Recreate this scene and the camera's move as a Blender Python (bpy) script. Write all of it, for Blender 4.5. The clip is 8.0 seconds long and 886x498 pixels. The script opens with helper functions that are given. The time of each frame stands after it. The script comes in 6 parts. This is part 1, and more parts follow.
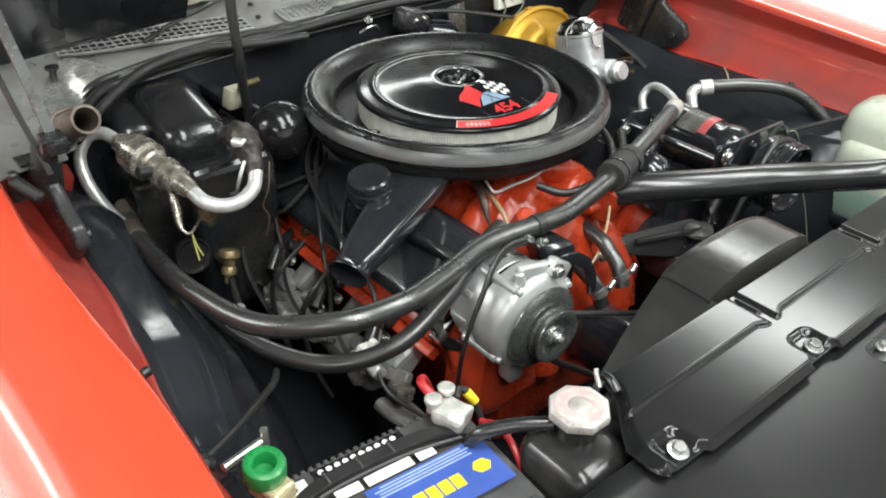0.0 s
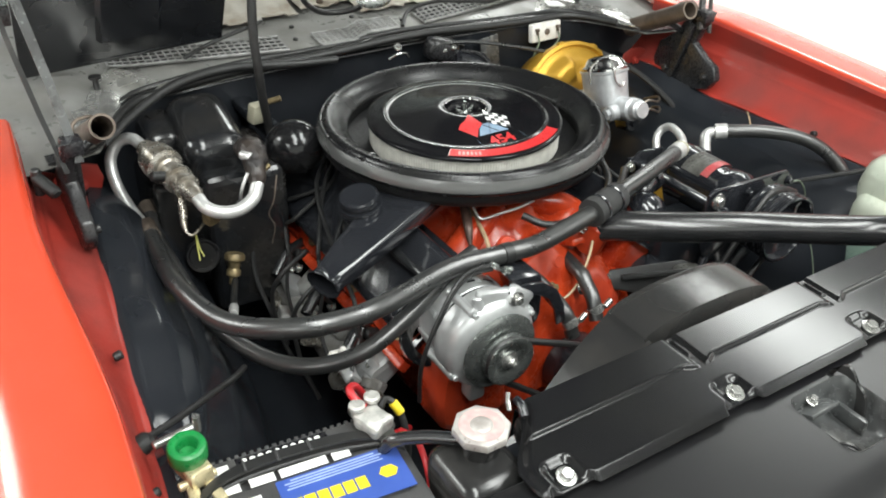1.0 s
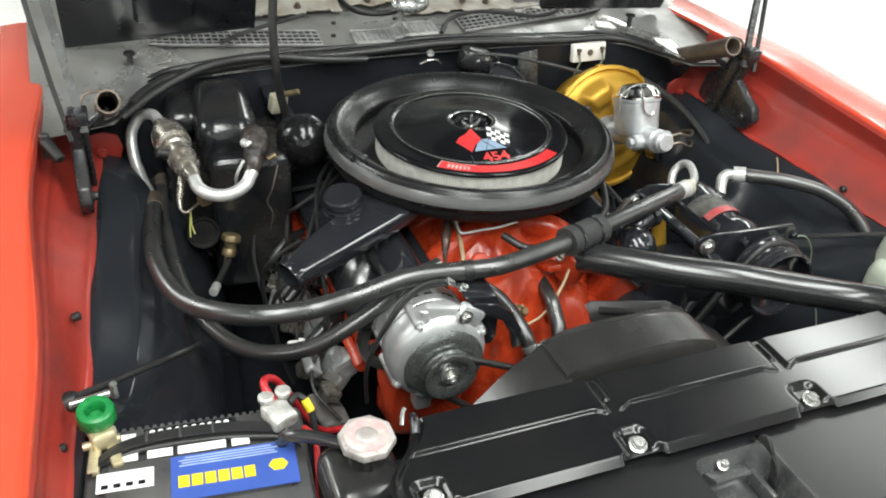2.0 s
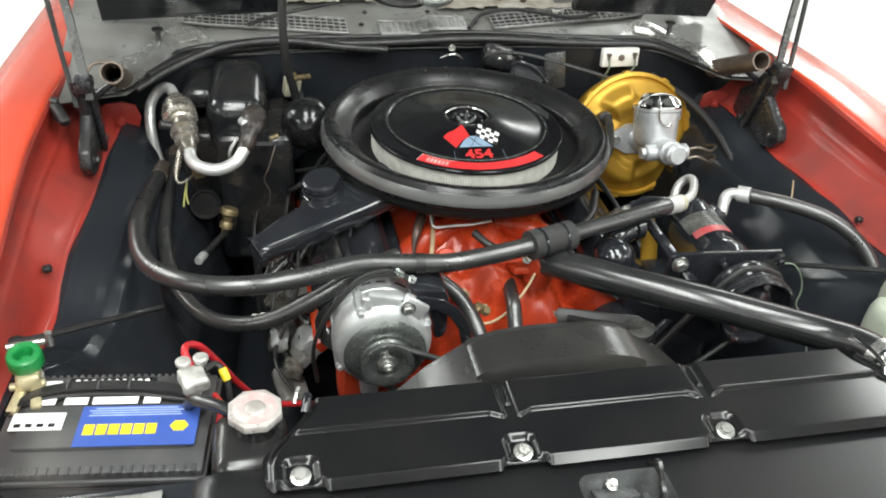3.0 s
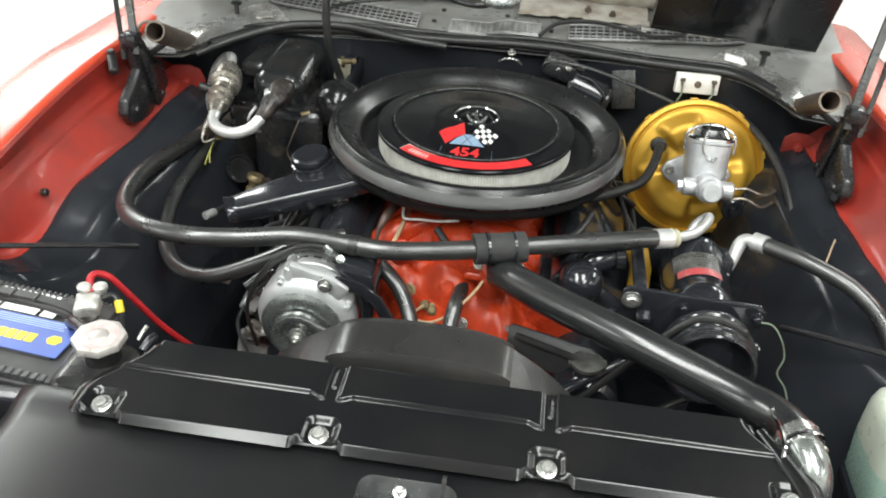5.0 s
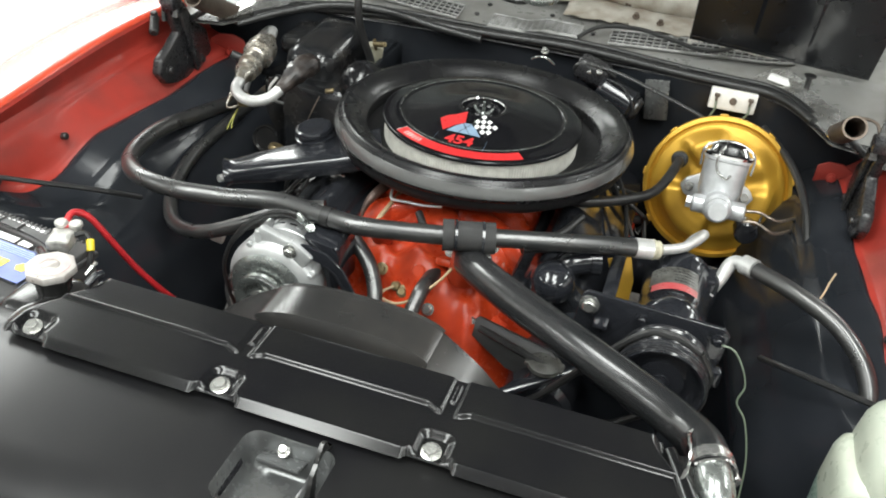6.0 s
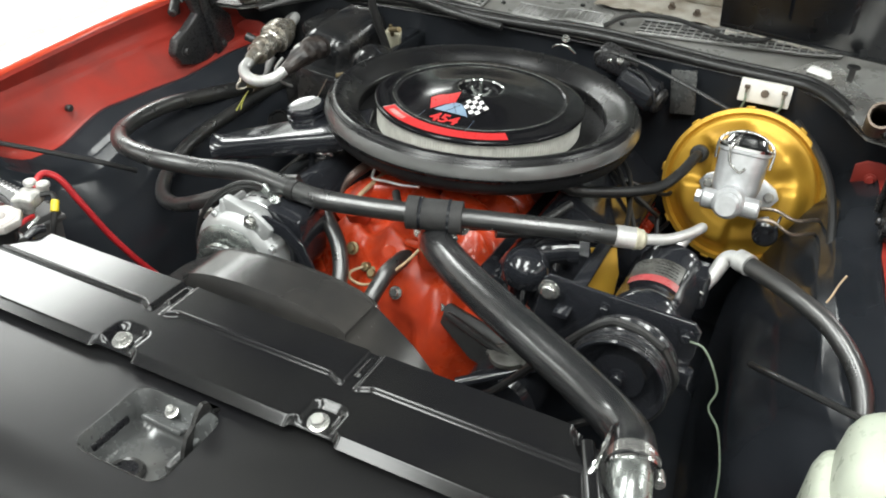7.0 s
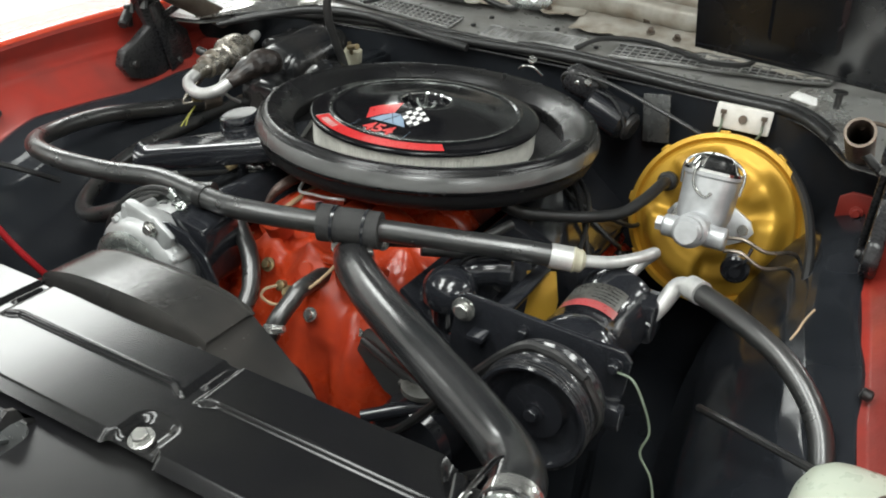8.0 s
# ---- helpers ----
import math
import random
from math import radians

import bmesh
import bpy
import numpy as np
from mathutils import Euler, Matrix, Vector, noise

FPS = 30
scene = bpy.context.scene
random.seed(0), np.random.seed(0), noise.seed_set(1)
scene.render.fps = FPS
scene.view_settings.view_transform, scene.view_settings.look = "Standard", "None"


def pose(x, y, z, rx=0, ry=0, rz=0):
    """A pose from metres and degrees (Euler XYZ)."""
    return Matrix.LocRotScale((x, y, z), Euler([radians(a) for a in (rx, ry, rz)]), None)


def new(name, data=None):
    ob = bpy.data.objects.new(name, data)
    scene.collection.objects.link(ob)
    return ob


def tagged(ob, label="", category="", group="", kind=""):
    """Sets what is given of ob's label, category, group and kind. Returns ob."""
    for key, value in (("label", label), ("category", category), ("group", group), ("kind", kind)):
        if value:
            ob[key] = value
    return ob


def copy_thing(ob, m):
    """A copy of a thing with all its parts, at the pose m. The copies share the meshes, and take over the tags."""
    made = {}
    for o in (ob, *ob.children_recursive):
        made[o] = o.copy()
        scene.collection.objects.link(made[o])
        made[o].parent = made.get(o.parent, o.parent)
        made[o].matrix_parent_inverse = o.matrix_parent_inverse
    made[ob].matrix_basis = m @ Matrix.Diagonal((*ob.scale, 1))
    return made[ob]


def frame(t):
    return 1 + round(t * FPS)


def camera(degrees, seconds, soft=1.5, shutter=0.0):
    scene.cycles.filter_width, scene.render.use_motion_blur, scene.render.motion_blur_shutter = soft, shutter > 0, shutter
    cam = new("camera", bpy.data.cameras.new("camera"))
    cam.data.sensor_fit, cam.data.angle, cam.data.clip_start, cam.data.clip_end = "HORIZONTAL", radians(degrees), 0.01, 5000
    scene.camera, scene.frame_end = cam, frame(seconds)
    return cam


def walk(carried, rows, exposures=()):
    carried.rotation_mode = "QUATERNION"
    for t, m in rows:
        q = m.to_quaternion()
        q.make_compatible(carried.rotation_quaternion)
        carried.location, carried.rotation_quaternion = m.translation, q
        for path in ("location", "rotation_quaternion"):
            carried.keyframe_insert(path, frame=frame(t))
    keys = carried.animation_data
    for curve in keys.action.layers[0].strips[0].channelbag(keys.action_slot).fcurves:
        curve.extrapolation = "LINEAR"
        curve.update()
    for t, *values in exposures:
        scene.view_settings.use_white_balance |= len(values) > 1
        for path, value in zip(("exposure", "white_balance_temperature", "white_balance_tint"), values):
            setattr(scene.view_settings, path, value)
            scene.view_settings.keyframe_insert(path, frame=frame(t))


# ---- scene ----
cam = camera(54.3, 8.0, soft=1.9)
METRES = 2.0
BASE = pose(-0.9856, -1.0868, 1.5663, -33.635, -1.329, -40.471)
ROWS = [
    (0.0, 0.0, 0.0, 0.0, 0.0, 0.0, -0.0),
    (0.5, 0.0545, -0.0272, -0.0013, 3.33, -0.08, -2.67),
    (1.0, 0.1049, -0.0334, 0.0079, 6.96, 0.8, -4.78),
    (1.5, 0.1654, -0.0306, 0.0216, 10.67, 0.33, -8.79),
    (3.0, 0.3481, 0.0125, 0.073, 23.29, -3.28, -17.78),
    (3.5, 0.4271, 0.0378, 0.086, 27.97, -4.77, -19.95),
    (4.0, 0.4728, 0.0651, 0.0949, 32.27, -6.05, -21.79),
    (4.5, 0.5092, 0.1114, 0.1178, 37.14, -6.94, -23.66),
    (6.0, 0.6242, 0.2399, 0.1797, 52.56, -12.95, -31.96),
    (6.5, 0.6574, 0.2961, 0.1978, 57.42, -15.32, -32.94),
    (7.0, 0.6671, 0.3603, 0.2015, 62.23, -16.09, -32.81),
    (7.5, 0.6623, 0.4124, 0.2005, 65.2, -14.32, -33.36),
    (8.0, 0.6562, 0.4724, 0.2006, 65.36, -13.29, -34.31),
]
walk(cam, [(t, BASE @ pose(METRES * x, METRES * y, METRES * z, 90 + pitch, roll, yaw)) for t, x, y, z, yaw, pitch, roll in ROWS],
     exposures=((0.0, 0.0), (2.0, 0.0), (3.5, 0.06), (7.2, 0.05), (8.0, -0.28)))

# ---------------------------------------------------------------- light
world = bpy.data.worlds.new("world")
scene.world = world
world.use_nodes = True
world.node_tree.nodes["Background"].inputs["Color"].default_value = (0.9, 0.95, 1.0, 1)
world.node_tree.nodes["Background"].inputs["Strength"].default_value = 0.15
LAMP_GLOW = 4.0
LAMP_WATTS = 55.0


# ---------------------------------------------------------------- materials
def mat(name, col, rough=0.5, metal=0.0, col2=None, scale=30.0, bump=0.0, bscale=300.0, rvar=0.12, coat=0.0,
        dust=0.0, dust_col=(0.32, 0.29, 0.25), dust_scale=9.0, spec=0.5, glow=0.0, clear=0.0, coat_rough=0.06):
    m = bpy.data.materials.new(name)
    m.use_nodes = True
    nt = m.node_tree
    nodes, links = nt.nodes, nt.links
    p = nodes["Principled BSDF"]
    tc = nodes.new("ShaderNodeTexCoord")
    n1 = nodes.new("ShaderNodeTexNoise")
    n1.inputs["Scale"].default_value, n1.inputs["Detail"].default_value = scale, 4
    links.new(tc.outputs["Object"], n1.inputs["Vector"])
    n2 = nodes.new("ShaderNodeTexNoise")
    n2.inputs["Scale"].default_value, n2.inputs["Detail"].default_value = bscale, 4
    links.new(tc.outputs["Object"], n2.inputs["Vector"])
    mix = nodes.new("ShaderNodeMix")
    mix.data_type = "RGBA"
    a = col
    b = col2 if col2 else tuple(c * 0.72 for c in col)
    mix.inputs["A"].default_value, mix.inputs["B"].default_value = (*a, 1), (*b, 1)
    ramp = nodes.new("ShaderNodeMapRange")
    ramp.inputs["From Min"].default_value, ramp.inputs["From Max"].default_value = 0.36, 0.66
    links.new(n1.outputs["Fac"], ramp.inputs["Value"])
    links.new(ramp.outputs["Result"], mix.inputs["Factor"])
    colour = mix.outputs["Result"]
    rr = nodes.new("ShaderNodeMapRange")
    rr.inputs["From Min"].default_value, rr.inputs["From Max"].default_value = 0.3, 0.7
    rr.inputs["To Min"].default_value, rr.inputs["To Max"].default_value = max(0.03, rough - rvar), min(1, rough + rvar)
    links.new(n2.outputs["Fac"], rr.inputs["Value"])
    rough_out = rr.outputs["Result"]
    if dust > 0:
        n3 = nodes.new("ShaderNodeTexNoise")
        n3.inputs["Scale"].default_value, n3.inputs["Detail"].default_value = dust_scale, 3
        n3.inputs["Roughness"].default_value = 0.5
        links.new(tc.outputs["Object"], n3.inputs["Vector"])
        dr = nodes.new("ShaderNodeMapRange")
        dr.inputs["From Min"].default_value, dr.inputs["From Max"].default_value = 0.46, 0.78
        dr.inputs["To Max"].default_value = dust
        links.new(n3.outputs["Fac"], dr.inputs["Value"])
        dm = nodes.new("ShaderNodeMix")
        dm.data_type = "RGBA"
        dm.inputs["B"].default_value = (*dust_col, 1)
        links.new(dr.outputs["Result"], dm.inputs["Factor"])
        links.new(colour, dm.inputs["A"])
        colour = dm.outputs["Result"]
        ra = nodes.new("ShaderNodeMath")
        ra.operation, ra.use_clamp = "ADD", True
        links.new(rough_out, ra.inputs[0])
        links.new(dr.outputs["Result"], ra.inputs[1])
        rough_out = ra.outputs[0]
    links.new(colour, p.inputs["Base Color"])
    links.new(rough_out, p.inputs["Roughness"])
    p.inputs["Metallic"].default_value = metal
    p.inputs["Specular IOR Level"].default_value = spec
    p.inputs["Coat Weight"].default_value = coat
    p.inputs["Coat Roughness"].default_value = coat_rough
    if clear:
        p.inputs["Transmission Weight"].default_value = clear
    if glow:
        p.inputs["Emission Color"].default_value = (*col, 1)
        p.inputs["Emission Strength"].default_value = glow
    if bump:
        bp = nodes.new("ShaderNodeBump")
        bp.inputs["Strength"].default_value, bp.inputs["Distance"].default_value = bump, 0.002
        links.new(n2.outputs["Fac"], bp.inputs["Height"])
        links.new(bp.outputs["Normal"], p.inputs["Normal"])
    return m


RED = mat("red_body_paint", (0.58, 0.062, 0.026), 0.25, 0.0, (0.54, 0.055, 0.023), 6, coat=1.0, rvar=0.02, coat_rough=0.20, spec=0.9)
# body red darkened in its colour for the shaded inward faces and gussets
RED_IN = mat("red_inner_shaded", (0.31, 0.030, 0.020), 0.42, 0.0, (0.24, 0.025, 0.017), 9, 0.03, 200, coat=0.12, rvar=0.05, dust=0.25, dust_col=(0.09, 0.05, 0.045))
ORANGE = mat("orange_engine_enamel", (0.50, 0.050, 0.013), 0.25, 0.0, (0.34, 0.030, 0.010), 22, 0.12, 90, rvar=0.06, dust=0.30, dust_col=(0.14, 0.035, 0.02), spec=0.4)
GLOSS = mat("gloss_black_paint", (0.013, 0.014, 0.017), 0.14, 0.0, (0.017, 0.018, 0.021), 12, 0.02, 200, rvar=0.03, coat=0.3)
LIDBLACK = mat("gloss_black_enamel", (0.005, 0.005, 0.006), 0.13, 0.0, (0.007, 0.007, 0.008), 12, 0.0, 60, rvar=0.02, spec=0.22)
SATIN = mat("satin_black_paint", (0.016, 0.016, 0.018), 0.28, 0.0, (0.022, 0.022, 0.023), 9, 0.03, 200, rvar=0.06, dust=0.05, dust_scale=14)
HEADER = mat("satin_black_header_paint", (0.007, 0.007, 0.008), 0.30, 0.0, (0.010, 0.010, 0.010), 5, 0.0, 20, rvar=0.012, spec=0.41)
DARK = mat("gloss_black_underbody", (0.018, 0.020, 0.024), 0.15, 0.0, (0.013, 0.015, 0.018), 7, 0.02, 60, rvar=0.05, dust=0.05, dust_col=(0.08, 0.078, 0.075), spec=0.28)
HOSE = mat("black_rubber_hose", (0.018, 0.019, 0.019), 0.29, 0.0, (0.024, 0.024, 0.024), 14, 0.0, 40, rvar=0.03, dust=0.03, dust_scale=12, spec=1.0)
SHINY_HOSE = mat("shiny_moulded_rubber", (0.012, 0.013, 0.014), 0.23, 0.0, (0.018, 0.018, 0.019), 14, 0.0, 200, rvar=0.03, dust=0.015, spec=0.75)
SEAL = mat("black_rubber_seal", (0.007, 0.007, 0.008), 0.27, 0.0, (0.010, 0.010, 0.010), 14, 0.0, 20, rvar=0.010, spec=0.40)
PAN = mat("matt_black_pan", (0.007, 0.007, 0.008), 0.5, 0.0, (0.010, 0.010, 0.010), 30, spec=0.2)
COVER = mat("semi_gloss_cover_paint", (0.007, 0.007, 0.008), 0.16, 0.0, (0.010, 0.010, 0.010), 9, 0.0, 12, rvar=0.010, spec=0.42)
TAPE = mat("black_cloth_tape", (0.028, 0.028, 0.028), 0.75, 0.0, None, 60, 0.5, 700)
CABLE = mat("black_cable", (0.018, 0.018, 0.018), 0.4, 0.0, None, 60)
ALU = mat("cast_aluminium", (0.56, 0.57, 0.57), 0.34, 0.55, (0.44, 0.45, 0.45), 30, 0.06, 110, rvar=0.05, dust=0.12, dust_col=(0.24, 0.22, 0.20), dust_scale=20)
TUBE = mat("bare_aluminium_tube", (0.58, 0.58, 0.57), 0.32, 0.50, (0.46, 0.46, 0.45), 60, 0.04, 700, rvar=0.05)
VALVE = mat("weathered_alloy", (0.42, 0.40, 0.36), 0.26, 0.75, (0.20, 0.175, 0.14), 70, 0.08, 160, rvar=0.06, dust=0.30, dust_col=(0.13, 0.10, 0.07), dust_scale=34)
GREYCAST = mat("grey_cast_iron", (0.34, 0.34, 0.33), 0.50, 0.3, (0.16, 0.15, 0.14), 26, 0.5, 260, dust=0.35, dust_col=(0.13, 0.09, 0.06))
STEEL = mat("zinc_steel", (0.54, 0.54, 0.52), 0.24, 0.85, (0.42, 0.42, 0.40), 40, rvar=0.03, bscale=60)
CHROME = mat("polished_chrome", (0.75, 0.75, 0.74), 0.10, 1.0, (0.66, 0.66, 0.66), 40, rvar=0.05)
BRASS = mat("tarnished_brass", (0.27, 0.21, 0.11), 0.42, 0.6, (0.13, 0.10, 0.055), 70, 0.1, 300)
ZINC = mat("greenish_zinc_plate", (0.34, 0.36, 0.345), 0.26, 0.85, (0.24, 0.255, 0.245), 30, 0.0, 60, rvar=0.05)
PALEBRASS = mat("pale_plated_clamp", (0.60, 0.53, 0.33), 0.36, 0.5, (0.42, 0.36, 0.22), 60, 0.1, 300)
GOLD = mat("gold_cadmium_plate", (0.52, 0.30, 0.035), 0.44, 0.55, (0.42, 0.235, 0.028), 12, 0.03, 160, rvar=0.06)
MASTER = mat("natural_cast_master", (0.58, 0.59, 0.60), 0.34, 0.5, (0.44, 0.45, 0.46), 45, 0.05, 160, rvar=0.04)
COWL = mat("grey_cowl_metal", (0.25, 0.25, 0.24), 0.30, 0.25, (0.16, 0.158, 0.15), 8, 0.03, 60, rvar=0.05, dust=0.35, dust_col=(0.17, 0.155, 0.13))
FOIL = mat("crumpled_pale_foil", (0.50, 0.48, 0.43), 0.38, 0.25, (0.32, 0.275, 0.22), 22, 0.35, 260, rvar=0.08, dust=0.35, dust_col=(0.22, 0.17, 0.12), dust_scale=16)
BRIGHT = mat("bright_scuffed_metal", (0.66, 0.66, 0.64), 0.24, 0.8, (0.34, 0.33, 0.31), 18, 0.08, 60, rvar=0.06, dust=0.12)
GRILLE = mat("grey_wire_grille", (0.26, 0.26, 0.255), 0.42, 0.3, (0.17, 0.168, 0.16), 40)
BOXBLACK = mat("grimy_black_plastic", (0.011, 0.012, 0.014), 0.17, 0.0, (0.016, 0.016, 0.016), 14, 0.02, 90, rvar=0.05, dust=0.22, dust_col=(0.10, 0.08, 0.06), dust_scale=9)
GRIME = mat("brown_grimy_tape", (0.034, 0.026, 0.022), 0.42, 0.0, (0.012, 0.010, 0.010), 40, 0.25, 120)
RUSTY = mat("rusty_brown_pipe", (0.070, 0.040, 0.030), 0.36, 0.3, (0.035, 0.022, 0.018), 60, 0.1, 160, rvar=0.05)
BROWNSTEEL = mat("dull_brown_steel", (0.16, 0.125, 0.10), 0.45, 0.5, (0.09, 0.07, 0.055), 26, 0.2, 260, dust=0.3)
PAPER = mat("pleated_filter_paper", (0.62, 0.61, 0.56), 0.85, 0.0, (0.50, 0.49, 0.45), 60)
DECALRED = mat("decal_red", (0.50, 0.026, 0.028), 0.30, 0.0, (0.44, 0.022, 0.023), 40, rvar=0.04)
DECALBLUE = mat("decal_pale_blue", (0.19, 0.27, 0.36), 0.35, 0.0, (0.16, 0.23, 0.32), 40)
WHITE = mat("decal_white", (0.78, 0.78, 0.76), 0.35, 0.0, (0.70, 0.70, 0.68), 40)
DECALBLACK = mat("decal_black", (0.010, 0.010, 0.012), 0.3)
BATTERY = mat("charcoal_battery_plastic", (0.045, 0.045, 0.046), 0.38, 0.0, (0.06, 0.06, 0.06), 26, 0.08, 500, dust=0.12)
BLUE = mat("blue_battery_label", (0.040, 0.085, 0.33), 0.34, 0.0, (0.034, 0.074, 0.29), 30, bscale=40, rvar=0.04, spec=0.8)
YELLOW = mat("yellow_print", (0.82, 0.62, 0.03), 0.35)
PALEBLUE = mat("pale_print", (0.36, 0.46, 0.70), 0.35)
LEAD = mat("grey_lead_clamp", (0.56, 0.55, 0.52), 0.5, 0.5, (0.30, 0.30, 0.28), 60, 0.6, 200)
REDWIRE = mat("red_cable_sheath", (0.42, 0.018, 0.022), 0.38, 0.0, (0.32, 0.013, 0.017), 60)
GREEN = mat("green_plastic_knob", (0.008, 0.20, 0.045), 0.34, 0.0, (0.006, 0.15, 0.035), 60, 0.15, 200)
CAPWHITE = mat("aged_white_cap", (0.46, 0.44, 0.42), 0.34, 0.3, (0.34, 0.31, 0.29), 60, 0.08, 160, dust=0.2, dust_col=(0.25, 0.19, 0.16))
FADEDRED = mat("faded_red_print", (0.46, 0.27, 0.26), 0.40, 0.0, (0.48, 0.42, 0.40), 60)
LABEL = mat("dull_silver_label", (0.15, 0.15, 0.14), 0.32, 0.3, (0.060, 0.058, 0.052), 45, dust=0.4, dust_col=(0.04, 0.04, 0.036), dust_scale=30)
TANK = mat("worn_black_tank", (0.020, 0.020, 0.020), 0.20, 0.2, (0.040, 0.039, 0.038), 12, 0.03, 100, rvar=0.04, dust=0.10, dust_scale=12)
SHROUD = mat("grey_black_shroud", (0.018, 0.018, 0.018), 0.20, 0.0, (0.024, 0.023, 0.022), 10, 0.03, 150, rvar=0.04, dust=0.06)
BOTTLE = mat("milky_green_plastic", (0.50, 0.53, 0.44), 0.34, 0.0, (0.44, 0.48, 0.40), 14, 0.03, 60)
FLUID = mat("pale_blue_green_fluid", (0.34, 0.48, 0.40), 0.3, 0.0, (0.30, 0.44, 0.37), 10)
PORCELAIN = mat("white_ceramic", (0.72, 0.70, 0.66), 0.45, 0.0, (0.62, 0.60, 0.56), 50)
GREENWIRE = mat("green_wire", (0.17, 0.21, 0.15), 0.45)
YELLOWWIRE = mat("yellow_wire", (0.30, 0.29, 0.05), 0.45)
TAN = mat("tan_wire", (0.42, 0.30, 0.18), 0.5)
COPPER = mat("brake_line_steel", (0.26, 0.22, 0.18), 0.35, 0.8)
FLOORMAT = mat("pale_polished_concrete", (0.74, 0.73, 0.71), 0.35, 0.0, (0.68, 0.67, 0.65), 3, 0.05, 60)
WALLMAT = mat("white_wall_paint", (0.78, 0.78, 0.77), 0.7, 0.0, (0.74, 0.74, 0.73), 2, 0.05, 200)
WALLGREY = mat("unseen_wall_grey", (0.24, 0.24, 0.235), 0.7, 0.0, (0.20, 0.20, 0.196), 2, 0.05, 200)
CEILMAT = mat("unseen_ceiling_grey", (0.19, 0.19, 0.187), 0.8, 0.0, (0.165, 0.165, 0.162), 2, 0.05, 100)
WELL = mat("bare_grey_pressing", (0.13, 0.135, 0.135), 0.24, 0.5, (0.07, 0.07, 0.07), 20, 0.03, 120, rvar=0.05, dust=0.2)
EXTGREY = mat("worn_grey_primer", (0.34, 0.345, 0.335), 0.28, 0.4, (0.20, 0.20, 0.195), 12, 0.03, 100, rvar=0.05, dust=0.2)
BANDRED = mat("dull_red_label", (0.36, 0.055, 0.06), 0.35, 0.0, (0.30, 0.09, 0.085), 60)
SKIRT = mat("weathered_grey_rubber", (0.066, 0.067, 0.066), 0.24, 0.0, (0.048, 0.049, 0.048), 12, 0.0, 40, rvar=0.03, spec=0.9)
HOODBLACK = mat("dull_black_hood_paint", (0.008, 0.009, 0.011), 0.26, 0.0, (0.011, 0.012, 0.014), 6, 0.0, 20, rvar=0.03, spec=0.35)
RELAY = mat("yellowed_relay_plastic", (0.40, 0.38, 0.29), 0.4, 0.0, (0.30, 0.28, 0.21), 40)
GLOW = mat("lit_diffuser", (1.0, 0.98, 0.95), 0.5, glow=LAMP_GLOW)
LAMPFRAME = mat("white_lamp_frame", (0.75, 0.75, 0.75), 0.4)
TYRE = mat("tyre_rubber", (0.022, 0.022, 0.022), 0.7, 0.0, None, 40, 0.3, 200)
GLASS = mat("tinted_windscreen_glass", (0.70, 0.76, 0.74), 0.05, 0.0, (0.68, 0.74, 0.72), 2, rvar=0.02, clear=0.9)


# ---------------------------------------------------------------- builders
BASES = {}
V = Vector


def thing(name, base, label, category, group="", kind=""):
    ob = new(name)
    ob.location = base
    ob.empty_display_size = 0.05
    BASES[ob] = V(base)
    return tagged(ob, label, category, group, kind)


def part(name, bm, material, parent, label="", angle=38):
    """Links a bmesh, given in world coordinates, as one mesh object under a thing or part."""
    base = BASES[parent]
    bmesh.ops.translate(bm, verts=bm.verts, vec=-base)
    me = bpy.data.meshes.new(name)
    bm.to_mesh(me)
    bm.free()
    me.polygons.foreach_set("use_smooth", [True] * len(me.polygons))
    me.set_sharp_from_angle(angle=radians(angle))
    me.materials.append(material)
    ob = new(name, me)
    ob.parent = parent
    BASES[ob] = base
    if label:
        tagged(ob, label)
    return ob


def solo(name, bm, material, base, label, category, group="", kind="", angle=38):
    """A thing that is one mesh."""
    base = V(base)
    bmesh.ops.translate(bm, verts=bm.verts, vec=-base)
    me = bpy.data.meshes.new(name)
    bm.to_mesh(me)
    bm.free()
    me.polygons.foreach_set("use_smooth", [True] * len(me.polygons))
    me.set_sharp_from_angle(angle=radians(angle))
    me.materials.append(material)
    ob = new(name, me)
    ob.location = base
    BASES[ob] = base
    return tagged(ob, label, category, group, kind)


def raw(verts, faces):
    bm = bmesh.new()
    vs = [bm.verts.new(v) for v in verts]
    for f in faces:
        try:
            bm.faces.new([vs[i] for i in f])
        except ValueError:
            pass
    bmesh.ops.recalc_face_normals(bm, faces=bm.faces)
    return bm


def join(*bms):
    out = bms[0]
    for b in bms[1:]:
        me = bpy.data.meshes.new("tmp")
        b.to_mesh(me)
        out.from_mesh(me)
        b.free()
        bpy.data.meshes.remove(me)
    return out


def moved(bm, m):
    bmesh.ops.transform(bm, matrix=m, verts=bm.verts)
    return bm


def catmull(pts, n=8):
    pts = [V(p) for p in pts]
    q = [2 * pts[0] - pts[1], *pts, 2 * pts[-1] - pts[-2]]
    out = []
    for i in range(1, len(q) - 2):
        a, b, c, d = q[i - 1:i + 3]
        for k in range(n):
            u = k / n
            out.append(0.5 * (2 * b + (c - a) * u + (2 * a - 5 * b + 4 * c - d) * u * u + (3 * b - a - 3 * c + d) * u ** 3))
    return out + [pts[-1]]


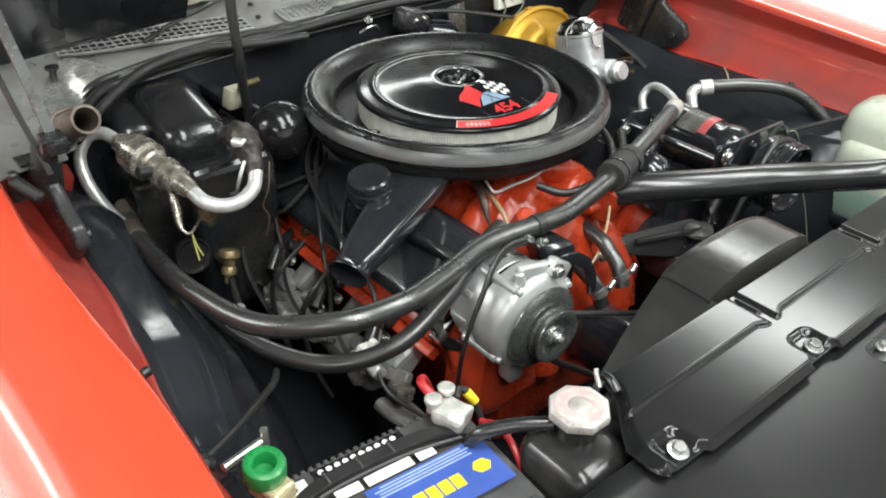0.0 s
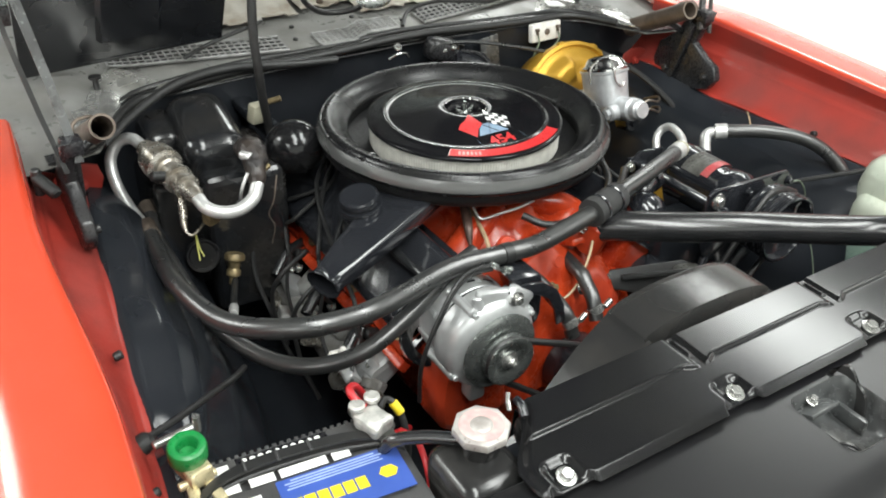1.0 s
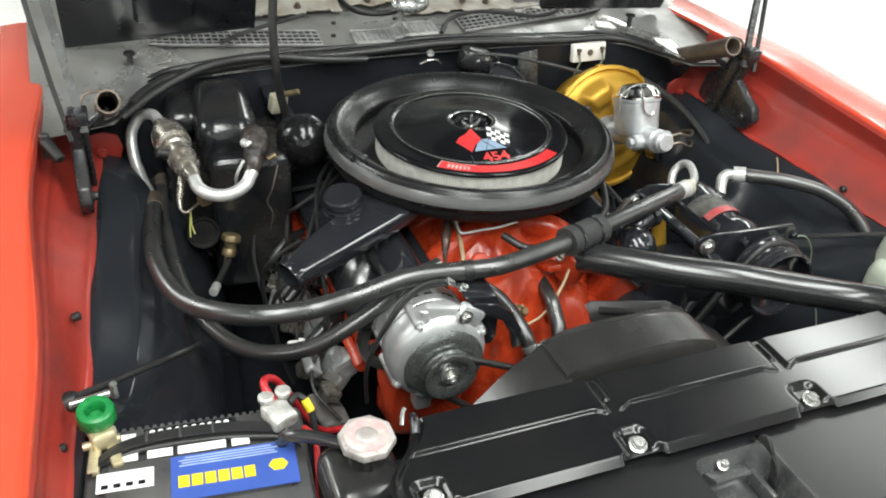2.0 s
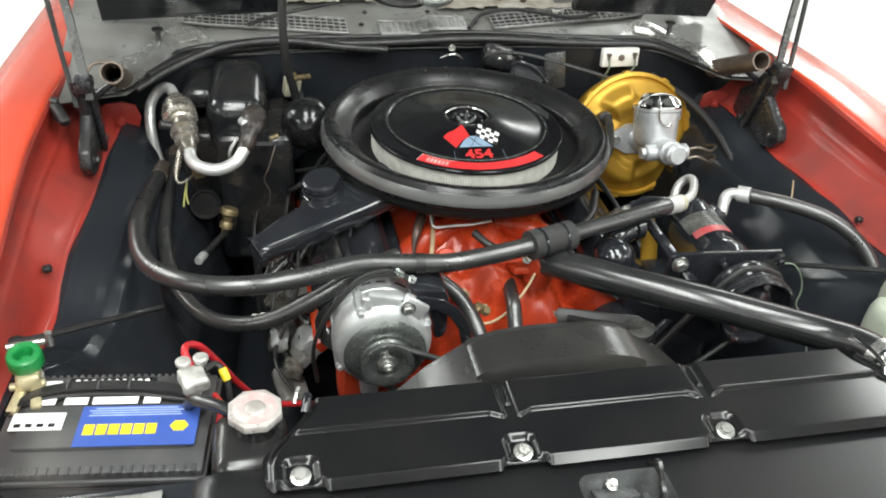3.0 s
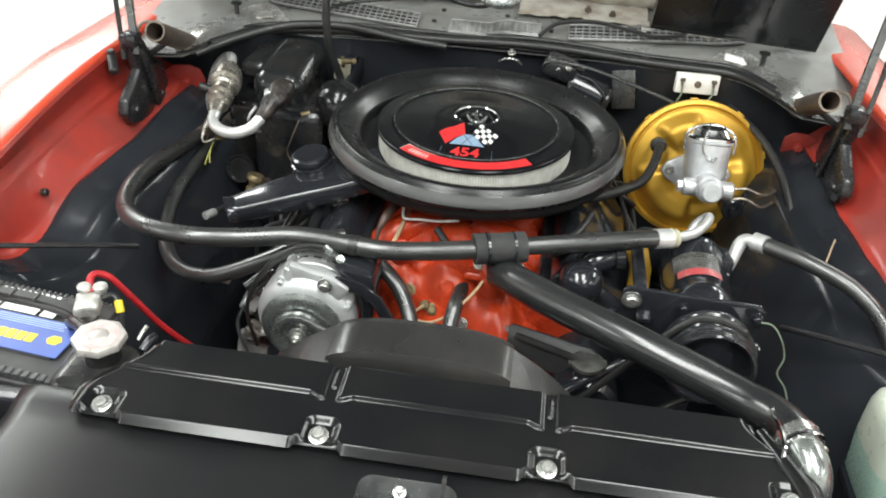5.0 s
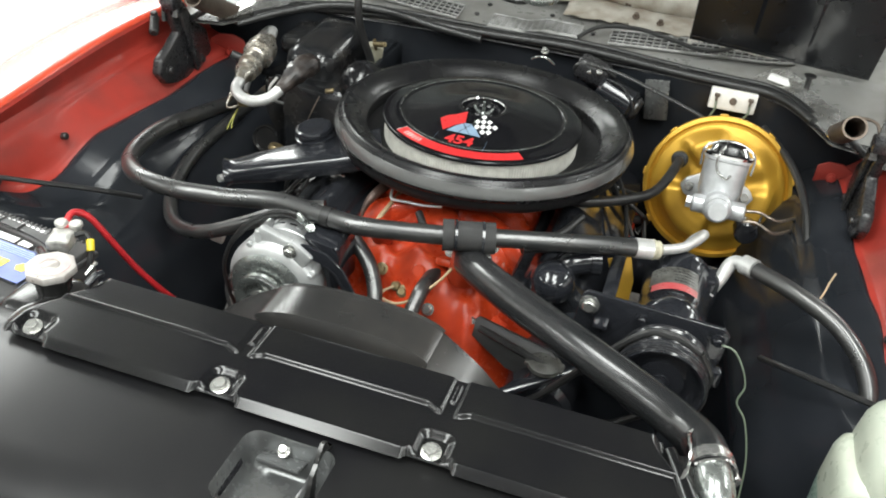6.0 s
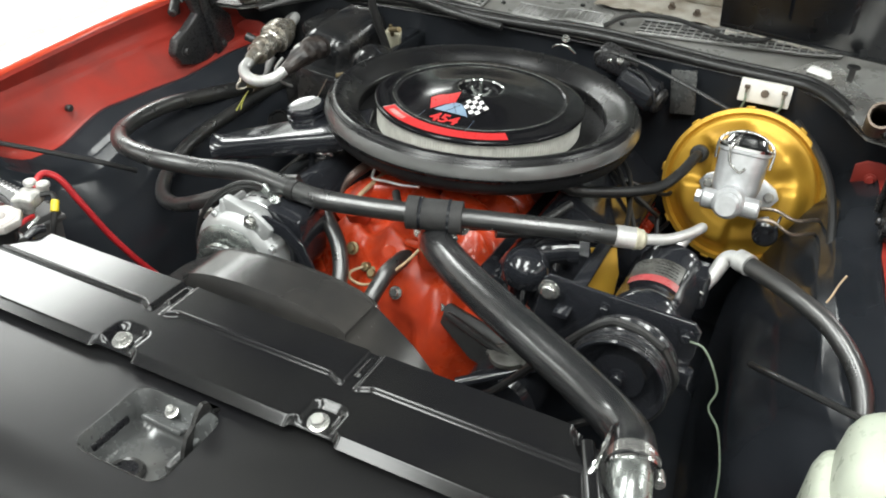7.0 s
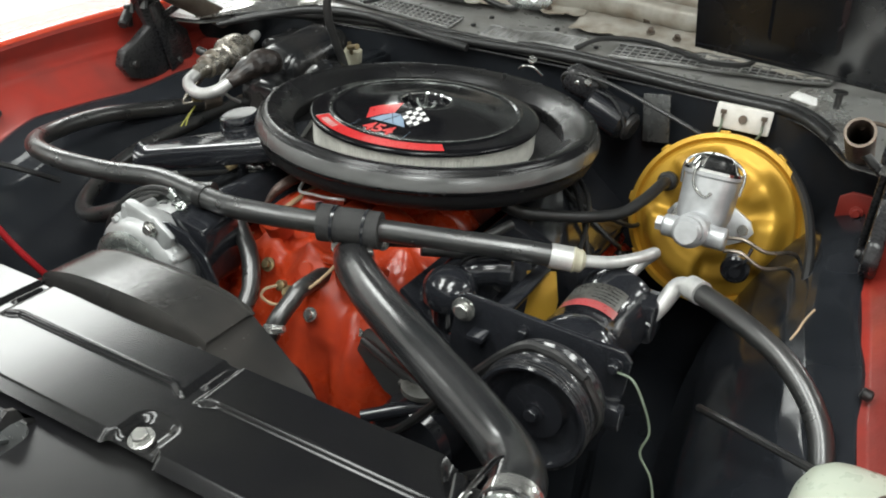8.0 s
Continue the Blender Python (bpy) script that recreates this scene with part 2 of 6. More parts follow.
def tube(pts, r, seg=12, n=8, straight=False, hollow=False):
    """A round tube along a smooth line. r: a radius, or one for each given point."""
    line = [V(p) for p in pts] if straight else catmull(pts, n)
    if not isinstance(r, (int, float)):
        t = np.linspace(0, len(r) - 1, len(line))
        rs = np.interp(t, range(len(r)), r)
    else:
        rs = [r] * len(line)
    verts, faces = [], []
    tang = (line[1] - line[0]).normalized()
    up = tang.orthogonal().normalized()
    for i, p in enumerate(line):
        t = ((line[i + 1] if i + 1 < len(line) else p) - (line[i - 1] if i else p)).normalized()
        up = (up - t * up.dot(t)).normalized()
        side = t.cross(up)
        for k in range(seg):
            a = 2 * math.pi * k / seg
            verts.append(p + (up * math.cos(a) + side * math.sin(a)) * rs[i])
    for i in range(len(line) - 1):
        for k in range(seg):
            faces.append((i * seg + k, i * seg + (k + 1) % seg, (i + 1) * seg + (k + 1) % seg, (i + 1) * seg + k))
    if not hollow:
        faces.append(tuple(range(seg)))
        faces.append(tuple((len(line) - 1) * seg + k for k in range(seg)))
    return raw(verts, faces)


def lathe(profile, seg=32, at=(0, 0, 0), axis=(0, 0, 1)):
    """Turns (radius, height) pairs round an axis."""
    verts, faces = [], []
    n = len(profile)
    for k in range(seg):
        a = 2 * math.pi * k / seg
        for r, h in profile:
            verts.append(V((r * math.cos(a), r * math.sin(a), h)))
    for k in range(seg):
        j = (k + 1) % seg
        for i in range(n - 1):
            faces.append((k * n + i, j * n + i, j * n + i + 1, k * n + i + 1))
    bm = raw(verts, faces)
    bmesh.ops.remove_doubles(bm, verts=bm.verts, dist=1e-5)
    bmesh.ops.recalc_face_normals(bm, faces=bm.faces)
    q = V((0, 0, 1)).rotation_difference(V(axis).normalized()).to_matrix().to_4x4()
    return moved(bm, Matrix.Translation(at) @ q)


def rod(a, b, r, seg=12, bevel=0.0):
    a, b = V(a), V(b)
    h = (b - a).length
    e = min(bevel, r * 0.8, h * 0.4)
    prof = [(0, 0), (r - e, 0), (r, e), (r, h - e), (r - e, h), (0, h)] if e else [(0, 0), (r, 0), (r, h), (0, h)]
    return lathe(prof, seg, a, b - a)


def block(size, at=(0, 0, 0), bevel=0.004, rot=(0, 0, 0), seg=2):
    bm = bmesh.new()
    bmesh.ops.create_cube(bm, size=1)
    bmesh.ops.scale(bm, vec=size, verts=bm.verts)
    if bevel:
        bmesh.ops.bevel(bm, geom=bm.edges[:], offset=min(bevel, min(size) * 0.45), segments=seg, affect="EDGES", profile=0.5)
    return moved(bm, pose(*at, *rot))


def plate(outline, depth, m=None, bevel=0.0):
    """A flat outline in x and y, given a thickness below z = 0."""
    n = len(outline)
    verts = [V((x, y, 0)) for x, y in outline] + [V((x, y, -depth)) for x, y in outline]
    faces = [tuple(range(n)), tuple(range(n, 2 * n))] + [(i, (i + 1) % n, n + (i + 1) % n, n + i) for i in range(n)]
    bm = raw(verts, faces)
    if bevel:
        bmesh.ops.bevel(bm, geom=[e for e in bm.edges if len(e.link_faces) == 2 and e.calc_face_angle() > 0.8], offset=bevel, segments=2, affect="EDGES", profile=0.5)
    return moved(bm, m) if m else bm


def sheet(nx, ny, f, thick=0.0):
    """A grid surface from f(u, v), u and v from 0 to 1, with a thickness if wanted."""
    verts = [V(f(i / (nx - 1), j / (ny - 1))) for j in range(ny) for i in range(nx)]
    faces = [(j * nx + i, j * nx + i + 1, (j + 1) * nx + i + 1, (j + 1) * nx + i) for j in range(ny - 1) for i in range(nx - 1)]
    bm = raw(verts, faces)
    if thick:
        bmesh.ops.solidify(bm, geom=bm.faces[:], thickness=thick)
    return bm


def loft(sections, caps=True):
    """Joins rings of equally many points."""
    n = len(sections[0])
    verts = [V(p) for s in sections for p in s]
    faces = [(i * n + k, i * n + (k + 1) % n, (i + 1) * n + (k + 1) % n, (i + 1) * n + k) for i in range(len(sections) - 1) for k in range(n)]
    if caps:
        faces += [tuple(range(n)), tuple((len(sections) - 1) * n + k for k in range(n))]
    return raw(verts, faces)


def pod(at, rings, e=0.55, seg=40):
    """A rounded upright form: rings of height, half width and half depth."""
    def ring(z, a, b):
        out = []
        for k in range(seg):
            w = 2 * math.pi * k / seg
            c, s = math.cos(w), math.sin(w)
            out.append((at[0] + a * math.copysign(abs(c) ** e, c), at[1] + b * math.copysign(abs(s) ** e, s), z))
        return out
    return loft([ring(*r) for r in rings])


def hexbolt(at, axis=(0, 0, 1), r=0.008, h=0.007, washer=1.45):
    prof_w = lathe([(0, -0.001), (r * washer, -0.001), (r * washer, 0.0015), (r * 1.05, 0.002), (0, 0.002)], 16)
    head = bmesh.new()
    bmesh.ops.create_cone(head, cap_ends=True, segments=6, radius1=r, radius2=r * 0.98, depth=h)
    bmesh.ops.bevel(head, geom=[e for e in head.edges], offset=r * 0.12, segments=1, affect="EDGES")
    moved(head, pose(0, 0, 0.002 + h / 2))
    q = V((0, 0, 1)).rotation_difference(V(axis).normalized()).to_matrix().to_4x4()
    return moved(join(prof_w, head), Matrix.Translation(at) @ q)


def smooth(a, b, x):
    t = max(0.0, min(1.0, (x - a) / (b - a)))
    return t * t * (3 - 2 * t)


def lettering(text, size, m, depth=0.0006, bold=0.0):
    cu = bpy.data.curves.new("text", "FONT")
    cu.body, cu.size, cu.extrude, cu.offset = text, size, depth, bold
    cu.align_x, cu.align_y = "CENTER", "CENTER"
    cu.resolution_u = 4
    ob = bpy.data.objects.new("text", cu)
    scene.collection.objects.link(ob)
    dg = bpy.context.evaluated_depsgraph_get()
    me = bpy.data.meshes.new_from_object(ob.evaluated_get(dg))
    bm = bmesh.new()
    bm.from_mesh(me)
    bpy.data.objects.remove(ob)
    return moved(bm, m)


# ---------------------------------------------------------------- the room
def room():
    S, H = 5.2, 3.6
    solo("floor", block((2 * S + 0.4, 2 * S + 0.4, 0.1), (0, 0, -0.05), 0), FLOORMAT, (0, 0, 0), "pale polished concrete workshop floor", "floor", kind="structure")
    for name, size, at in (("wall_north", (2 * S, 0.2, H), (0, S + 0.1, H / 2)), ("wall_south", (2 * S, 0.2, H), (0, -S - 0.1, H / 2)),
                           ("wall_east", (0.2, 2 * S + 0.4, H), (S + 0.1, 0, H / 2)), ("wall_west", (0.2, 2 * S + 0.4, H), (-S - 0.1, 0, H / 2))):
        # the north wall is out of view; its grey keeps the lid's reflections dark
        solo(name, block(size, at, 0), WALLGREY if name == "wall_north" else WALLMAT, (at[0], at[1], 0), "unseen north wall, made grey to darken reflections in the lid" if name == "wall_north" else "plain white painted showroom wall", "wall", kind="structure")
    # ceiling is out of view; its grey sets how bright black paint reflects
    solo("ceiling", block((2 * S + 0.4, 2 * S + 0.4, 0.1), (0, 0, H + 0.05), 0), CEILMAT, (0, 0, H), "unseen ceiling, its grey set for reflections in black paint", "ceiling", kind="structure")

    def lamp():
        t = thing("added_ceiling_light", (0, 0, H), "unseen long ceiling light, added to light the bay and its reflections", "ceiling light", "ceiling lights")
        fr = block((0.66, 1.9, 0.06), (0, 0, H - 0.03), 0.006)
        part("frame", fr, LAMPFRAME, t)
        part("diffuser", block((0.60, 1.84, 0.02), (0, 0, H - 0.068), 0), GLOW, t, "lit white diffuser")
        lit = bpy.data.lights.new("tube_light", "AREA")
        lit.shape, lit.size, lit.size_y, lit.energy, lit.color = "RECTANGLE", 0.60, 1.84, LAMP_WATTS, (0.95, 1.0, 0.97)
        o = new("tube_light", lit)
        o.parent = t
        o.location = (0, 0, -0.085)
        return t
    first = lamp()
    # unseen lights, added and spaced for the reflections on fenders, covers and lid
    spots = [(-4.2, -3.0), (-4.31, 1.7), (-3.63, 1.65), (-3.4, 4.2), (-4.3, 4.0), (-1.2, -2.9), (-0.75, -1.45), (0.75, -1.45), (1.4, -2.9), (4.2, -3.0), (3.4, 1.1), (3.9, 4.2), (2.8, 4.2)]
    first.location = (*spots[0], H)
    for x, y in spots[1:]:
        copy_thing(first, Matrix.Translation((x, y, H)))


room()


# ---------------------------------------------------------------- the car body
def crest(y):
    """Reference line of the inner fender's lower edge."""
    return 0.762 - 0.103 * y


def edge_line(y, side):
    """The fender's upper inner edge: its x and z."""
    return 0.772 - 0.075 * y - (0.036 * smooth(0.0, -0.5, y) if side < 0 else 0), 0.972 + 0.075 * min(y, 0.08) + 0.010 * side


def crease_line(y, side):
    return 0.763 - 0.085 * y - (0.032 * smooth(0.0, -0.5, y) if side < 0 else 0), 0.902 + 0.045 * min(y, 0.1) + 0.009 * side


def low_edge(y, side):
    """Depth of the red inner panel's lower edge."""
    if side > 0:
        return 0.108 + 0.018 * smooth(-0.18, -0.32, y) - 0.02 * smooth(0.0, 0.2, y)
    return 0.118 + 0.045 * smooth(-0.18, -0.32, y) - 0.05 * smooth(-0.36, -0.48, y) - 0.02 * smooth(0.0, 0.2, y)


def along(pts, u):
    k = u * (len(pts) - 1)
    i = min(int(k), len(pts) - 2)
    w = k - i
    return tuple(p * (1 - w) + q * w for p, q in zip(pts[i], pts[i + 1]))


def fender_bm(side):
    prof = [(0.0, 0.0), (0.002, 0.004), (0.006, 0.006), (0.03, 0.0072), (0.07, 0.0072), (0.105, 0.003),
            (0.130, -0.008), (0.150, -0.030), (0.162, -0.065), (0.170, -0.12), (0.174, -0.22), (0.168, -0.38), (0.146, -0.58), (0.131, -0.66)]

    def f(u, v):
        y = -1.08 + 1.75 * v
        x, z = edge_line(y, side)
        dx, dz = along(prof, u)
        nose = smooth(-0.9, -1.08, y)
        return (side * (x + dx * (1 - 0.3 * nose)), y, z + dz - 0.03 * nose)
    return sheet(3 * len(prof) - 2, 44, f, 0.0015 * side)


def inner_panel_bm(side):
    def f(u, v):
        y = -0.80 + 1.08 * v
        lo = 0.95 - low_edge(y, side) - 0.0025 * math.sin(y * 23)
        ex, ez = edge_line(y, side)
        cx, cz = crease_line(y, side)
        lx = crest(y) - (0.066 if side < 0 else 0.050)
        pts = [(ex, ez), (ex - 0.004, ez - 0.006), (cx + 0.010, cz + 0.026), (cx + 0.006, cz + 0.016), (cx + 0.002, cz + 0.009), (cx - 0.003, cz + 0.003), (cx - 0.007, cz - 0.006),
               (cx * 0.5 + lx * 0.5 - 0.001, cz * 0.5 + lo * 0.5), (lx + 0.008, lo + 0.010), (lx, lo), (lx - 0.010, lo - 0.003)]
        x, z = along(pts, u)
        return (side * x, y, z)
    return sheet(31, 70, f, 0.0015 * side)


def inner_fender_bm(side):
    def f(u, v):
        y = -0.74 + 1.10 * v
        top = 0.95 - low_edge(y, side) - 0.004
        a = max(0.0, 1 - ((y + 0.06) / 0.40) ** 2)
        ledge = 0.012 + 0.050 * math.sqrt(a)
        x0 = crest(y) - (0.068 if side < 0 else 0.052)
        k = smooth(-0.50, -0.30, y)
        pts = [(x0, top), (x0 - 0.010, top + 0.003), (x0 - ledge, top - 0.012), (x0 - ledge - 0.010, top - 0.017), (x0 - ledge - 0.022 - 0.01 * k, top - 0.034), (x0 - ledge - 0.048 - 0.030 * k, top - 0.10),
               (x0 - ledge - 0.066 - 0.060 * k, top - 0.20), (x0 - ledge - 0.075 - 0.080 * k, top - 0.32), (x0 - ledge - 0.08 - 0.085 * k, 0.36)]
        x, z = along(pts, u)
        x += 0.005 * noise.noise(V((y * 7, z * 7, side * 3)))
        return (side * x, y, z)
    return sheet(57, 60, f, 0.002 * side)


def wall_y(x):
    """The front lip of the cowl."""
    return 0.372 + 0.012 * x - 0.03 * (x / 0.5) ** 2 - 9 * min(0.13, max(0.0, abs(x) - 0.5)) ** 2


def fire_y(x):
    return 0.386 + 0.012 * x - 0.05 * (x / 0.5) ** 2


car = thing("car_body", (0, 0, 0), "red car front end with its hood raised", "car")

for side in (-1, 1):
    fender = part("fender", fender_bm(side), RED, car, "glossy red outer fender")
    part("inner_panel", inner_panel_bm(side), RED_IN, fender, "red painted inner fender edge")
    part("inner_fender", inner_fender_bm(side), DARK, car, "black painted wheel house panel")
    # small rubber hood bumpers and holes along the red edge
    for y, r in ((-0.255, 0.007), (-0.52, 0.006)):
        part("grommet", rod((side * (crest(y) - 0.050), y, 0.845), (side * (crest(y) - 0.0625), y, 0.848), r, 12, 0.002), CABLE, fender)
    if side < 0:
        part("bump_stop", join(rod((side * 0.728, 0.045, 0.952), (side * 0.750, 0.085, 0.972), 0.010, 14, 0.003), rod((side * 0.748, 0.081, 0.940), (side * 0.748, 0.081, 0.985), 0.008, 12, 0.002)), CABLE, fender, "black rubber hood bump stop")
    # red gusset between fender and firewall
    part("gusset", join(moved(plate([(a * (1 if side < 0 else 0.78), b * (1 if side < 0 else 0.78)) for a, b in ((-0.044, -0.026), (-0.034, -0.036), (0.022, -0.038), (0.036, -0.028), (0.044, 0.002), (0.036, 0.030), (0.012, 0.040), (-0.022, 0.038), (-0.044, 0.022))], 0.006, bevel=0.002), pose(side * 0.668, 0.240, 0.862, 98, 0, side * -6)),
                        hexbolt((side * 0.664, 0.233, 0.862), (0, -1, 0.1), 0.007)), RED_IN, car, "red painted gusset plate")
    # road wheel under the fender
    wheel = part("wheel", lathe([(0.20, -0.10), (0.31, -0.105), (0.335, -0.08), (0.335, 0.08), (0.31, 0.105), (0.20, 0.10)], 40, (side * 0.79, 0.02, 0.335), (1, 0, 0)), TYRE, car, "black rubber tyre")
    part("rim", lathe([(0, -0.05), (0.10, -0.05), (0.19, -0.09), (0.205, -0.10), (0.205, 0.10), (0.19, 0.09), (0.1, 0.05), (0, 0.05)], 32, (side * 0.79, 0.02, 0.335), (1, 0, 0)), STEEL, wheel)

# firewall
part("firewall", sheet(61, 16, lambda u, v: ((u - 0.5) * 1.48, fire_y((u - 0.5) * 1.48) + 0.012 * (1 - v) + 0.006 * math.sin(v * 9) + 0.01 * noise.noise(V((u * 8, v * 5, 1))), 0.36 + 0.60 * v), 0.003), DARK, car, "black painted firewall")
part("firewall_shelf", sheet(61, 6, lambda u, v: ((u - 0.5) * 1.44, wall_y((u - 0.5) * 1.44) + (fire_y((u - 0.5) * 1.44) + 0.01 - wall_y((u - 0.5) * 1.44)) * v, 0.9565 - 0.006 * v), 0.003), SATIN, car)


def cowl_z(x, y):
    return 0.964 + 0.16 * max(0, y - wall_y(x)) - 0.03 * abs(x) ** 2


cowl = part("cowl_panel", sheet(81, 14, lambda u, v: ((u - 0.5) * 1.54, wall_y((u - 0.5) * 1.54) + (0.66 - wall_y((u - 0.5) * 1.54)) * v,
                                             cowl_z((u - 0.5) * 1.54, wall_y((u - 0.5) * 1.54) + (0.66 - wall_y((u - 0.5) * 1.54)) * v)), 0.002), COWL, car, "bare grey cowl panel below the windscreen")


def grille(x0, x1, depth, cols, rows):
    """A raised vent grille of thin bars over a dark slot."""
    def pt(a, b):
        x = x0 + (x1 - x0) * a
        y = 0.432 + 0.15 * max(0, abs(x) - 0.12) + 0.02 * (x > 0) + depth * (b - 0.5)
        return V((x, y, cowl_z(x, y)))
    back = sheet(20, 4, lambda u, v: pt(u, v) + V((0, 0, 0.0025)))
    bars = [tube([pt(a, b) + V((0, 0, 0.006)) for a in np.linspace(0, 1, 8)], 0.0022 if 0 < b < 1 else 0.004, 6, 2) for b in np.linspace(0, 1, rows)]
    bars += [rod(pt(a, 0) + V((0, 0, 0.006)), pt(a, 1) + V((0, 0, 0.006)), 0.0018, 6) for a in np.linspace(0, 1, cols)]
    g = part("vent_grille", join(*bars), GRILLE, cowl, "grey wire vent grille")
    return back


slot = join(grille(-0.54, -0.18, 0.062, 26, 5), grille(-0.105, 0.10, 0.055, 16, 7), grille(0.165, 0.56, 0.062, 26, 5))
part("vent_slot", slot, DECALBLACK, cowl)
# bright scuffed corners of the cowl
for side in (-1, 1):
    def corner_pt(u, v, side=side):
        x = side * (0.42 + 0.23 * u)
        y = wall_y(x) + 0.006 + (0.012 + 0.115 * smooth(0.0, 0.6, u)) * v
        return (x, y, cowl_z(x, y) + 0.005 + 0.004 * math.sin(u * 9 + v * 3))
    cc = part("cowl_corner", sheet(20, 10, corner_pt, 0.003 * side), BRIGHT, car, "scuffed bright metal cowl corner")
    part("corner_plate", block((0.075, 0.028, 0.004), corner_pt(0.55, 0.6), 0.001, (8, side * 6, side * -12)), WHITE if side > 0 else BRIGHT, cc)
    sx = side * 0.585
    part("drain_stud", join(rod((sx, wall_y(sx) + 0.11, 0.965), (sx, wall_y(sx) + 0.11, 1.005), 0.006), lathe([(0, 0), (0.012, 0), (0.012, 0.004), (0, 0.006)], 12, (sx, wall_y(sx) + 0.11, 1.003))), CABLE, cowl)

# black rubber flap between the cowl vents and the firewall, and the strips along its edge
part("cowl_flap", sheet(81, 10, lambda u, v: ((u - 0.5) * 1.12, wall_y((u - 0.5) * 1.12) - 0.004 + 0.034 * v, cowl_z((u - 0.5) * 1.12, wall_y((u - 0.5) * 1.12) + 0.03 * v) + 0.003 + 0.007 * math.sin(math.pi * v) + 0.003 * noise.noise(V((u * 22, v * 2, 4)))), 0.002), SEAL, car, "black rubber flap along the cowl")
for dy, dz, r, nm in ((0.0, 0.010, 0.009, "weather_strip"), (0.034, 0.012, 0.006, "weather_strip")):
    part(nm, tube([(x, wall_y(x) + dy, 0.962 + dz + 0.003 * math.sin(x * 14) - 0.03 * x * x) for x in np.linspace(-0.60, 0.60, 41)], r, 10, 3), CABLE, car, "black rubber strip along the cowl")
part("heater_tube", tube([(-0.62, 0.20, 0.945), (-0.55, 0.26, 0.965), (-0.45, 0.315, 0.985), (-0.33, 0.345, 0.985), (-0.2, 0.35, 0.968), (-0.1, 0.345, 0.962)], [0.006, 0.008, 0.0095, 0.0095, 0.009, 0.008], 14, 6), CABLE, car)

# bright panels and glass behind the cowl


def ragged_plate(x0, x1, y0, y1, lift, seed, curl=0.0):
    """A thin crumpled plate with an uneven front edge, lying on the cowl."""
    def f(u, v):
        x = x0 + (x1 - x0) * u
        front = y0 + 0.012 * noise.noise(V((x * 28, seed, 2))) + 0.010 * (noise.noise(V((x * 9, seed, 7))) > 0.12)
        y = front + (y1 - front) * v
        return (x, y, cowl_z(x, y) + lift + 0.004 * noise.noise(V((x * 40, y * 40, seed))) + curl * v * v)
    return sheet(60, 12, f, 0.002)


foil = part("windscreen_trim", ragged_plate(0.045, 0.345, 0.512, 0.640, 0.012, 3), FOIL, car, "crumpled pale metal strips below the windscreen")
part("trim_strip", ragged_plate(0.330, 0.585, 0.500, 0.545, 0.008, 5), FOIL, foil)
part("trim_strip", ragged_plate(-0.085, 0.050, 0.560, 0.680, 0.016, 8), FOIL, foil)
part("trim_strip", ragged_plate(-0.330, -0.100, 0.540, 0.690, 0.014, 9, 0.03), FOIL, foil)
part("trim_strip", ragged_plate(-0.560, -0.345, 0.560, 0.680, 0.010, 12, 0.02), FOIL, foil)
part("trim_roll", tube([(x, 0.628 - 0.02 * x + 0.004 * math.sin(x * 21), 1.030 + 0.004 * math.sin(x * 13)) for x in np.linspace(-0.05, 0.46, 12)], 0.026, 20, 4), FOIL, foil, "rolled pale insulation strip")
part("trim_roll", tube([(x, 0.690 + 0.004 * math.sin(x * 17), 1.048) for x in np.linspace(-0.45, 0.50, 14)], 0.030, 20, 4), FOIL, foil, "rolled pale insulation strip")
part("roll_band", tube([(0.172, 0.626, 1.031), (0.186, 0.6255, 1.031)], 0.0285, 20, straight=True), BROWNSTEEL, foil)
for x, y in ((-0.03, 0.575), (0.205, 0.548), (0.262, 0.536), (0.450, 0.522), (-0.20, 0.565), (-0.42, 0.575)):
    part("trim_screw", hexbolt((x, y, cowl_z(x, y) + 0.018), (0, -0.2, 1), 0.006), BROWNSTEEL, foil)
for x, y in ((-0.145, 0.455), (0.125, 0.462), (-0.13, 0.51), (0.57, 0.535), (0.02, 0.512)):
    part("cowl_screw", rod((x, y, cowl_z(x, y)), (x, y, cowl_z(x, y) + 0.006), 0.006, 10, 0.002), CABLE, cowl)
part("windscreen", sheet(24, 4, lambda u, v: ((u - 0.5) * 1.36, 0.71 + 0.45 * v, 1.06 + 0.40 * v), 0.005), GLASS, car, "raked windscreen glass")
part("dashboard", block((1.4, 0.35, 0.10), (0, 0.90, 1.02), 0.03), SATIN, car)


# raised hood, hinged at the rear with a cut-out in the middle of its rear edge
def hood_pt(x, s, off=0.0):
    a = radians(62)
    d = max(0.0, abs(x) - 0.333)
    return V((x, 0.39 + 0.15 * d - math.cos(a) * s - math.sin(a) * off, 1.047 - 0.10 * d + math.sin(a) * s - math.cos(a) * off))


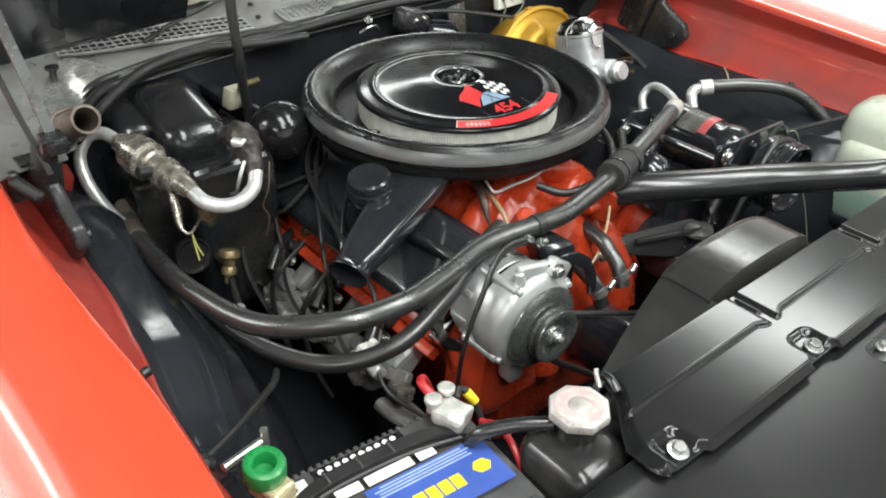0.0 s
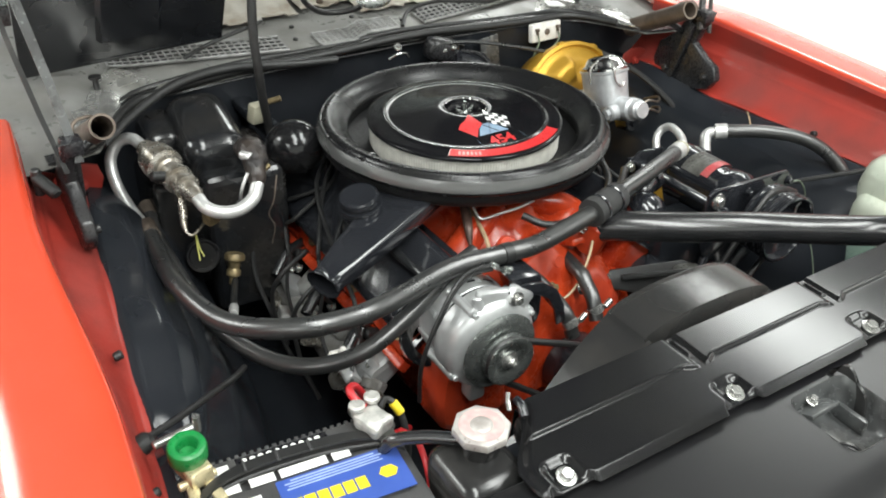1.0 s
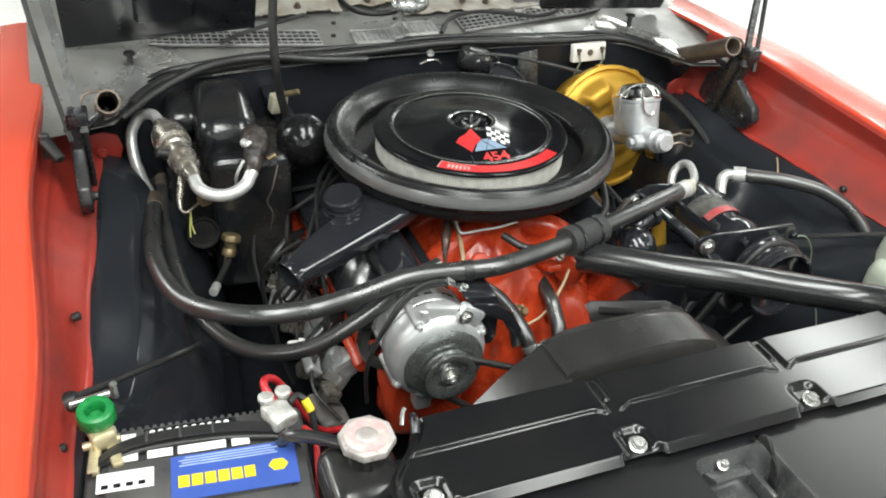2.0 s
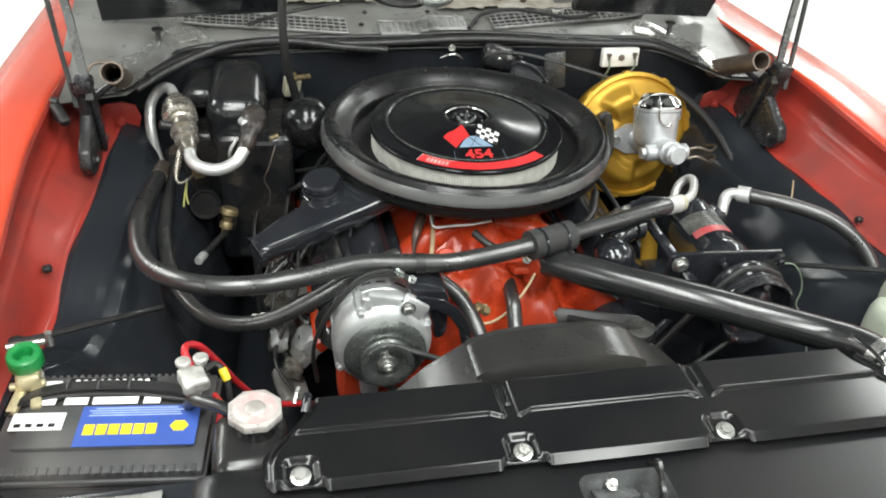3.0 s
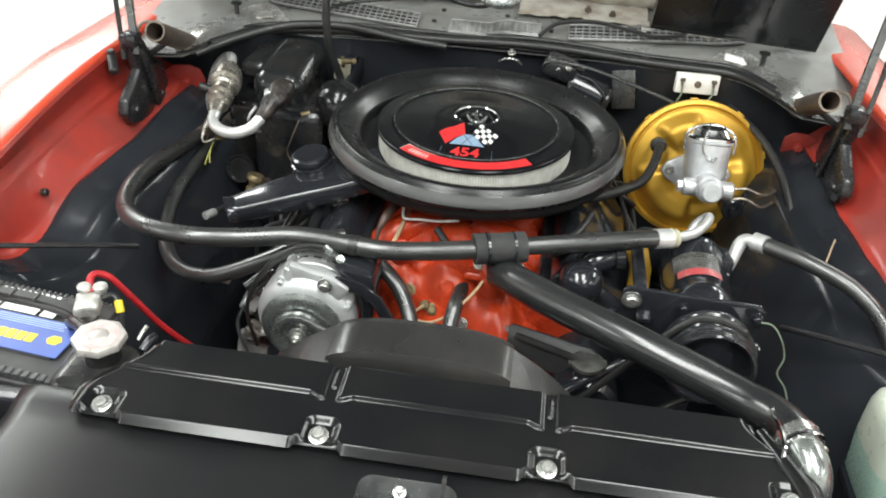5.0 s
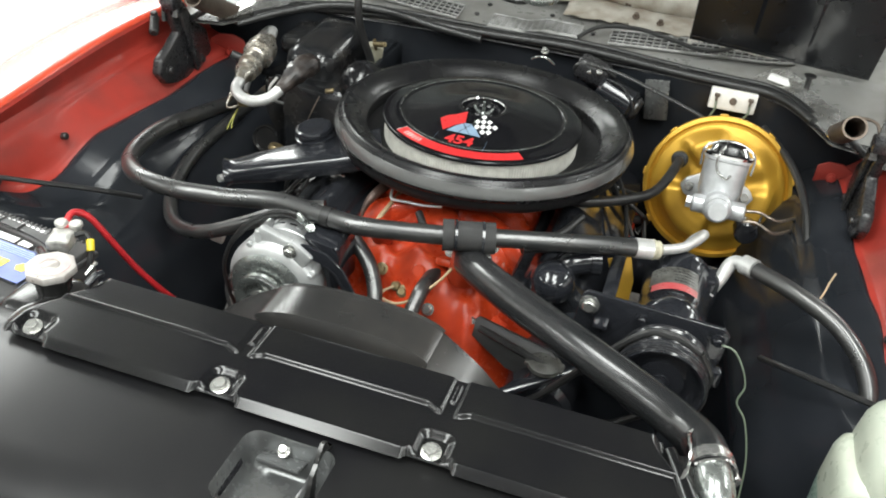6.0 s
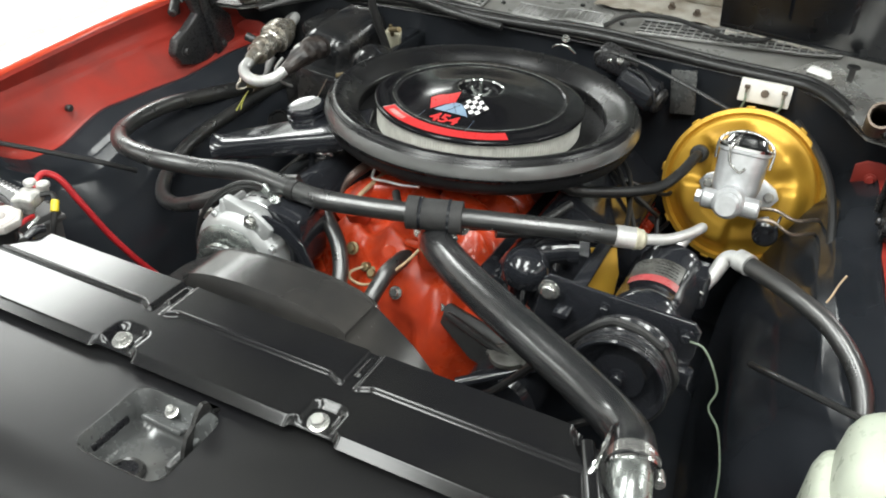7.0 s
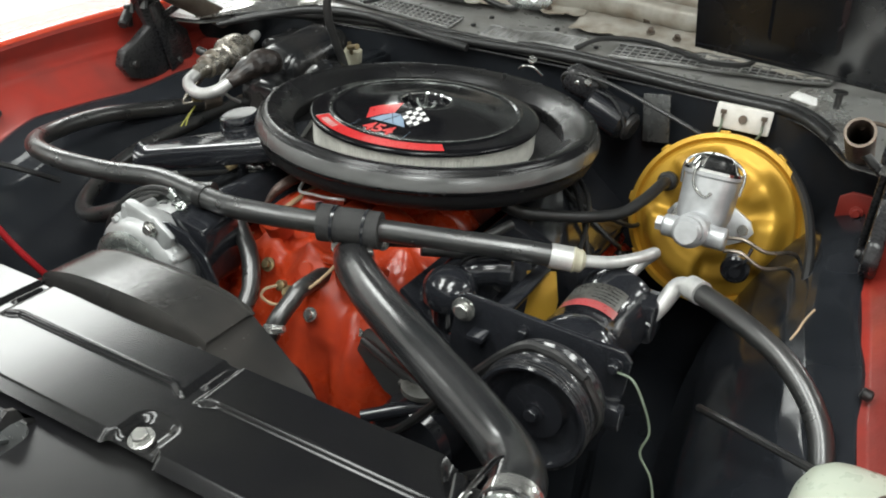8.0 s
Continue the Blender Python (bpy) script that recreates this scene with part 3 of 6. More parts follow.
def hood_bm():
    xs = [-0.70, -0.62, -0.5, -0.42, -0.333, -0.2, 0, 0.2, 0.333, 0.42, 0.5, 0.62, 0.70]
    ss = [0, 0.03, 0.1, 0.22, 0.4, 0.7, 1.0, 1.25]
    bm = bmesh.new()
    g = [[bm.verts.new(hood_pt(x, s)) for x in xs] for s in ss]
    for j in range(len(ss) - 1):
        for i in range(len(xs) - 1):
            if ss[j + 1] <= 0.22 and abs(xs[i] + xs[i + 1]) / 2 < 0.333:
                continue
            bm.faces.new((g[j][i], g[j][i + 1], g[j + 1][i + 1], g[j + 1][i]))
    bmesh.ops.recalc_face_normals(bm, faces=bm.faces)
    bmesh.ops.solidify(bm, geom=bm.faces[:], thickness=0.018)
    return bm


hood = part("hood", hood_bm(), HOODBLACK, car, "raised hood with a black painted underside")
for side in (-1, 1):
    part("hood_edge_roll", tube([hood_pt(side * x, 0.006, 0.006) for x in np.linspace(0.335, 0.69, 6)], 0.013, 10, 4), HOODBLACK, hood)
    part("hood_rib", loft([[hood_pt(side * x, s, o) for x, o in ((0.44, 0), (0.46, 0.03), (0.56, 0.03), (0.58, 0))] for s in (0.06, 0.3, 0.7, 1.15)]), HOODBLACK, hood)
    part("hood_bracket", block((0.04, 0.012, 0.02), hood_pt(side * 0.52, 0.085, 0.022), 0.003, (28, 0, 0)), SATIN, hood)
part("hood_rib", loft([[hood_pt(x, s, o) for s, o in ((0.34, 0), (0.36, 0.03), (0.46, 0.03), (0.48, 0))] for x in (-0.6, 0, 0.6)]), HOODBLACK, hood)

# radiator support, header panel with latch well
part("radiator_support", join(block((1.30, 0.03, 0.46), (0, -0.745, 0.63), 0.006), block((0.17, 0.12, 0.02), (-0.60, -0.70, 0.63), 0.004)), DARK, car, "black radiator support wall")
part("underbody", block((1.30, 1.16, 0.03), (0, -0.18, 0.37), 0.004), DARK, car, "dark floor of the engine bay")


def header_bm():
    hx0, hx1, hy0, hy1 = -0.040, 0.080, -0.912, -0.801
    xs = [-0.512, -0.509, -0.50, -0.485, -0.46, -0.3, -0.15, hx0 - 0.006, hx0, hx0 + 0.01, 0.0, 0.04, hx1 - 0.01, hx1, hx1 + 0.006, 0.2, 0.35, 0.5, 0.62, 0.70]
    ys = [-1.02, -1.012, -1.0, -0.98, -0.95, hy0 - 0.006, hy0, hy0 + 0.01, -0.86, hy1 - 0.01, hy1, hy1 + 0.006, -0.785, -0.768, -0.745, -0.742, -0.738]
    bm = bmesh.new()

    def z(x, y):
        return 0.874 - 0.05 * smooth(-0.965, -1.02, y) - 0.045 * smooth(-0.478, -0.512, x) - 0.004 * smooth(-0.82, -1.0, y) + 0.008 * smooth(-0.79, -0.745, y) * (x < -0.4) - 0.02 * smooth(-0.743, -0.738, y)
    g = [[bm.verts.new((x, y, z(x, y))) for x in xs] for y in ys]
    for j in range(len(ys) - 1):
        for i in range(len(xs) - 1):
            if hx0 <= xs[i] and xs[i + 1] <= hx1 and hy0 <= ys[j] and ys[j + 1] <= hy1:
                continue
            bm.faces.new((g[j][i], g[j][i + 1], g[j + 1][i + 1], g[j + 1][i]))
    bmesh.ops.recalc_face_normals(bm, faces=bm.faces)
    return bm


header = part("header_panel", header_bm(), HEADER, car, "flat satin black header panel", angle=50)


# ---------------------------------------------------------------- latch well and front corner (parts of the body)
def round_rect(w, d, r, z, at=(0.020, -0.8565), n=5):
    out = []
    for cx, cy, a0 in ((1, 1, 0), (-1, 1, 90), (-1, -1, 180), (1, -1, 270)):
        for k in range(n + 1):
            a = radians(a0 + 90 * k / n)
            out.append(V((at[0] + cx * (w - r) + r * math.cos(a), at[1] + cy * (d - r) + r * math.sin(a), z)))
    return out


# line of the latch hook: y, z and the cosine and sine of its width
HOOK = [(-0.852, 0.828, 1, 0), (-0.851, 0.846, 1, 0.1), (-0.848, 0.864, 0.95, 0.2), (-0.842, 0.880, 0.9, 0.4), (-0.832, 0.890, 0.6, 0.8), (-0.820, 0.894, 0.1, 1), (-0.808, 0.891, -0.4, 0.9), (-0.801, 0.882, -0.7, 0.5), (-0.799, 0.874, -0.5, 0.3)]
well = part("latch_well", loft([round_rect(0.0575, 0.053, 0.018, 0.8735), round_rect(0.0560, 0.0515, 0.017, 0.8705), round_rect(0.052, 0.047, 0.016, 0.850), round_rect(0.046, 0.041, 0.014, 0.832),
                                round_rect(0.040, 0.035, 0.012, 0.8265), round_rect(0.02, 0.018, 0.008, 0.8255), round_rect(0.001, 0.001, 0.0005, 0.8255)], caps=False), WELL, car, "pressed grey hood latch well", angle=50)
part("well_rim", loft([[V((p.x, p.y, 0.8742 - 0.004 * smooth(-0.82, -1.0, p.y))) for p in ring] for ring in (round_rect(0.0640, 0.0600, 0.004, 0), round_rect(0.0575, 0.0530, 0.018, 0))], caps=False), HEADER, well)
part("latch_plate", join(block((0.055, 0.035, 0.006), (0.012, -0.818, 0.852), 0.002, (-24, 0, 0)), block((0.010, 0.05, 0.024), (0.052, -0.845, 0.838), 0.004)), WELL, well)
part("latch_hook", loft([[(0.062 + a, y + b * c2, z + b * s2) for a, b in ((-0.0025, -0.0075), (0.0025, -0.0075), (0.0025, 0.0075), (-0.0025, 0.0075))] for y, z, c2, s2 in HOOK]), TANK, well, "bent dark steel latch hook")
part("well_slot", block((0.006, 0.055, 0.010), (-0.0335, -0.862, 0.850), 0.003, (0, -12, 0)), DECALBLACK, well)
part("latch_bolt", hexbolt((0.010, -0.812, 0.860), (0, -0.35, 1), 0.0055), STEEL, well)
part("latch_bolt", hexbolt((-0.025, -0.898, 0.826), (0, 0, 1), 0.004), STEEL, well)
part("latch_eye", lathe([(0.014, 0), (0.021, -0.002), (0.0175, 0.003), (0.014, 0.002), (0.014, 0)], 20, (0.004, -0.882, 0.8300)), TANK, well)
part("latch_pin_hole", lathe([(0, 0), (0.0145, 0), (0.0145, 0.001), (0, 0.001)], 16, (0.004, -0.882, 0.8295)), DECALBLACK, well)

for side in (-1, 1):
    def ext_pt(u, v, side=side):
        # a worn flange that narrows towards the header and turns down along its inner edge
        x = 0.80 - 0.275 * u
        back = -0.748 - 0.004 * math.sin(u * 9)
        depth = 0.062 - 0.022 * smooth(0.55, 0.95, u)
        y = back - depth * v
        return (side * x, y, 0.871 - 0.012 * smooth(0.78, 1.0, v) - 0.010 * smooth(0.10, 0.0, v) + 0.0015 * noise.noise(V((x * 30, y * 30, 2))))
    ext = part("fender_extension", sheet(44, 16, ext_pt, 0.003 * side), EXTGREY, car, "worn grey fender extension flange")
    lip = catmull([(side * x, y, z) for x, y, z in ((0.80, -0.815, 0.858), (0.68, -0.812, 0.860), (0.60, -0.802, 0.862), (0.555, -0.786, 0.865), (0.528, -0.782, 0.867), (0.508, -0.796, 0.867), (0.492, -0.830, 0.865), (0.470, -0.880, 0.860), (0.455, -0.94, 0.852), (0.448, -1.0, 0.845))], 6)
    part("extension_lip", tube(lip, 0.0055, 12, 1), WELL, ext, angle=60)
    part("extension_dish", sheet(16, 16, lambda u, v: (side * (0.80 - 0.335 * u), -0.800 - 0.17 * v, 0.842 - 0.018 * math.sin(math.pi * min(1.0, u * 1.1)) * smooth(0.0, 0.25, v)), 0.003 * side), SATIN, ext, "dull dark dish in the flange")
    part("extension_rib", tube([(side * 0.535, -0.806, 0.842), (side * 0.520, -0.835, 0.838), (side * 0.505, -0.88, 0.832)], [0.004, 0.006, 0.005], 10), EXTGREY, ext)
    part("extension_bolt", hexbolt((side * 0.560, -0.838, 0.838), (0, -0.2, 1), 0.009), STEEL, ext)
    part("front_corner", block((0.17, 0.20, 0.16), (side * 0.680, -0.965, 0.775), 0.035, seg=4), RED, car, "red front corner of the body")
part("grille_surround", block((1.10, 0.05, 0.24), (0, -1.02, 0.73), 0.012), SATIN, car)
# bay walls that close the front corners
for side in (-1, 1):
    part("bay_side", block((0.03, 0.62, 0.42), (side * 0.79, -0.45, 0.57), 0.004), DARK, car)


# ---------------------------------------------------------------- cover over the radiator
BOLTS = [(-0.367, -0.769), (-0.096, -0.770), (0.176, -0.772), (0.454, -0.769)]


def cover_z(x, y):
    """Two flat decks with a small step between, a sloping front lip, and a pocket round each bolt."""
    side_x, bolt = min((abs(x - b[0]), b) for b in BOLTS)
    w = smooth(-0.756, -0.651, y)
    edge = smooth(-0.408 + 0.058 * w, -0.394 + 0.058 * w, x) * smooth(0.492 - 0.066 * w, 0.478 - 0.066 * w, x)
    mid = min(abs(x + 0.096), abs(x - 0.176))
    lip = max(0.0, min(1.0, (y + 0.792) / 0.010))
    z = 0.8845 + 0.0090 * lip * (0.35 + 0.65 * edge)
    # pocket: open to the front, its walls sloping
    reach = math.hypot(max(0.0, side_x - 0.0085), max(0.0, y + 0.7580))
    z -= 0.0068 * (1 - smooth(0.004, 0.0165, reach)) * max(0.0, min(1.0, (y + 0.790) / 0.008))
    # step up to the rear deck, broken at the joints, where it curls down to the pocket
    curl = 0.008 * (1 - smooth(0.010, 0.030, mid))
    step = max(0.0, min(1.0, (y + 0.7085 + curl) / 0.0045))
    z += (0.0040 * step + 0.0012 * math.exp(-((y + 0.7045 + curl) / 0.0022) ** 2)) * edge * smooth(0.006, 0.012, mid)
    # short pressed rib at each joint
    z += 0.0030 * (1 - smooth(0.0015, 0.0040, abs(mid))) * smooth(-0.696, -0.690, y) * smooth(-0.656, -0.662, y)
    z -= 0.05 * smooth(-0.651, -0.645, y)
    return z


def cover_bm():
    def f(u, v):
        y = -0.792 + 0.148 * v
        x0, x1 = -0.410 + 0.058 * smooth(0.25, 0.95, v), 0.494 - 0.066 * smooth(0.25, 0.95, v)
        x = x0 + (x1 - x0) * u
        near = min(abs(x - b[0]) for b in BOLTS)
        yy = y + 0.007 * (1 - smooth(0.026, 0.032, near)) * (1 - v) ** 4
        d = min(x - x0, x1 - x)
        if d < 0.03:
            yy += (0.03 - math.sqrt(max(0, 0.0009 - (0.03 - d) ** 2))) * (1 - v) ** 3
        return (x, yy, cover_z(x, y))
    return sheet(380, 130, f, 0.0016)


cover = thing("radiator_cover", (0.04, -0.72, 0.88), "black pressed metal cover over the radiator with four bolts", "radiator cover")
part("cover_panel", cover_bm(), COVER, cover, "gloss black ribbed sheet metal", angle=60)
for x, y in BOLTS:
    part("cover_bolt", hexbolt((x, y, cover_z(x, y) + 0.002), (0, -0.25, 1), 0.0085, 0.007), STEEL, cover, "bright hex bolt")
part("cover_tab", tube([(-0.356, -0.676, 0.897), (-0.352, -0.662, 0.903), (-0.350, -0.650, 0.901)], 0.006, 10), GLOSS, cover)
part("hose_clip", tube([(-0.368, -0.66, 0.900), (-0.364, -0.650, 0.908), (-0.360, -0.645, 0.914)], 0.003, 8), STEEL, cover)
part("hose_strap", tube([(0.452, -0.712, 0.898), (0.455, -0.698, 0.906), (0.4555, -0.665, 0.905), (0.4545, -0.632, 0.897), (0.462, -0.616, 0.892)], 0.0030, 8), CHROME, cover)
part("cover_end_roll", tube([(0.436, -0.664, 0.890), (0.456, -0.712, 0.891), (0.472, -0.752, 0.889), (0.481, -0.785, 0.884), (0.483, -0.797, 0.878)], [0.008, 0.011, 0.012, 0.011, 0.006], 16), COVER, cover, "rolled black end of the cover")

# radiator with its end tank and cap
rad = thing("radiator", (-0.05, -0.70, 0.40), "black radiator with a worn tank and octagonal filler cap", "radiator")
part("core", block((0.90, 0.06, 0.44), (0.04, -0.695, 0.63), 0.006), DARK, rad)
part("end_tank", join(block((0.095, 0.105, 0.42), (-0.425, -0.682, 0.662), 0.022, seg=4)), TANK, rad, "worn black radiator tank")
part("filler_neck", lathe([(0.024, 0.86), (0.024, 0.890), (0.029, 0.892), (0.029, 0.897), (0.0, 0.897)], 24, (-0.416, -0.671, 0)), TANK, rad)
cap = part("radiator_cap", join(
    moved(plate([(0.0352 * math.cos(a), 0.0352 * math.sin(a)) for a in [math.pi / 8 + k * math.pi / 4 for k in range(8)]], 0.012, bevel=0.0025), pose(-0.416, -0.671, 0.9095)),
    lathe([(0.0, 0.0115), (0.010, 0.0115), (0.0125, 0.010), (0.0135, 0.0085)], 20, (-0.416, -0.671, 0.900))), CAPWHITE, rad, "off-white octagonal cap with faded red print")
part("cap_print", lathe([(0.0145, 0.0), (0.0270, 0.0), (0.0270, 0.0006), (0.0145, 0.0006)], 24, (-0.416, -0.671, 0.9094)), FADEDRED, cap)
part("top_tank", block((0.84, 0.07, 0.05), (0.06, -0.688, 0.862), 0.015), TANK, rad)
part("hose_neck", tube([(0.484, -0.660, 0.883), (0.488, -0.684, 0.884), (0.493, -0.704, 0.876), (0.497, -0.715, 0.850), (0.498, -0.718, 0.80)], 0.0240, 24), ZINC, rad, "dull metal radiator neck")
solo("overflow_hose", tube([(-0.437, -0.655, 0.884), (-0.47, -0.625, 0.878), (-0.50, -0.60, 0.862), (-0.50, -0.585, 0.81), (-0.49, -0.60, 0.72)], 0.0085, 10), SHINY_HOSE, (-0.437, -0.655, 0.884), "short black overflow hose on the radiator neck", "hose")

# fan shroud
shroud = thing("fan_shroud", (0, -0.62, 0.60), "grey-black fan shroud with a rounded hump", "fan shroud")


def hump(u, v):
    x = -0.123 + 0.246 * u
    top = 0.888 + 0.026 * max(0.0, 1 - (abs(x) / 0.126) ** 2.6) ** 0.6
    return (x, -0.644 + 0.086 * v, top - 0.045 * smooth(0.10, 0.0, v) - 0.004 * smooth(0.85, 1.0, v))


part("hump", sheet(48, 30, hump, 0.003), SHROUD, shroud, "grey-black rounded shroud hump")
for side in (-1, 1):
    part("shroud_side", sheet(12, 6, lambda u, v: (side * (0.116 + 0.247 * u), -0.643 + (0.085 - 0.03 * u) * v, 0.888 - 0.036 * (u * 4 if u < 0.25 else 1) - 0.22 * max(0, u - 0.25)), 0.003 * side), SHROUD, shroud, "sloping grey-black shroud side")
part("shroud_ring", lathe([(0.228, 0), (0.235, 0), (0.235, 0.03), (0.228, 0.03), (0.228, 0)], 48, (0, -0.60, 0.62), (0, 1, 0)), SHROUD, shroud)

# ---------------------------------------------------------------- engine
engine = thing("engine", (0, 0, 0.385), "big orange V8 engine with black valve covers", "engine")


def rough(bm, amp, freq, seed):
    bmesh.ops.subdivide_edges(bm, edges=bm.edges[:], cuts=5, use_grid_fill=True)
    for v in bm.verts:
        d = noise.noise_vector(v.co * freq + V((seed, seed * 2, 0)))
        v.co += d * amp
    return bm


part("engine_block", rough(block((0.34, 0.64, 0.34), (0, 0.0, 0.555), 0.03), 0.008, 14, 1), ORANGE, engine, "orange painted cast block")


def intake(u, v):
    # from the front face up over the top of the manifold
    x = (u - 0.5) * 0.36
    w = abs(x) / 0.18
    path = [(-0.372, 0.56), (-0.362, 0.66), (-0.345, 0.72), (-0.315, 0.765), (-0.285, 0.800), (-0.25, 0.818), (-0.19, 0.828), (-0.10, 0.838), (0.05, 0.842), (0.22, 0.832), (0.27, 0.75)]
    k = v * (len(path) - 1)
    i = min(int(k), len(path) - 2)
    f = k - i
    y = path[i][0] * (1 - f) + path[i + 1][0] * f
    z = path[i][1] * (1 - f) + path[i + 1][1] * f
    z -= 0.075 * w ** 1.6 * smooth(0.62, 0.78, z)
    y += 0.05 * w ** 2 * smooth(0.80, 0.6, z)
    run = 0.014 * math.sin(y * 58 + x * 14) * (1 - 0.4 * w) + 0.010 * math.sin(x * 62 + 1.2)
    run += 0.016 * noise.noise(V((x * 17, y * 17, 5))) + 0.008 * noise.noise(V((x * 45, y * 45, 9)))
    m = smooth(0.66, 0.76, z)
    return (x, y - run * (1 - m) * 0.9, z + run * m)


part("intake_manifold", sheet(70, 90, intake, 0.004), ORANGE, engine, "orange enamelled cast intake and front cover", angle=80)
for k, (xa, ya, xb, yb) in enumerate(((-0.15, -0.06, -0.03, -0.10), (-0.15, -0.20, -0.03, -0.16), (0.15, -0.06, 0.03, -0.10), (0.15, -0.20, 0.03, -0.16))):
    part("intake_runner", tube([(xa, ya, 0.765), ((xa * 2 + xb) / 3, (ya * 2 + yb) / 3, 0.806), ((xa + 2 * xb) / 3, (ya + 2 * yb) / 3, 0.822), (xb, yb, 0.828)], [0.030, 0.028, 0.026, 0.024], 14), ORANGE, engine)
    part("intake_bolt", hexbolt((xa * 1.03, ya - 0.055, 0.776), (xa * 3, 0, 1), 0.007), BRASS if k % 2 else STEEL, engine)
for a, b, r in (((-0.085, -0.255, 0.80), (-0.085, -0.275, 0.835), 0.020), ((0.0, -0.29, 0.78), (0.0, -0.312, 0.792), 0.015)):
    part("intake_boss", rod(a, b, r, 18, 0.005), ORANGE, engine)
part("carburetor", join(block((0.15, 0.18, 0.055), (0, 0.02, 0.86), 0.012), rod((0, 0.02, 0.88), (0, 0.02, 0.90), 0.075, 24)), GREYCAST, engine, "grey carburettor below the air cleaner")
part("water_neck", join(rod((0.075, -0.295, 0.79), (0.083, -0.315, 0.85), 0.026, 20, 0.004), block((0.085, 0.055, 0.014), (0.07, -0.285, 0.808), 0.005, (-25, 0, 0))), ORANGE, engine)
for x, y, z in ((0.052, -0.303, 0.842), (0.118, -0.292, 0.862), (-0.062, -0.318, 0.782), (-0.02, -0.325, 0.752), (0.032, -0.342, 0.742), (0.106, -0.322, 0.728)):
    part("manifold_bolt", hexbolt((x, y, z), (0, -0.8, 0.5), 0.0075), BRASS if x < 0 else STEEL, engine)
part("sensor", rod((-0.030, -0.298, 0.745), (-0.034, -0.330, 0.762), 0.008, 12, 0.002), BRASS, engine, "small brass temperature sender")
for side in (-1, 1):
    part("cylinder_head", rough(block((0.15, 0.56, 0.11), (side * 0.215, -0.01, 0.70), 0.012, (0, side * 40, 0)), 0.003, 20, 3), ORANGE, engine, "orange cylinder head")
    cov = part("valve_cover", join(block((0.155, 0.53, 0.075), (side * 0.240, -0.02, 0.771), 0.020, (0, side * 38, 0), 4),
                                   block((0.185, 0.56, 0.012), (side * 0.225, -0.02, 0.748), 0.004, (0, side * 38, 0))), GLOSS, engine, "gloss black valve cover")
    part("gasket_face", block((0.020, 0.56, 0.022), (side * 0.305, -0.02, 0.674), 0.004, (0, side * 38, 0)), ORANGE, engine)
    for y in (-0.26, -0.10, 0.08, 0.22):
        part("cover_screw", hexbolt((side * 0.292, y, 0.712), (side * 0.6, 0, 0.8), 0.008), BRASS, cov)
    man = part("exhaust_manifold", rough(block((0.060, 0.46, 0.055), (side * 0.340, 0.02, 0.585), 0.022, (0, side * 20, 0), 3), 0.012, 16, 12), GREYCAST, engine, "rough grey exhaust manifold")
    for y in (-0.235, -0.10, 0.05, 0.18):
        part("exhaust_port", rough(block((0.065, 0.042, 0.04), (side * 0.312, y, 0.635), 0.010, (0, side * 35, 0)), 0.004, 30, y), GREYCAST if y > -0.2 else ALU, man)
        part("port_bolt", hexbolt((side * 0.325, y + 0.035, 0.655), (side * 0.7, 0, 0.7), 0.006), STEEL, man)
    for k, y in enumerate((-0.20, -0.06, 0.09, 0.21)):
        part("spark_plug_lead", tube([(side * 0.325, y, 0.66), (side * 0.345, y - 0.01, 0.70), (side * 0.335, y + 0.02, 0.745), (side * 0.325, y + 0.09 - 0.05 * k, 0.775), (side * (0.27 - 0.02 * k), 0.10, 0.828), (side * 0.12, 0.24, 0.85)], 0.0042, 8, 6), CABLE, engine)
        part("plug_boot", rod((side * 0.29, y, 0.675), (side * 0.328, y, 0.688), 0.010, 10, 0.003), CABLE, engine)
# grey brackets and castings low on the battery side
rng = random.Random(5)
for k in range(15):
    y = 0.16 - 0.032 * k + rng.uniform(-0.01, 0.01)
    at = (-0.335 - rng.uniform(0, 0.045), y, 0.645 - rng.uniform(0, 0.07))
    size = (rng.uniform(0.02, 0.04), rng.uniform(0.022, 0.05), rng.uniform(0.018, 0.04))
    part("bracket_piece", rough(block(size, at, 0.005, (rng.uniform(-25, 25), rng.uniform(10, 50), rng.uniform(-25, 25))), 0.0025, 40, k), (ALU, GREYCAST, VALVE)[k % 3], engine)
    if k % 2:
        part("bracket_bolt", hexbolt((at[0] + 0.004, y + 0.02, at[2] + 0.024), (-0.4, -0.3, 0.8), 0.006), STEEL, engine)
for k, (ya, yb) in enumerate(((-0.05, -0.26), (0.10, -0.12), (-0.20, -0.33))):
    part("earth_lead", tube([(-0.33, ya, 0.70), (-0.375, (2 * ya + yb) / 3, 0.675 - 0.01 * k), (-0.385, (ya + 2 * yb) / 3, 0.63), (-0.35, yb, 0.59)], 0.0035, 8), CABLE, engine)
for ya, yb, r in ((-0.03, -0.08, 0.011), (-0.17, -0.23, 0.011), (0.12, 0.06, 0.010)):
    part("plug_shield", tube([(-0.300, ya, 0.690), (-0.345, (ya + yb) / 2, 0.694), (-0.385, yb, 0.672)], r, 12), SHINY_HOSE, engine)
for ya, yb, zb in ((0.15, 0.04, 0.60), (0.02, 0.0, 0.575), (-0.07, -0.10, 0.57)):
    part("hanging_lead", tube([(-0.335, ya, 0.735), (-0.392, ya - 0.02, 0.715), (-0.412, (ya + yb) / 2, 0.665), (-0.405, yb, zb), (-0.39, yb - 0.03, zb - 0.06)], 0.0045, 8), CABLE, engine)
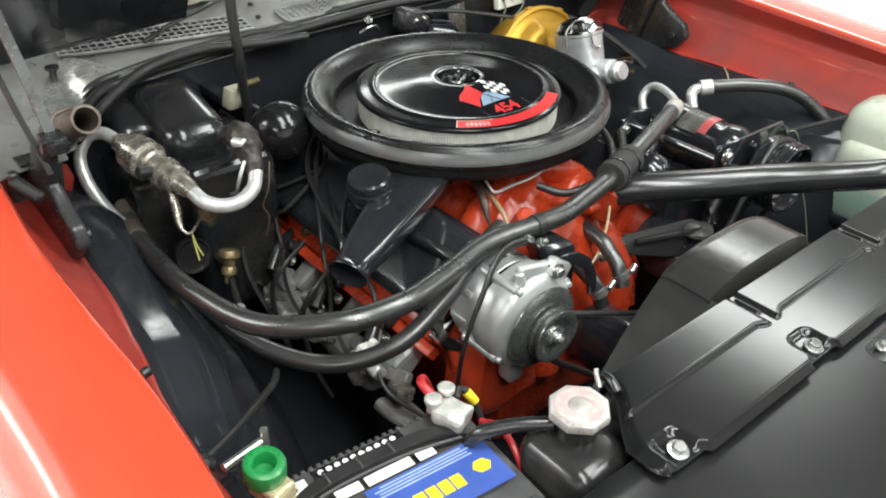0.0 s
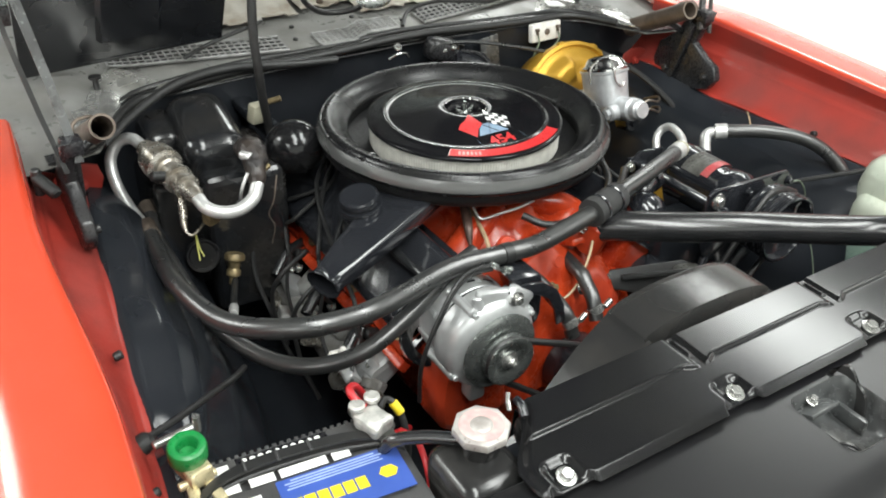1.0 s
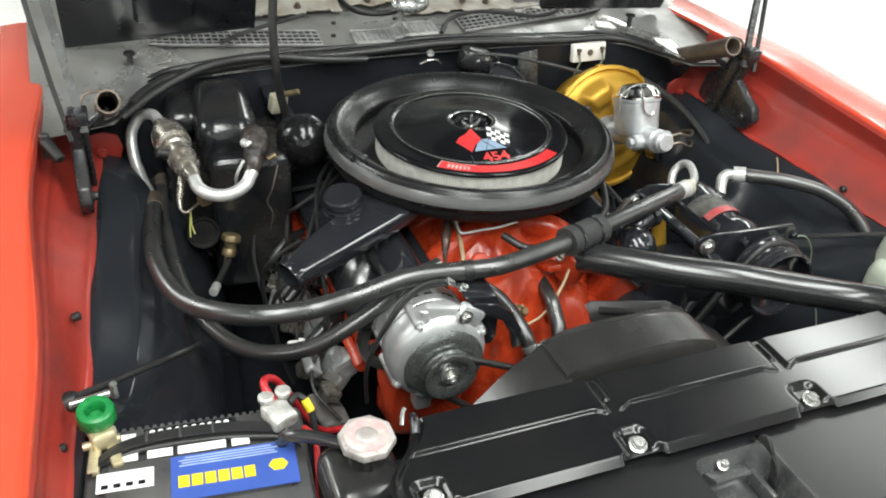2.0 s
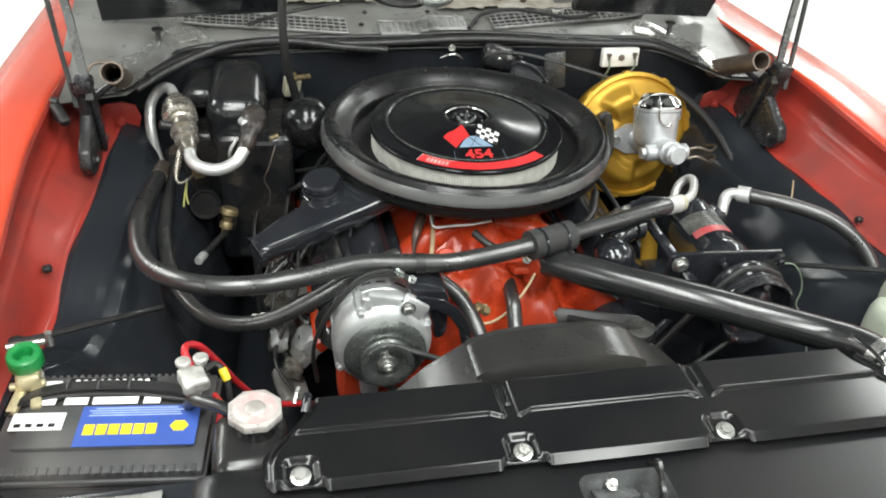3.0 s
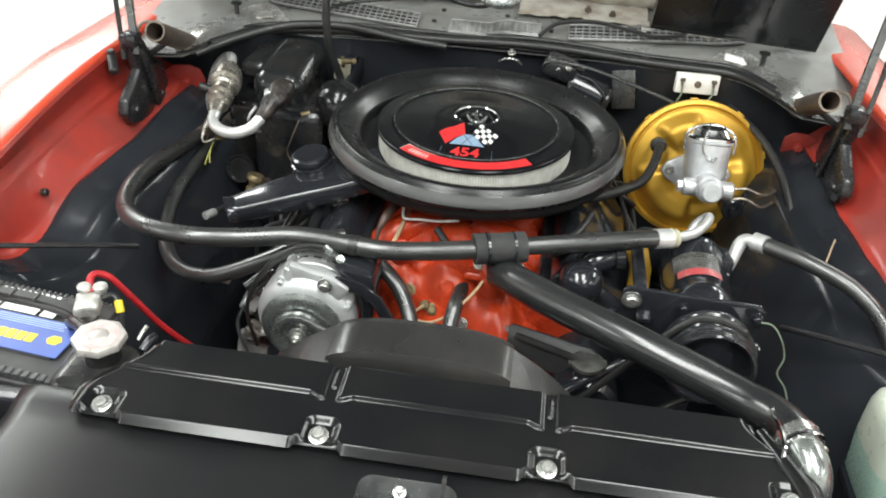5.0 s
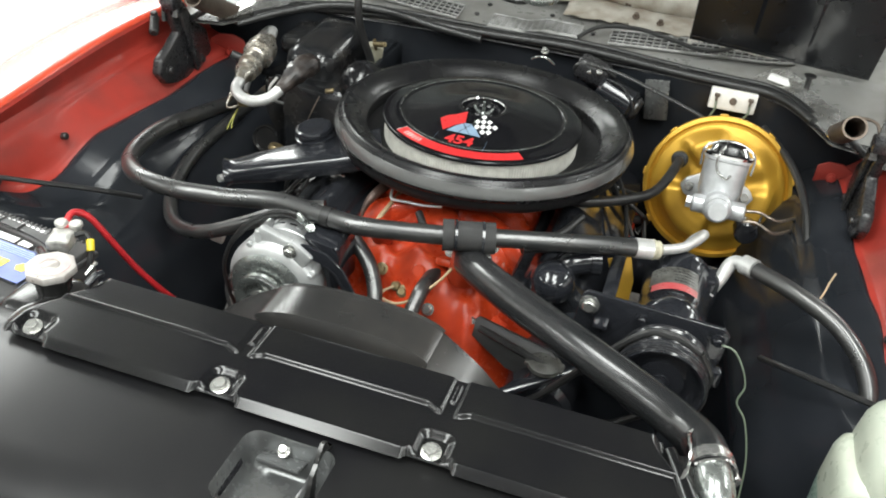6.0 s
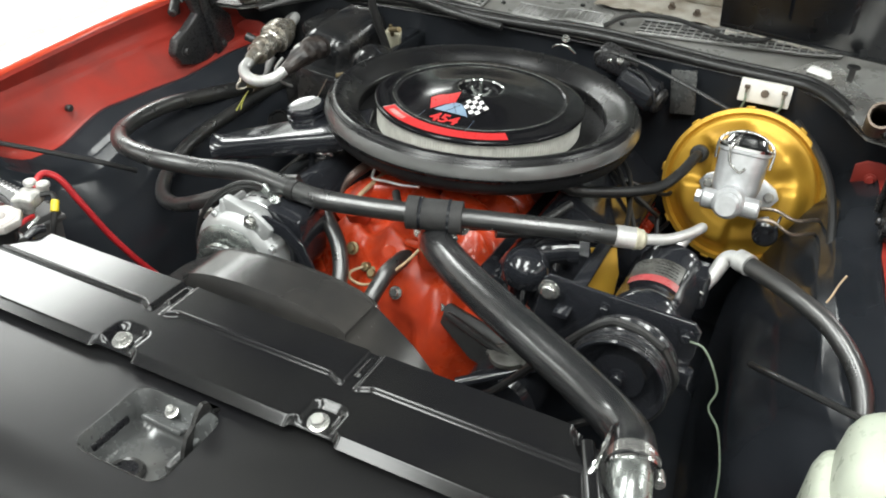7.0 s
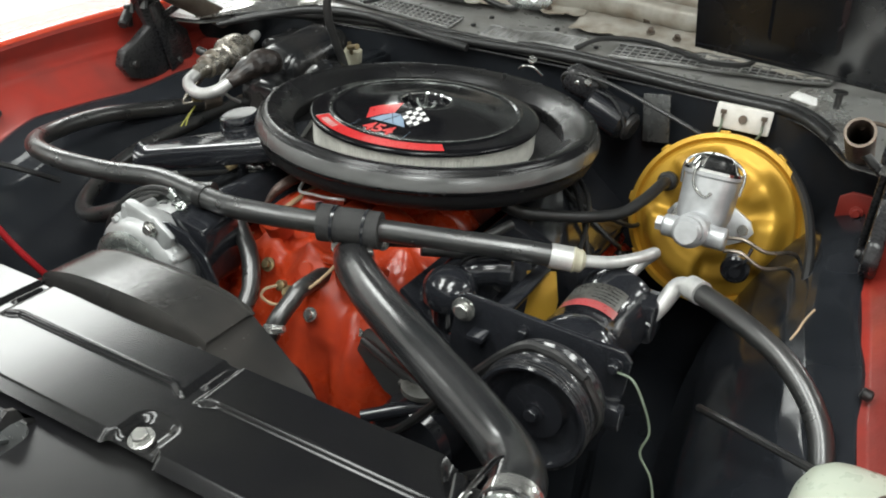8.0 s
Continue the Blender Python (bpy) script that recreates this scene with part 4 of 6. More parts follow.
part("casting", rough(block((0.055, 0.075, 0.022), (-0.36, -0.285, 0.575), 0.008, (10, 20, 15)), 0.006, 25, 7), GREYCAST, engine, "rough grey casting low on the block")
part("casting", rough(block((0.05, 0.055, 0.06), (-0.325, -0.225, 0.622), 0.015, (0, 30, 5)), 0.006, 25, 8), ALU, engine, "grey aluminium casting")
part("pump_ring", lathe([(0.028, 0), (0.046, 0), (0.048, 0.006), (0.046, 0.016), (0.028, 0.016), (0.028, 0)], 28, (-0.268, -0.305, 0.728), (-0.2, -1, 0.5)), CHROME, engine)
part("pump_body", rough(block((0.14, 0.10, 0.15), (-0.21, -0.335, 0.64), 0.025), 0.006, 20, 4), ORANGE, engine, "orange front casting")
# lower black bracket on the front cover
part("front_bracket", moved(plate([(0.0, 0.0), (0.02, 0.020), (0.16, 0.028), (0.20, 0.010), (0.19, -0.030), (0.10, -0.034), (0.02, -0.016)], 0.012, bevel=0.003), pose(0.095, -0.325, 0.725, 55, 0, -22)), CABLE, engine, "black bracket plate")
part("bracket_rib", tube([(0.125, -0.345, 0.735), (0.21, -0.385, 0.740), (0.265, -0.40, 0.735)], 0.006, 8), CABLE, engine)
# steering pump with its small oval cap
pump = part("steering_pump", join(rod((0.245, -0.42, 0.66), (0.245, -0.28, 0.66), 0.06, 24, 0.01), rod((0.245, -0.385, 0.67), (0.245, -0.39, 0.728), 0.020, 16)), GLOSS, engine, "black steering pump below the hose")
part("pump_cap", join(lathe([(0.0, 0.008), (0.02, 0.007), (0.027, 0.003), (0.027, -0.004), (0, -0.004)], 24, (0.245, -0.39, 0.735)), block((0.062, 0.022, 0.006), (0.245, -0.39, 0.735), 0.003)), LABEL, pump, "dull steel filler cap")
part("bracket_arm", rod((0.19, -0.445, 0.70), (0.31, -0.37, 0.735), 0.009, 10), GLOSS, engine)
# throttle pipes and small lines on the intake
part("fuel_line", tube([(-0.098, -0.160, 0.880), (-0.098, -0.178, 0.866), (-0.097, -0.194, 0.853), (-0.094, -0.200, 0.849), (-0.086, -0.203, 0.849), (-0.062, -0.210, 0.855), (-0.030, -0.218, 0.861), (0.005, -0.220, 0.868)], 0.0026, 8), TUBE, engine, "thin bright metal line")
part("vacuum_line", tube([(-0.085, -0.10, 0.850), (-0.088, -0.145, 0.846), (-0.094, -0.19, 0.838), (-0.102, -0.230, 0.826), (-0.108, -0.252, 0.812)], 0.0042, 8), TAN, engine, "tan vacuum line")
part("vent_tube", tube([(-0.105, -0.160, 0.862), (-0.118, -0.190, 0.856), (-0.128, -0.212, 0.846), (-0.134, -0.226, 0.832), (-0.136, -0.238, 0.816)], [0.008, 0.009, 0.008, 0.005, 0.0022], 12), RUSTY, engine, "dull brown bent vent tube")
for dx, dy, dz in ((0, 0, 0), (-0.012, -0.030, -0.014)):
    c = V((-0.212 + dx, -0.125 + dy, 0.844 + dz * 0.4))
    part("lead_clip", join(tube([c + V((-0.014, -0.006, -0.003)), c + V((-0.006, -0.003, 0.004)), c + V((0.003, 0.0, 0.0)), c + V((0.010, 0.003, 0.005)), c + V((0.017, 0.005, -0.001))], [0.003, 0.0055, 0.0035, 0.0055, 0.003], 10), block((0.020, 0.008, 0.003), c + V((0, 0, -0.005)), 0.001, (0, -12, 20))), CHROME, engine, "bright sprung lead clip")
for pts, r in (([(-0.155, -0.030, 0.850), (-0.200, -0.065, 0.848), (-0.240, -0.120, 0.832), (-0.255, -0.180, 0.822), (-0.250, -0.250, 0.820), (-0.240, -0.290, 0.810)], 0.0095),
               ([(-0.215, -0.040, 0.842), (-0.258, -0.070, 0.826), (-0.296, -0.110, 0.800), (-0.330, -0.150, 0.760)], 0.0035),
               ([(-0.225, 0.010, 0.840), (-0.280, -0.030, 0.815), (-0.320, -0.075, 0.782), (-0.345, -0.120, 0.735)], 0.0042)):
    part("side_lead", tube(pts, r, 12), SHINY_HOSE, engine, "glossy black lead over the valve cover")
part("sender_wire", tube([(-0.034, -0.332, 0.763), (-0.048, -0.345, 0.757), (-0.046, -0.352, 0.748), (-0.020, -0.355, 0.747), (0.010, -0.352, 0.765), (0.045, -0.335, 0.80), (0.070, -0.315, 0.835)], 0.0024, 8), TAN, engine, "thin tan sender wire")
part("vacuum_hose", tube([(-0.03, -0.235, 0.855), (0.0, -0.27, 0.845), (0.05, -0.285, 0.85), (0.12, -0.27, 0.855), (0.2, -0.2, 0.85), (0.235, -0.13, 0.86)], 0.007, 10), CABLE, engine)
part("rear_hose", tube([(0.16, -0.26, 0.85), (0.22, -0.215, 0.845), (0.27, -0.17, 0.84)], 0.008, 10), CABLE, engine)
part("valve_elbow", join(tube([(0.215, -0.24, 0.80), (0.235, -0.25, 0.835), (0.27, -0.235, 0.845)], 0.022, 14), rod((0.27, -0.235, 0.845), (0.285, -0.23, 0.846), 0.026, 16)), GLOSS, engine, "glossy black breather elbow")
part("coil_bracket", moved(plate([(-0.012, -0.06), (0.030, -0.055), (0.036, 0.0), (0.028, 0.040), (-0.012, 0.036), (-0.004, 0.010)], 0.004, bevel=0.001), pose(0.312, -0.215, 0.805, 70, 0, 20)), GOLD, engine, "gold plated bracket")
part("breather_cap", lathe([(0.0, 0.030), (0.016, 0.028), (0.028, 0.021), (0.036, 0.009), (0.038, 0.0), (0.038, -0.010), (0.030, -0.014), (0.026, -0.06)], 32, (0.222, -0.285, 0.822), (0.15, -0.25, 1)), GLOSS, engine, "glossy black breather cap")
part("fan_hub", rod((0, -0.458, 0.61), (0, -0.36, 0.61), 0.060, 24, 0.006), GLOSS, engine)
for k in range(5):
    a = k * 72 + 20
    blade = moved(block((0.06, 0.004, 0.13), (0, 0, 0.12), 0.0015, (0, 0, 32)), Matrix.Translation((0, -0.52, 0.59)) @ pose(0, 0, 0, 0, a, 0))
    part("fan_blade", blade, GLOSS, engine)
part("fan_shaft", rod((0, -0.53, 0.60), (0, -0.42, 0.60), 0.045, 20, 0.004), ALU, engine)
part("fan_belt", tube([(-0.215 + 0.036 * math.cos(radians(a)), -0.459, 0.770 + 0.036 * math.sin(radians(a))) for a in range(235, 60, -25)] + [(0.062 * math.cos(radians(a)), -0.450, 0.625 + 0.068 * math.sin(radians(a))) for a in range(60, -125, -30)] + [(-0.2357, -0.459, 0.7405)], 0.0055, 8, 1), CABLE, engine, "black rubber fan belt")

# ---------------------------------------------------------------- air cleaner
CX, CY = 0.004, 0.008
air = thing("air_cleaner", (CX, CY, 0.845), "large round black air cleaner with a red engine decal", "air cleaner")
TILT = pose(0.007, 0.012, 0.008, -0.3, 0, 0)
part("base_pan", moved(lathe([(0.05, 0.858), (0.15, 0.863), (0.225, 0.871), (0.262, 0.877), (0.272, 0.884), (0.277, 0.895), (0.277, 0.906), (0.240, 0.900), (0.222, 0.890), (0.16, 0.886), (0.0, 0.886)], 72), TILT), PAN, air, "black pressed base pan")
part("foam_seal", moved(lathe([(0.2230, 0.893), (0.2215, 0.908), (0.2220, 0.914), (0.2240, 0.9165), (0.2270, 0.9185), (0.2330, 0.9245), (0.2400, 0.9310), (0.2480, 0.9365), (0.2550, 0.9398), (0.2610, 0.9412), (0.2655, 0.9405), (0.2688, 0.9380), (0.2700, 0.9355), (0.2712, 0.9345), (0.2732, 0.9348), (0.2752, 0.9328), (0.2775, 0.9280), (0.2798, 0.9220), (0.2818, 0.9150), (0.2822, 0.9105), (0.2805, 0.9065), (0.2765, 0.9045), (0.262, 0.899), (0.2230, 0.893)], 112), TILT), SEAL, air, "thick black rubber seal ring", angle=42)
part("seal_joint", moved(block((0.016, 0.034, 0.05), (0, 0, 0), 0.006), TILT @ pose(0.258 * math.cos(radians(197)), 0.258 * math.sin(radians(197)), 0.915, 0, 0, 107)), SEAL, air)
part("seal_skirt", moved(lathe([(0.2758, 0.9322), (0.2784, 0.9280), (0.2807, 0.9220), (0.2827, 0.9155), (0.2829, 0.9130)], 112), TILT), SKIRT, air, "weathered grey outer face of the seal")
filt = part("filter_element", lathe([(0.150, 0.889), (0.179, 0.889), (0.181, 0.895), (0.181, 0.934), (0.179, 0.940), (0.150, 0.940)], 96, (CX, CY, 0)), PAPER, air, "off-white pleated paper filter")
pleats = []
for k in range(230):
    a = 2 * math.pi * k / 230
    pleats.append(((CX + 0.1815 * math.cos(a), CY + 0.1815 * math.sin(a)), a))
pb = bmesh.new()
for (px, py), a in pleats:
    c, s = math.cos(a), math.sin(a)
    w = 0.0011
    q = [(px - s * -w, py + c * -w), (px + c * 0.0012, py + s * 0.0012), (px - s * w, py + c * w)]
    lo = [pb.verts.new((x, y, 0.897)) for x, y in q]
    hi = [pb.verts.new((x, y, 0.933)) for x, y in q]
    pb.faces.new((lo[0], lo[1], hi[1], hi[0]))
    pb.faces.new((lo[1], lo[2], hi[2], hi[1]))
part("pleats", pb, PAPER, filt)


def lid_z(r):
    pts = [(0.0, 0.944), (0.030, 0.944), (0.036, 0.948), (0.0395, 0.9615), (0.045, 0.9630), (0.07, 0.9595), (0.10, 0.9540), (0.135, 0.9490), (0.148, 0.9478), (0.152, 0.9484), (0.1545, 0.9500), (0.157, 0.9488), (0.160, 0.9474), (0.170, 0.9463), (0.182, 0.9452), (0.186, 0.9438), (0.1875, 0.9410)]
    return float(np.interp(r, [p[0] for p in pts], [p[1] for p in pts]))


radii = [0.0, 0.02, 0.030, 0.033, 0.036, 0.038, 0.0395, 0.042, 0.045, 0.052, 0.06, 0.07, 0.085, 0.10, 0.12, 0.135, 0.143, 0.148, 0.152, 0.1532, 0.1545, 0.1556, 0.157, 0.160, 0.165, 0.170, 0.176, 0.182, 0.1845, 0.186, 0.187, 0.1875, 0.1875]
lid = part("lid", lathe([(r, lid_z(r)) for r in radii[:-1]] + [(0.1870, 0.9375), (0.183, 0.937)], 96, (CX, CY, 0)), LIDBLACK, air, "gloss black enamelled lid", angle=50)
part("recess_ring", lathe([(0.0390, 0.9610), (0.0400, 0.9630), (0.0408, 0.9633), (0.0416, 0.9628)], 40, (CX, CY, 0)), CHROME, lid)
part("lid_bead", lathe([(0.1538, 0.9495), (0.1541, 0.9503), (0.1547, 0.9503), (0.1550, 0.9495)], 112, (CX, CY, 0)), ZINC, lid, "thin bright ring")
wing = [tube([(CX, CY, 0.947), (CX + s * 0.008, CY + 0.001, 0.949), (CX + s * 0.015, CY + 0.002, 0.954), (CX + s * 0.019, CY + 0.002, 0.961)], [0.0045, 0.004, 0.0036, 0.002], 8) for s in (-1, 1)]
part("wing_nut", join(rod((CX, CY, 0.944), (CX, CY + 0.001, 0.972), 0.0030, 10, 0.001), rod((CX, CY, 0.945), (CX, CY, 0.952), 0.006, 12, 0.002), *wing), ZINC, lid, "bright wing nut on its stud")


def decal(pts, lift=0.0007, n=1):
    """A thin patch on the lid, its outline given in x and y about the lid's centre."""
    bm = raw([(x, y, 0) for x, y in pts], [tuple(range(len(pts)))])
    bmesh.ops.triangulate(bm, faces=bm.faces[:])
    bmesh.ops.subdivide_edges(bm, edges=bm.edges[:], cuts=6, use_grid_fill=True)
    for v in bm.verts:
        r = math.hypot(v.co.x, v.co.y)
        v.co = V((CX + v.co.x, CY + v.co.y, lid_z(r) + lift))
    return bm


def shifted(pts):
    return [(x - CX, y - CY) for x, y in pts]


part("decal_field", decal(shifted([(-0.045, -0.102), (0.044, -0.102), (0.046, -0.148), (-0.048, -0.148)]), 0.0003), LIDBLACK, lid)
for line in ([(-0.0455, -0.108), (-0.0451, -0.108), (-0.0478, -0.146), (-0.0482, -0.146)], [(0.0446, -0.108), (0.045, -0.108), (0.0468, -0.146), (0.0464, -0.146)]):
    part("decal_field_edge", decal(shifted(line), 0.0006), DECALBLUE, lid)
part("decal_flag", decal(shifted([(-0.057, -0.064), (-0.046, -0.052), (-0.032, -0.046), (-0.015, -0.031), (-0.008, -0.069), (-0.024, -0.080), (-0.040, -0.101)]), 0.0007), DECALRED, lid, "red flag decal")
part("decal_crest", decal(shifted([(-0.034, -0.100), (-0.022, -0.081), (-0.009, -0.069), (0.003, -0.069), (0.016, -0.081), (0.030, -0.101)]), 0.0005), DECALBLUE, lid, "pale blue crest decal")
corner, e1, e2 = V((0.003, -0.069)), V((0.034, -0.029)), V((0.014, 0.037))
white_sq, black_sq = [], []
for i in range(5):
    for j in range(4):
        p = corner + e1 * (i / 5) + e2 * (j / 4)
        q = [p, p + e1 / 5, p + e1 / 5 + e2 / 4, p + e2 / 4]
        (white_sq if (i + j) % 2 else black_sq).append(decal(shifted([tuple(c) for c in q]), 0.0009))
part("decal_checks", join(*white_sq), WHITE, lid, "white squares of the chequered flag")
part("decal_checks", join(*black_sq), DECALBLACK, lid, "black squares of the chequered flag")
for a, b in (((-0.012, -0.069), (0.008, -0.099)), ((0.006, -0.068), (-0.011, -0.099))):
    part("decal_pole", tube([(x, y, lid_z(math.hypot(x - CX, y - CY)) + 0.0008) for x, y in (a, ((a[0] + b[0]) / 2, (a[1] + b[1]) / 2), b)], 0.0006, 5, 4), DECALBLACK, lid)
num = lettering("454", 0.036, pose(-0.002, -0.1245, 0, 0, 0, 0) @ Matrix.Diagonal((0.94, 1.0, 1, 1)), 0.0002, 0.0011)
bmesh.ops.triangulate(num, faces=num.faces[:])
bmesh.ops.subdivide_edges(num, edges=num.edges[:], cuts=3, use_grid_fill=True)
for v in num.verts:
    v.co.z = lid_z(math.hypot(v.co.x - CX, v.co.y - CY)) + 0.0011 + (0.0002 if v.co.z > 0 else 0)
part("decal_number", num, DECALRED, lid, "red number 454")


def arc_patch(r0, r1, a0, a1, lift, nr=5, na=36):
    return sheet(na, nr, lambda u, v: (CX + (r0 + (r1 - r0) * v) * math.cos(radians(a0 + (a1 - a0) * u)), CY + (r0 + (r1 - r0) * v) * math.sin(radians(a0 + (a1 - a0) * u)), lid_z(r0 + (r1 - r0) * v) + lift))


part("decal_band", arc_patch(0.1600, 0.1815, 228, 309, 0.0009), DECALRED, lid, "red curved band decal")
part("decal_band_edge", join(arc_patch(0.1595, 0.1600, 227.8, 250, 0.0008), arc_patch(0.1595, 0.1818, 227.7, 228, 0.0008, 8, 3)), WHITE, lid)
part("decal_print", join(*[arc_patch(0.166, 0.177, a, a + 1.5, 0.0012, 2, 3) for a in np.arange(233, 247, 2.4)]), FADEDRED, lid)

# intake snorkel with its vacuum capsule
snork = thing("air_cleaner_snorkel", (-0.19, -0.14, 0.85), "black snorkel duct on the side of the air cleaner", "duct")
root, mouth = V((-0.150, -0.105, 0.893)), V((-0.409, -0.222, 0.832))
along = (mouth - root).normalized()
acr = along.cross(V((0, 0, 1))).normalized()
upw = acr.cross(along).normalized()


def duct_ring(t, w, h, e=0.5):
    c = root + (mouth - root) * t
    ring = []
    for k in range(24):
        a = 2 * math.pi * k / 24
        cx, sy = math.cos(a), math.sin(a)
        ring.append(c + acr * w * math.copysign(abs(cx) ** e, cx) + upw * h * math.copysign(abs(sy) ** e, sy))
    return ring


part("duct", loft([duct_ring(0, 0.054, 0.018, 0.35), duct_ring(0.3, 0.050, 0.0185, 0.35), duct_ring(0.55, 0.042, 0.0195, 0.35), duct_ring(0.8, 0.033, 0.020, 0.4), duct_ring(0.93, 0.027, 0.019, 0.6),
                   duct_ring(0.975, 0.028, 0.021, 0.8), duct_ring(1.0, 0.033, 0.026, 1.0), duct_ring(1.004, 0.032, 0.025, 1.0), duct_ring(0.995, 0.026, 0.019, 1.0), duct_ring(0.93, 0.022, 0.016, 0.8), duct_ring(0.5, 0.03, 0.014, 0.5)]), GLOSS, snork, "gloss black tapering duct")
part("vacuum_capsule", lathe([(0.0, 0.0055), (0.020, 0.006), (0.029, 0.0065), (0.0335, 0.0045), (0.0355, 0.000), (0.0355, -0.004), (0.0322, -0.006), (0.0322, -0.009), (0.0378, -0.0105), (0.0385, -0.013), (0.0378, -0.0155), (0.0342, -0.017), (0.0342, -0.020), (0.0372, -0.0215), (0.0372, -0.026), (0.033, -0.040)], 44, (-0.286, -0.112, 0.902), (-0.18, -0.12, 1)), GLOSS, snork, "ribbed black vacuum capsule", angle=24)
part("duct_stay", tube([(-0.24, -0.16, 0.87), (-0.245, -0.165, 0.80), (-0.25, -0.16, 0.765)], 0.008, 8), GLOSS, snork)


# ---------------------------------------------------------------- alternator
AX, AZ = -0.215, 0.770
alt = thing("alternator", (AX, -0.40, 0.71), "silver cast aluminium alternator with a steel pulley", "alternator")
FWD = (0, -1, 0)


def turned(profile, y0, seg=40):
    """Profile heights run forward from y0."""
    return lathe(profile, seg, (AX, y0, AZ), FWD)


part("rear_housing", turned([(0, 0), (0.050, 0), (0.066, 0.006), (0.0735, 0.018), (0.0745, 0.030), (0.0745, 0.062), (0.0725, 0.064)], -0.300), ALU, alt, "cast rear housing")
part("stator_ring", turned([(0.068, 0), (0.0728, 0.0), (0.0728, 0.010), (0.068, 0.010)], -0.3635), DECALBLACK, alt, "dark gap round the stator")
part("front_housing", turned([(0.0745, 0), (0.0800, 0.002), (0.0810, 0.02), (0.0810, 0.036), (0.0790, 0.044), (0.0745, 0.050), (0.066, 0.055), (0.058, 0.058), (0.035, 0.060), (0, 0.060)], -0.372), ALU, alt, "cast front housing")
for k in range(10):
    a = 2 * math.pi * k / 10
    part("vent_rib", moved(block((0.010, 0.034, 0.005), (0, 0, 0.0745), 0.002), Matrix.Translation((AX, -0.335, AZ)) @ pose(0, 0, 0, 0, math.degrees(a) + 12, 0)), ALU, alt)
for k in range(4):
    a = radians(90 * k + 28)
    part("case_lug", join(rod((AX + 0.079 * math.cos(a), -0.415, AZ + 0.079 * math.sin(a)), (AX + 0.079 * math.cos(a), -0.345, AZ + 0.079 * math.sin(a)), 0.0075, 12, 0.002), hexbolt((AX + 0.079 * math.cos(a), -0.415, AZ + 0.079 * math.sin(a)), FWD, 0.005)), ALU, alt)
for a in (-18, 6, 30):
    part("vent_slot", moved(block((0.022, 0.0030, 0.003), (0, 0, 0.0740), 0.001), Matrix.Translation((AX, -0.345, AZ)) @ pose(0, 0, 0, 0, a, 0)), DECALBLACK, alt)
part("fan", turned([(0.02, 0), (0.062, 0.0), (0.0665, 0.002), (0.0665, 0.004), (0.060, 0.009), (0.052, 0.012), (0.046, 0.012), (0.03, 0.013), (0.02, 0.014)], -0.434), ZINC, alt, "zinc plated cooling fan disc")
part("pulley", turned([(0.02, 0), (0.042, 0.0), (0.0425, 0.002), (0.035, 0.008), (0.035, 0.010), (0.0425, 0.016), (0.0425, 0.0175), (0.040, 0.0185), (0.028, 0.0165), (0.023, 0.012), (0.014, 0.012), (0.0, 0.012)], -0.450), ZINC, alt, "zinc plated belt pulley")
part("pulley_nut", join(lathe([(0, 0), (0.0155, 0), (0.0155, 0.003), (0.012, 0.004), (0, 0.004)], 20, (AX, -0.461, AZ), FWD), hexbolt((AX, -0.464, AZ), FWD, 0.0100, 0.008, 1.2), rod((AX, -0.472, AZ), (AX, -0.481, AZ), 0.0055, 12, 0.001)), STEEL, alt)
ear = part("mounting_ear", join(block((0.045, 0.020, 0.035), (AX + 0.046, -0.412, AZ + 0.070), 0.006, (0, 35, 0)), block((0.075, 0.018, 0.030), (AX + 0.008, -0.405, AZ + 0.078), 0.006, (0, 14, 0)), rod((AX - 0.025, -0.41, AZ + 0.07), (AX - 0.025, -0.405, AZ + 0.092), 0.009, 12, 0.002)), ALU, alt)
part("ear_bolt", hexbolt((-0.179, -0.424, 0.848), FWD, 0.0085), STEEL, ear)
part("lower_ear", block((0.03, 0.03, 0.05), (AX - 0.02, -0.40, AZ - 0.085), 0.006), ALU, alt)
part("adjusting_arm", moved(plate([(-0.012, 0.010), (0.020, 0.014), (0.055, 0.006), (0.085, -0.018), (0.104, -0.055), (0.110, -0.090), (0.092, -0.092), (0.084, -0.058), (0.068, -0.030), (0.045, -0.014), (0.015, -0.008), (-0.012, -0.008)], 0.006, bevel=0.0015), pose(-0.176, -0.415, 0.846, 90, 0, 0)), GLOSS, alt, "curved black adjusting arm")
part("clamp_bracket", join(block((0.030, 0.014, 0.004), (-0.178, -0.371, 0.872), 0.001, (0, 32, 10)), tube([(-0.192, -0.368, 0.884), (-0.186, -0.370, 0.880), (-0.180, -0.371, 0.876)], [0.005, 0.005, 0.004], 10), lathe([(0, 0.003), (0.0065, 0.003), (0.0075, 0.0), (0.0075, -0.003), (0, -0.003)], 16, (-0.166, -0.375, 0.867), (0.3, -0.6, 0.6)), hexbolt((-0.166, -0.378, 0.869), (0.3, -0.6, 0.6), 0.0045)), ZINC, alt, "bright cable lug and bolt")
bracket = plate([(-0.172, 0.864), (-0.112, 0.856), (-0.106, 0.835), (-0.106, 0.775), (-0.112, 0.758), (-0.128, 0.757), (-0.131, 0.795), (-0.148, 0.832)], 0.075, bevel=0.006)
part("rear_bracket", moved(bracket, pose(0, -0.398, 0, 90, 0, 0)), GLOSS, alt, "glossy black cast bracket behind the arm")
